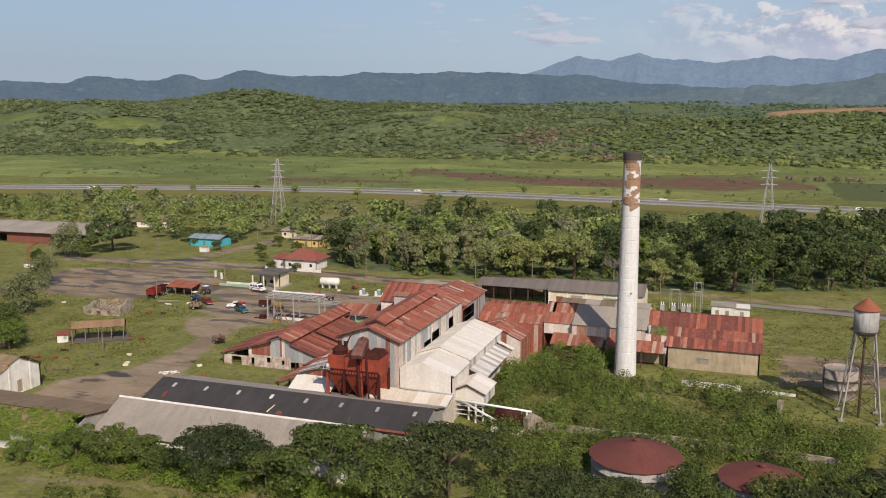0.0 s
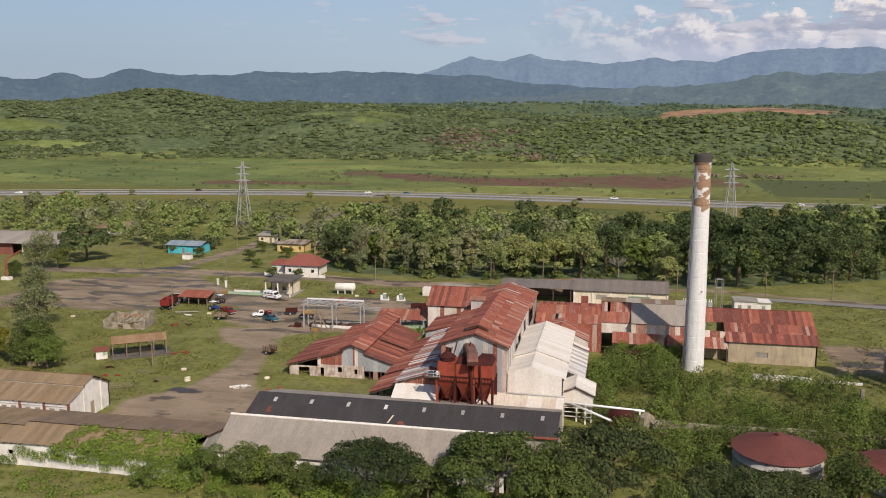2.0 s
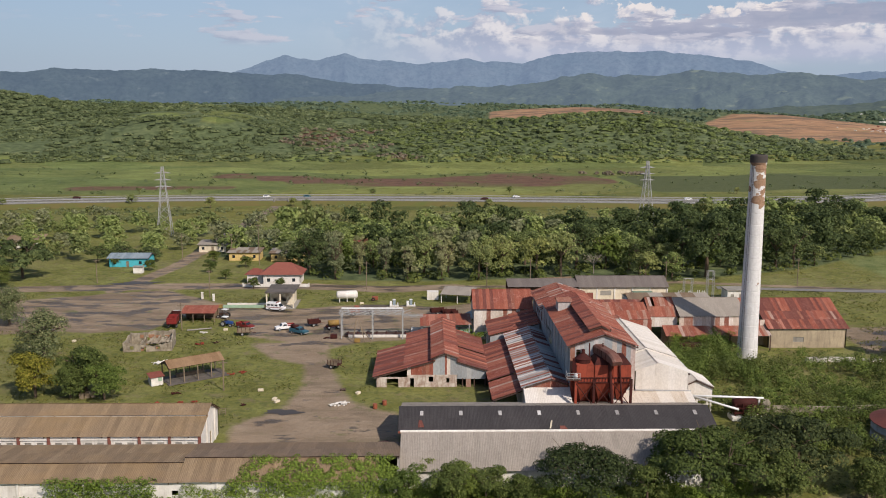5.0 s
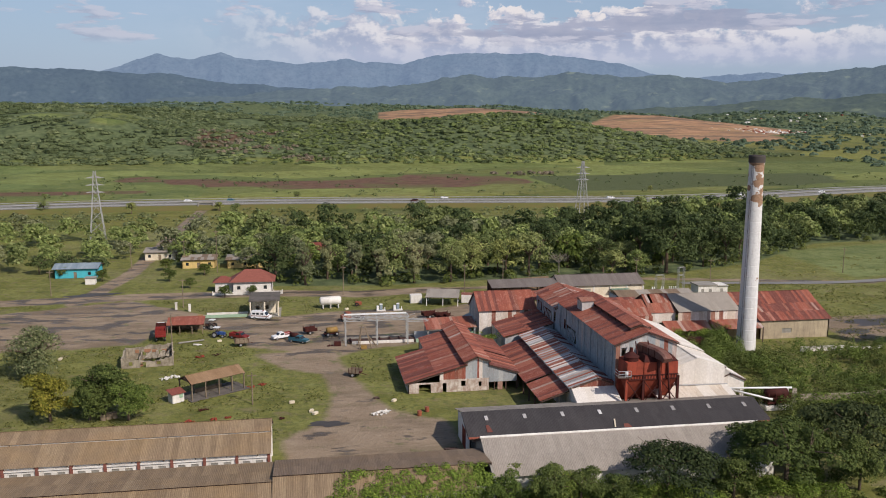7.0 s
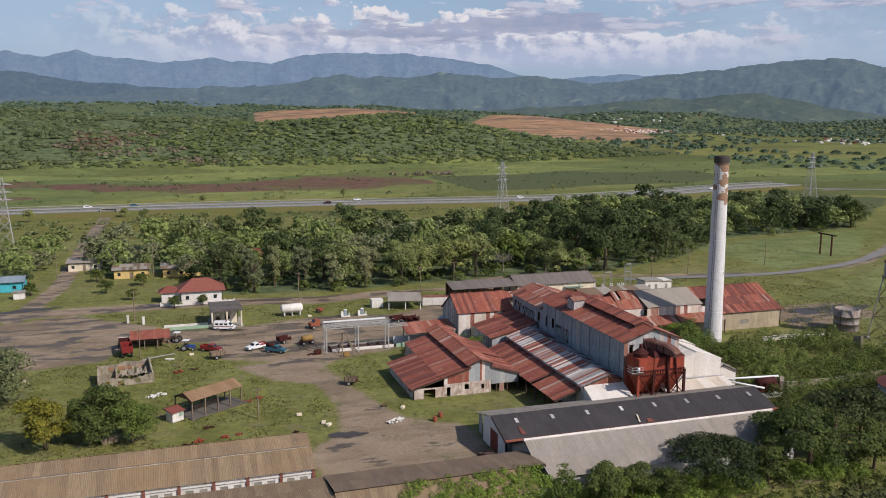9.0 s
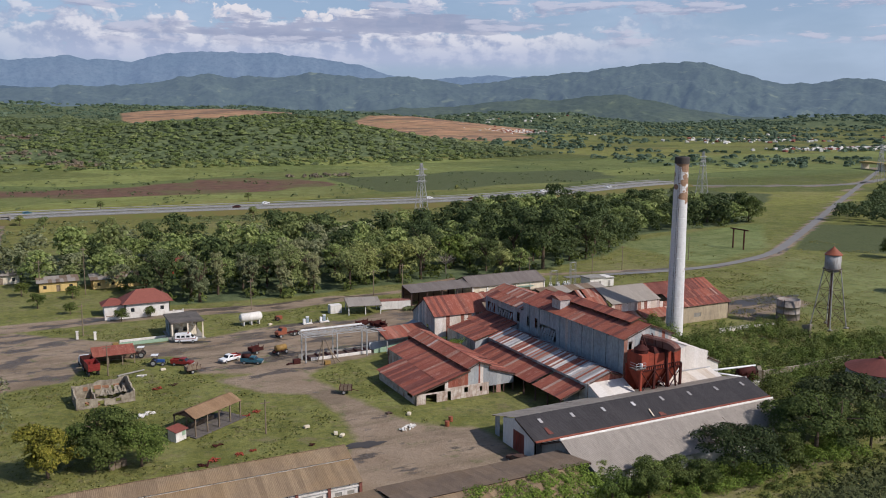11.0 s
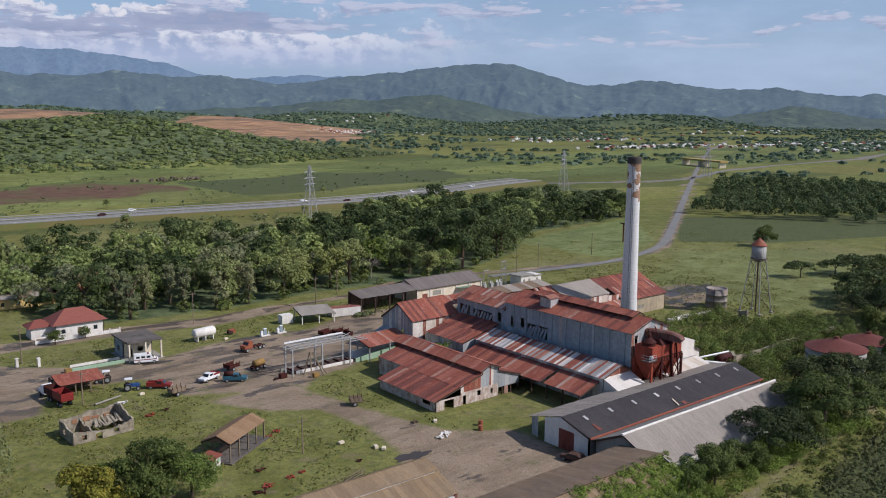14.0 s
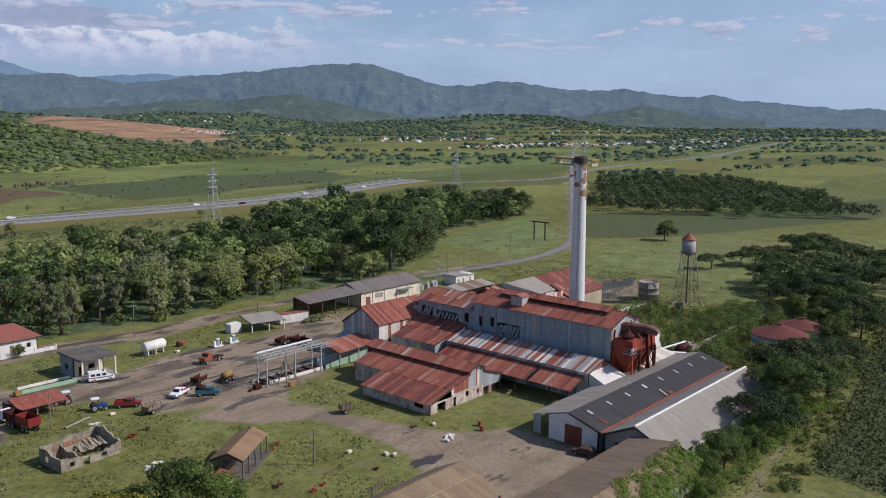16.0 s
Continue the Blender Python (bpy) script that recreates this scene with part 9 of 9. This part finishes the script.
def round_tanks():
    for x, y, r, z, top, label in ((-12.1, 123.0, 6.5, 4.6, 6.7, "round molasses tank with a dark red conical roof"), (5.4, 123.6, 5.7, 3.2, 4.9, "low round tank with a dark red roof among bushes")):
        h = thing("molasses_tank", (x, y, 0), label, "tank", "molasses tanks")
        bm = bmesh.new()
        lathe(bm, [(r, 0), (r, z * 0.33), (r + 0.03, z * 0.33), (r + 0.03, z * 0.36), (r, z * 0.36), (r, z * 0.68), (r + 0.03, z * 0.68), (r + 0.03, z * 0.71), (r, z * 0.71), (r, z)], x, y, 44)
        part("wall", bm, TANK_WALL, h, "stained pale steel wall", True)
        bm = bmesh.new()
        n = 20
        lathe(bm, [(r + 0.35, z - 0.1), (r + 0.35, z), (r * 0.5, (z + top) / 2 + 0.12), (0.6, top), (0.05, top + 0.02)], x, y, n, False)
        part("roof", bm, TANK_RED, h, "dark red sheet roof")
        bm = bmesh.new()
        lathe(bm, [(0.55, top - 0.1), (0.55, top + 0.35), (0.1, top + 0.5)], x, y, 12, True)
        part("vent", bm, TANK_RED, h)
    x, y = 20.5, 176.2
    h = thing("fuel_tank", (x, y, 0), "round pale steel tank stained with rust", "tank")
    bm = bmesh.new()
    lathe(bm, [(3.15, 0), (3.15, 1.8), (3.18, 1.8), (3.18, 1.9), (3.15, 1.9), (3.15, 3.7), (3.18, 3.7), (3.18, 3.8), (3.15, 3.8), (3.15, 5.6), (2.9, 5.6), (2.9, 5.4), (0.1, 5.45)], x, y, 36)
    part("shell", bm, FUEL_GREY, h, "", True)
    bm = bmesh.new()
    tube(bm, (x - 3.0, y - 1.2, 0), (x - 3.0, y - 1.2, 5.9), 0.06, n=5)
    part("pipe", bm, STEEL, h)
    h = local("storage_tank", "white horizontal tank on short legs", "tank")
    bm = bmesh.new()
    lathe(bm, [(0.05, -3.15), (0.9, -3.0), (1.2, -2.7), (1.2, 2.7), (0.9, 3.0), (0.05, 3.15)], 0, 0, 24)
    bmesh.ops.transform(bm, matrix=pose(0, 0, 2.1, 0, 90, 0), verts=bm.verts)
    part("shell", bm, WHITEWASH, h, "", True)
    for px in (-2.2, 0, 2.2):
        part("saddle", cbox(px - 0.12, px + 0.12, -0.8, 0.8, 0, 1.3), WHITEWASH, h)
    place(h, -117.0, 234.6, 0, 8)
    for x, y in ((-103.0, 228.6), (-98.2, 228.8)):
        p = thing("fuel_pump", (x, y, 0), "blue and white fuel pump on a concrete island", "fuel pump", "fuel pumps")
        part("island", cbox(x - 1.3, x + 1.3, y - 0.7, y + 0.7, 0, 0.3, 0.05), WHITEWASH, p)
        part("pump", cbox(x - 0.4, x + 0.4, y - 0.3, y + 0.3, 0.3, 1.8, 0.05), BLUE_ROOF, p, "blue pump body")
        part("pump_head", cbox(x - 0.45, x + 0.45, y - 0.33, y + 0.33, 1.8, 2.05, 0.05), WHITE_PAINT, p)
        part("bollard", cbox(x + 0.95, x + 1.15, y - 0.1, y + 0.1, 0.3, 1.1, 0.03), WHITE_PAINT, p)
        part("pump", cbox(x - 1.25, x - 0.6, y - 0.3, y + 0.3, 0.3, 1.5, 0.05), WHITE_PAINT, p)


def pylon(x, y, top, turn):
    h = local("transmission_pylon", "tall grey lattice transmission pylon", "pylon", "pylons along the highway")
    def corner(k, z):
        s = 2.9 * (1 - z / (top * 1.06)) ** 1.15 + 0.3
        return Vector(((-1, 1, 1, -1)[k % 4] * s, (-1, -1, 1, 1)[k % 4] * s, z))
    zs = [0, 5, 9.5, 13.5, 17, 20, 22.6, 25, 27.4, top]
    for k in range(4):
        bm = bmesh.new()
        for a, b in zip(zs, zs[1:]):
            for p, q in ((corner(k, a), corner(k + 1, b)), (corner(k + 1, a), corner(k, b))):
                web = bmesh.new()
                tube(web, p, q, 0.06, n=4)
                part("brace", web, PIPE_GREY, h)
        rings = [[bm.verts.new(corner(k, z) + Vector((dx, dy, 0)) * 0.12) for dx, dy in ((-1, -1), (1, -1), (1, 1), (-1, 1))] for z in zs]
        for r0, r1 in zip(rings, rings[1:]):
            for i in range(4):
                bm.faces.new((r0[i], r0[(i + 1) % 4], r1[(i + 1) % 4], r1[i]))
        part("leg", bm, PIPE_GREY, h)
    for z in (21.5, 24.5, 27.5):
        for s in (-1, 1):
            bm = bmesh.new()
            prism(bm, [(0, -0.1, z), (s * 3.6, -0.1, z), (s * 3.6, -0.1, z + 0.12), (s * 0.3, -0.1, z + 0.9)], (0, 0.2, 0))
            part("cross_arm", bm, PIPE_GREY, h)
    place(h, x, y, float(land(np.array([x * 1.0]), np.array([y * 1.0]))[0]), turn)


def pole(x, y, tall, label="weathered timber utility pole", arms=True):
    h = thing("utility_pole", (x, y, 0), label, "utility pole", "utility poles")
    bm = bmesh.new()
    tube(bm, (x, y, -0.2), (x, y, tall), 0.15, 0.1, 7)
    part("shaft", bm, WOOD, h)
    if arms:
        part("cross_arm", cbox(x - 0.9, x + 0.9, y - 0.06, y + 0.06, tall - 0.7, tall - 0.55), WOOD, h)


def poles():
    for x, y, t in ((-134.5, 154.6, 6.4), (-156.4, 203.0, 7.0), (-158.6, 241.0, 8.5), (-154.0, 294.0, 15.0), (-112.5, 251.8, 9.0), (-184.7, 305.5, 9.5), (-200, 262, 8), (-19.5, 248.5, 9.5), (25, 256, 9), (62, 262, 9), (-75, 250, 9), (-221, 232, 8), (-60, 262, 8), (5, 247, 9), (-166.5, 306, 10)):
        pole(x, y, t)
    for x, y, t in ((-209, 366, 30.5), (12.7, 402, 30.8), (233, 438, 31), (455, 474, 31)):
        pylon(x, y, t, 8)
    s = thing("substation", (-12, 242, 0), "small outdoor substation of steel frames and transformers", "substation")
    for x, y, z in ((-16, 241, 5.5), (-13.6, 241, 5.5), (-9.6, 239, 8.2), (-7.8, 239, 8.2)):
        bm = bmesh.new()
        for dx in (-0.25, 0.25):
            for dy in (-0.25, 0.25):
                tube(bm, (x + dx, y + dy, 0), (x + dx, y + dy, z), 0.05, n=4)
        for k in range(int(z)):
            tube(bm, (x - 0.25, y - 0.25, k), (x + 0.25, y - 0.25, k + 1), 0.03, n=4)
        part("steel_mast", bm, PIPE_GREY, s)
    for a, b, z, y in ((-16, -13.6, 5.3, 241), (-9.6, -7.8, 8.0, 239), (-9.6, -7.8, 5.5, 239)):
        part("beam", cbox(a, b, y - 0.15, y + 0.15, z, z + 0.25), PIPE_GREY, s)
    for x in (-18, -15, -12.4, -11):
        part("transformer", cbox(x - 0.6, x + 0.6, 237.6, 238.8, 0, 1.6, 0.08), PIPE_GREY, s)
        for dx in (-0.3, 0.3):
            bm = bmesh.new()
            lathe(bm, [(0.12, 1.6), (0.18, 1.75), (0.08, 1.9), (0.16, 2.1), (0.05, 2.4)], x + dx, 238.2, 8, True)
            part("insulator", bm, WHITE_PAINT, s)
    g = thing("steel_goalpost_frame", (100.5, 274, 0), "rusty steel portal frame standing in the meadow", "portal frame")
    for y in (277.2, 271.2):
        part("post", cbox(100.2, 100.7, y - 0.2, y + 0.2, 0, 8.2), DARK_OXIDE, g)
    part("beam", cbox(100.2, 100.7, 269.2, 279.0, 8.0, 8.5), DARK_OXIDE, g)


FLYOVER_YELLOW = plaster("faded_yellow_concrete", col("b39a5e"), col("8f7d55"), 0.5)


def yard_extras():
    # sheds and containers along the north side of the yard
    s = thing("pale_roofed_shelter", (-84, 236, 0), "low open shelter with a pale sheet roof", "shelter")
    roof(s, (-89.8, 232.6, 2.6), (9.4, -2.4, 0), (1.6, 7.6, 0.9), [(GREY_SHEET, 2), (PALE_SHEET, 1)], 1.1, 2.8, label="pale grey sheet roof")
    for x, y in ((-89.4, 233.0), (-84.8, 231.8), (-80.6, 230.8), (-87.9, 239.8), (-79.2, 237.4)):
        part("post", cbox(x - 0.1, x + 0.1, y - 0.1, y + 0.1, 0, 2.6 if y < 235 else 3.4), WHITEWASH, s)
    part("hut", cbox(-93.6, -90.2, 236.6, 239.0, 0, 2.4, 0.03), WHITEWASH, s, "white hut at the shelter's end")
    c = local("white_container", "long white container with a rusty top", "container")
    part("body", cbox(-4.4, 4.4, -1.5, 1.5, 0.1, 2.5, 0.04), WHITEWASH, c)
    for x in np.arange(-4.2, 4.3, 0.7):
        part("rib", cbox(x, x + 0.12, -1.55, -1.48, 0.2, 2.4), WHITEWASH, c)
    part("top", cbox(-4.4, 4.4, -1.5, 1.5, 2.505, 2.6), RUST_PALE, c, "rusty top")
    place(c, -74.2, 235.4, 0, -12)
    # brush heap
    rng = np.random.RandomState(2)
    lobes = [(-70 + rng.uniform(-3, 3), 231.4 + rng.uniform(-1.2, 1.2), 0.3, 1.2, 1.0, rng.uniform(0.6, 1.2)) for _ in range(9)]
    tagged(new("brush_heap", quad_mesh("brush_heap", lobe_leaves(rng, lobes, 1100, 0.4, -0.05), LEAF_GREY)), "heap of cut brush and soil", "brush heap", kind="stuff")
    # machinery and pipes beside the white annex
    m = thing("rusty_machinery", (-35, 137.4, 0), "rusted machinery on a whitewashed base", "machinery")
    part("base", cbox(-38.0, -32.4, 136.0, 138.6, 0, 0.9, 0.06), WHITEWASH, m, "whitewashed base")
    for z in (1.3, 2.2):
        part("deck", cbox(-37.6, -32.8, 136.2, 138.4, z, z + 0.2, 0.03), DARK_OXIDE, m)
    for x in (-37.4, -36.0, -34.4, -33.0):
        for y in (136.3, 138.1):
            part("post", cbox(x, x + 0.2, y, y + 0.2, 0.9, 3.2), DARK_OXIDE, m)
    bm = bmesh.new()
    tube(bm, (-37.4, 137.4, 3.0), (-33.2, 137.4, 3.0), 0.9, 0.9, 14)
    part("drum", bm, DARK_OXIDE, m, "rusted drum", True)
    w = thing("broken_stone_wall", (-30.8, 138, 0), "broken stone wall end overgrown with creeper", "wall")
    wall(w, (-31.6, 136.4), (-29.6, 139.6), 0, [(0, 3.0), (1.5, 3.6), (3.8, 2.2)], [(RUIN_STONE, 1)], 0.8)
    p = thing("white_pipeline", (-39, 138.6, 0), "white-painted pipes running from the annex", "pipe")
    for a, b in (((-46.4, 140.2, 3.6), (-31.4, 138.6, 3.5)), ((-44.2, 139.9, 3.5), (-37.0, 135.6, 2.4))):
        bm = bmesh.new()
        tube(bm, a, b, 0.2, n=10)
        part("pipe", bm, WHITE_PAINT, p, "", True)
    for x, y in ((-41.6, 139.4), (-36.0, 138.9), (-32.2, 138.6)):
        part("support", cbox(x - 0.15, x + 0.15, y - 0.15, y + 0.15, 0, 3.4), WHITEWASH, p)
    b = thing("rusty_skip", (-32.6, 177.4, 0), "dark rusted steel skip deep in the thicket", "skip")
    bm = bmesh.new()
    prism(bm, [(-35.2, 176.6, 1.2), (-31.2, 176.6, 1.2), (-30.6, 176.6, 3.0), (-35.6, 176.6, 3.0)], (0, 2.4, 0))
    part("body", bm, DARK_OXIDE, b)
    for x in (-34.6, -32.0):
        part("leg", cbox(x, x + 0.2, 176.9, 178.6, 0, 1.3), DARK_OXIDE, b)
    # low walls east of the mill
    v = thing("low_white_wall", (-3, 172.6, 0), "low crumbling whitewashed wall", "wall")
    wall(v, (-8.6, 172.3), (2.8, 172.6), 0, [(0, 1.2), (6, 1.2), (11.4, 1.0)], [(WHITEWASH, 1)], 0.35)
    wall(v, (4.6, 173.0), (12.6, 172.6), 0, [(0, 0.6), (8, 0.5)], [(WHITEWASH, 1)], 0.3)
    v = thing("overgrown_stone_wall", (-7, 137.2, 0), "long grey boundary wall overgrown with creeper", "wall")
    wall(v, (-30, 137.4), (17, 137.2), 0, [(0, 2.4), (12, 2.2), (22, 2.6), (47, 2.2)], [(RUIN_STONE, 1)], 0.4)
    v = thing("pylon_stump_wall", (9.6, 164.5, 0), "ruined grey wall pier", "wall")
    wall(v, (9.2, 158.5), (9.8, 161.5), 0, [(0, 3.6), (3, 2.8)], [(RUIN_STONE, 1)], 0.6)
    # rusted loading arm at the western gate
    a = thing("loading_arm", (-231, 232, 0), "rusted orange cane loading arm on a leaning post", "crane")
    for dx in (-0.5, 0.5):
        bm = bmesh.new()
        tube(bm, (-231 + dx, 232, 0), (-231 + dx * 0.6, 232, 6.6), 0.16, 0.16, 6)
        part("post", bm, CAR_ORANGE, a)
        bm = bmesh.new()
        tube(bm, (-231 + dx * 0.6, 232, 6.6), (-226.4, 234 + dx, 9.6), 0.16, 0.12, 6)
        part("boom", bm, CAR_ORANGE, a)
    for k in range(6):
        bm = bmesh.new()
        box(bm, -231.4, -230.6, 231.9, 232.1, 0.8 + k, 0.95 + k)
        part("rung", bm, CAR_ORANGE, a)
    part("footing", cbox(-232.6, -229.4, 231.2, 232.8, 0, 1.0, 0.05), WHITEWASH, a, "whitewashed footing")
    # culvert under the highway
    c = thing("culvert", (-178, 491, 0), "concrete culvert mouth under the highway", "culvert")
    for x in (-182.6, -174.4):
        part("side_wall", cbox(x, x + 0.6, 486.5, 494, 0, 3.6, 0.05), CONCRETE, c)
    part("lintel", cbox(-182.6, -173.8, 490.5, 494, 3.2, 4.1, 0.05), CONCRETE, c)
    part("floor", cbox(-182, -174.4, 486.5, 498, 0.02, 0.12), CONCRETE, c)
    # dark panel added to stand for the shade inside the culvert
    bm = bmesh.new()
    box(bm, -181.9, -174.5, 494.0, 494.3, 0.1, 3.2)
    part("dark_back", bm, RUBBER, c)
    # flyover far to the east
    f = thing("flyover", (560, 560, 0), "short yellow flyover on concrete piers", "bridge")
    for x, y in ((582, 552), (593, 584)):
        bm = bmesh.new()
        box(bm, -17, 17, -5, 5, 5.6, 7.4, pose(x, y, 0, 0, 0, 71))
        part("deck", bm, FLYOVER_YELLOW, f, "yellow-painted deck")
        for k in (-1, 1):
            bm = bmesh.new()
            box(bm, -1.0, 1.0, -4, 4, 0, 5.6, pose(x + k * 4.6, y + k * 13.2, 0, 0, 0, 71))
            part("pier", bm, CREAM, f)


def scrap():
    """Rusted farm scrap, stones and litter about the grass."""
    rng = random.Random(21)
    def heap(x, y, mat, label, n, size, name="scrap_metal"):
        h = thing(name, (x, y, 0), label, "scrap", "scrap about the yard")
        for _ in range(n):
            bm = bmesh.new()
            a, b, c = (size * rng.uniform(0.4, 1.5), size * rng.uniform(0.15, 0.4), size * rng.uniform(0.1, 0.3))
            box(bm, -a, a, -b, b, 0, c, pose(x + rng.uniform(-1, 1) * size * 1.6, y + rng.uniform(-1, 1) * size, rng.uniform(0.02, size * 0.5), rng.uniform(-25, 25), rng.uniform(-20, 20), rng.uniform(0, 180)))
            part("piece", bm, mat, h)
        if mat is RED_OXIDE or mat is CAR_ORANGE:
            bm = bmesh.new()
            lathe(bm, [(0.15 * size, -0.06), (0.55 * size, -0.08), (0.55 * size, 0.08), (0.15 * size, 0.06)], 0, 0, 14)
            bmesh.ops.transform(bm, matrix=pose(x + size, y, 0.5 * size, 80, 0, rng.uniform(0, 180)), verts=bm.verts)
            part("old_wheel", bm, mat, h)
    for x, y in ((-143.6, 152.6), (-145.5, 146.4), (-141.1, 147.0), (-128.7, 145.8), (-135.2, 165.2), (-110.4, 154.8), (-144.6, 190.1), (-148.1, 189.0), (-138.5, 147.6), (-133.4, 166.4), (-147.5, 145.2), (-150.5, 143.2), (-118.5, 193.8)):
        heap(x, y, rng.choice((RED_OXIDE, DARK_OXIDE, STEEL, DARK_OXIDE)), "rusted orange farm implement lying in the grass", 7, rng.uniform(0.32, 0.55))
    for x, y in ((-101.7, 145.6), (-103.4, 143.7)):
        h = thing("oil_drum", (x, y, 0), "orange-red steel drum in the grass", "drum", "drums")
        bm = bmesh.new()
        lathe(bm, [(0.42, 0), (0.45, 0.3), (0.42, 0.32), (0.45, 0.62), (0.42, 0.95)], x, y, 14, True)
        part("shell", bm, CAR_ORANGE, h)
    for x, y in ((-109.4, 146.2), (-153.6, 173.5), (-151.5, 174.4), (-150.0, 199.3), (-111, 145.4)):
        heap(x, y, WHITEWASH, "scattered white rubble", 9, 0.55, "rubble")
    for x, y in ((-127.0, 154.2), (-123.3, 148.8), (-122.6, 147.4), (-107.3, 152.2), (-179.2, 191.5), (-145, 202), (-112.5, 231.6)):
        h = thing("concrete_block", (x, y, 0), "pale concrete block lying on the grass", "block", "concrete blocks")
        bm = bmesh.new()
        box(bm, -0.55, 0.55, -0.35, 0.35, 0, 0.45, pose(x, y, 0, 0, 0, rng.uniform(0, 90)))
        bmesh.ops.bevel(bm, geom=bm.edges[:], offset=0.06, segments=2, affect="EDGES")
        part("block", bm, CREAM, h)
    h = thing("fallen_pole", (-151.6, 202.3, 0), "pale concrete pole lying on the grass", "pole")
    bm = bmesh.new()
    tube(bm, (-154.6, 201.2, 0.25), (-148.8, 203.4, 0.25), 0.22, 0.16, 8)
    part("shaft", bm, CONCRETE, h)
    h = thing("timber_crate", (-160.6, 150.4, 0), "pale crates and scrap under the trees", "crate")
    for k in range(3):
        bm = bmesh.new()
        box(bm, 0, 0.9, 0, 0.9, 0, 1.1, pose(-161.5 + k * 1.0, 149.6 + 0.4 * k, 0, 0, 0, 12 * k))
        part("box", bm, WOOD, h)
    h = thing("cattle_rail", (-133.5, 139.5, 0), "rickety timber rail fence", "fence")
    for k in range(6):
        part("post", cbox(-136 + k * 1.0, -135.9 + k * 1.0, 139 + 0.35 * k, 139.1 + 0.35 * k, 0, 1.3), WOOD, h)
    for z in (0.4, 0.8, 1.2):
        bm = bmesh.new()
        tube(bm, (-136, 139, z), (-130.9, 140.8, z), 0.05, n=5)
        part("rail", bm, WOOD, h)
    h = thing("red_plough", (-108.9, 235.8, 0), "red farm implement on the grass", "implement")
    part("frame", cbox(-109.8, -108.0, 235.2, 236.4, 0.3, 1.3, 0.1), CAR_ORANGE, h)
    for y in (235.2, 236.4):
        bm = bmesh.new()
        lathe(bm, [(0.2, -0.1), (0.55, -0.1), (0.55, 0.1), (0.2, 0.1)], 0, 0, 14)
        bmesh.ops.transform(bm, matrix=pose(-109.4, y, 0.55, 90, 0, 0), verts=bm.verts)
        part("wheel", bm, RUBBER, h)


def far_town():
    rng = np.random.RandomState(31)
    groups = ((1060, 1200, 90, 40, 70, 7), (960, 900, 70, 22, 80, 7), (1200, 830, 90, 20, 70, 7), (1090, 660, 60, 16, 45, 7), (1500, 760, 150, 30, 60, 8), (760, 1520, 45, 18, 80, 4), (1180, 2350, 160, 60, 25, 9), (900, 1500, 150, 60, 12, 6), (2000, 1300, 300, 120, 30, 9))
    for material, label, pick_ in ((WHITEWASH, "white-walled houses of a far village", 0), (RED_TILE, "red and brown roofs of a far village", 1)):
        verts, faces = [], []
        for cx, cy, sx, sy, n, size in groups:
            for k in range(n):
                x, y = rng.normal(cx, sx), rng.normal(cy, sy)
                z = float(land(np.array([x]), np.array([y]))[0])
                w, d, h = size * rng.uniform(0.28, 0.55), size * rng.uniform(0.24, 0.42), size * rng.uniform(0.22, 0.34)
                if pick_ == 1 and k % 3:
                    continue
                b = len(verts)
                a = rng.uniform(0, 3.1)
                ca, sa = math.cos(a), math.sin(a)
                base = [(-w, -d), (w, -d), (w, d), (-w, d)]
                for zz in (z - 1, z + h):
                    verts += [(x + p * ca - q * sa, y + p * sa + q * ca, zz) for p, q in base]
                verts += [(x + p * ca, y + p * sa, z + h * 1.45) for p in (-w, w)]
                faces += [(b + i, b + (i + 1) % 4, b + 4 + (i + 1) % 4, b + 4 + i) for i in range(4)]
                faces += [(b + 4, b + 5, b + 9, b + 8), (b + 6, b + 7, b + 8, b + 9), (b + 5, b + 6, b + 9), (b + 7, b + 4, b + 8)]
        tagged(new("far_village", soup("far_village", verts, faces, material)), label, "village", kind="stuff")


guard_house()
low_rusty_shed()
open_shed()
ruin()
houses()
gantry()
yard_vehicles()
water_tower()
round_tanks()
poles()
yard_extras()
scrap()
far_town()
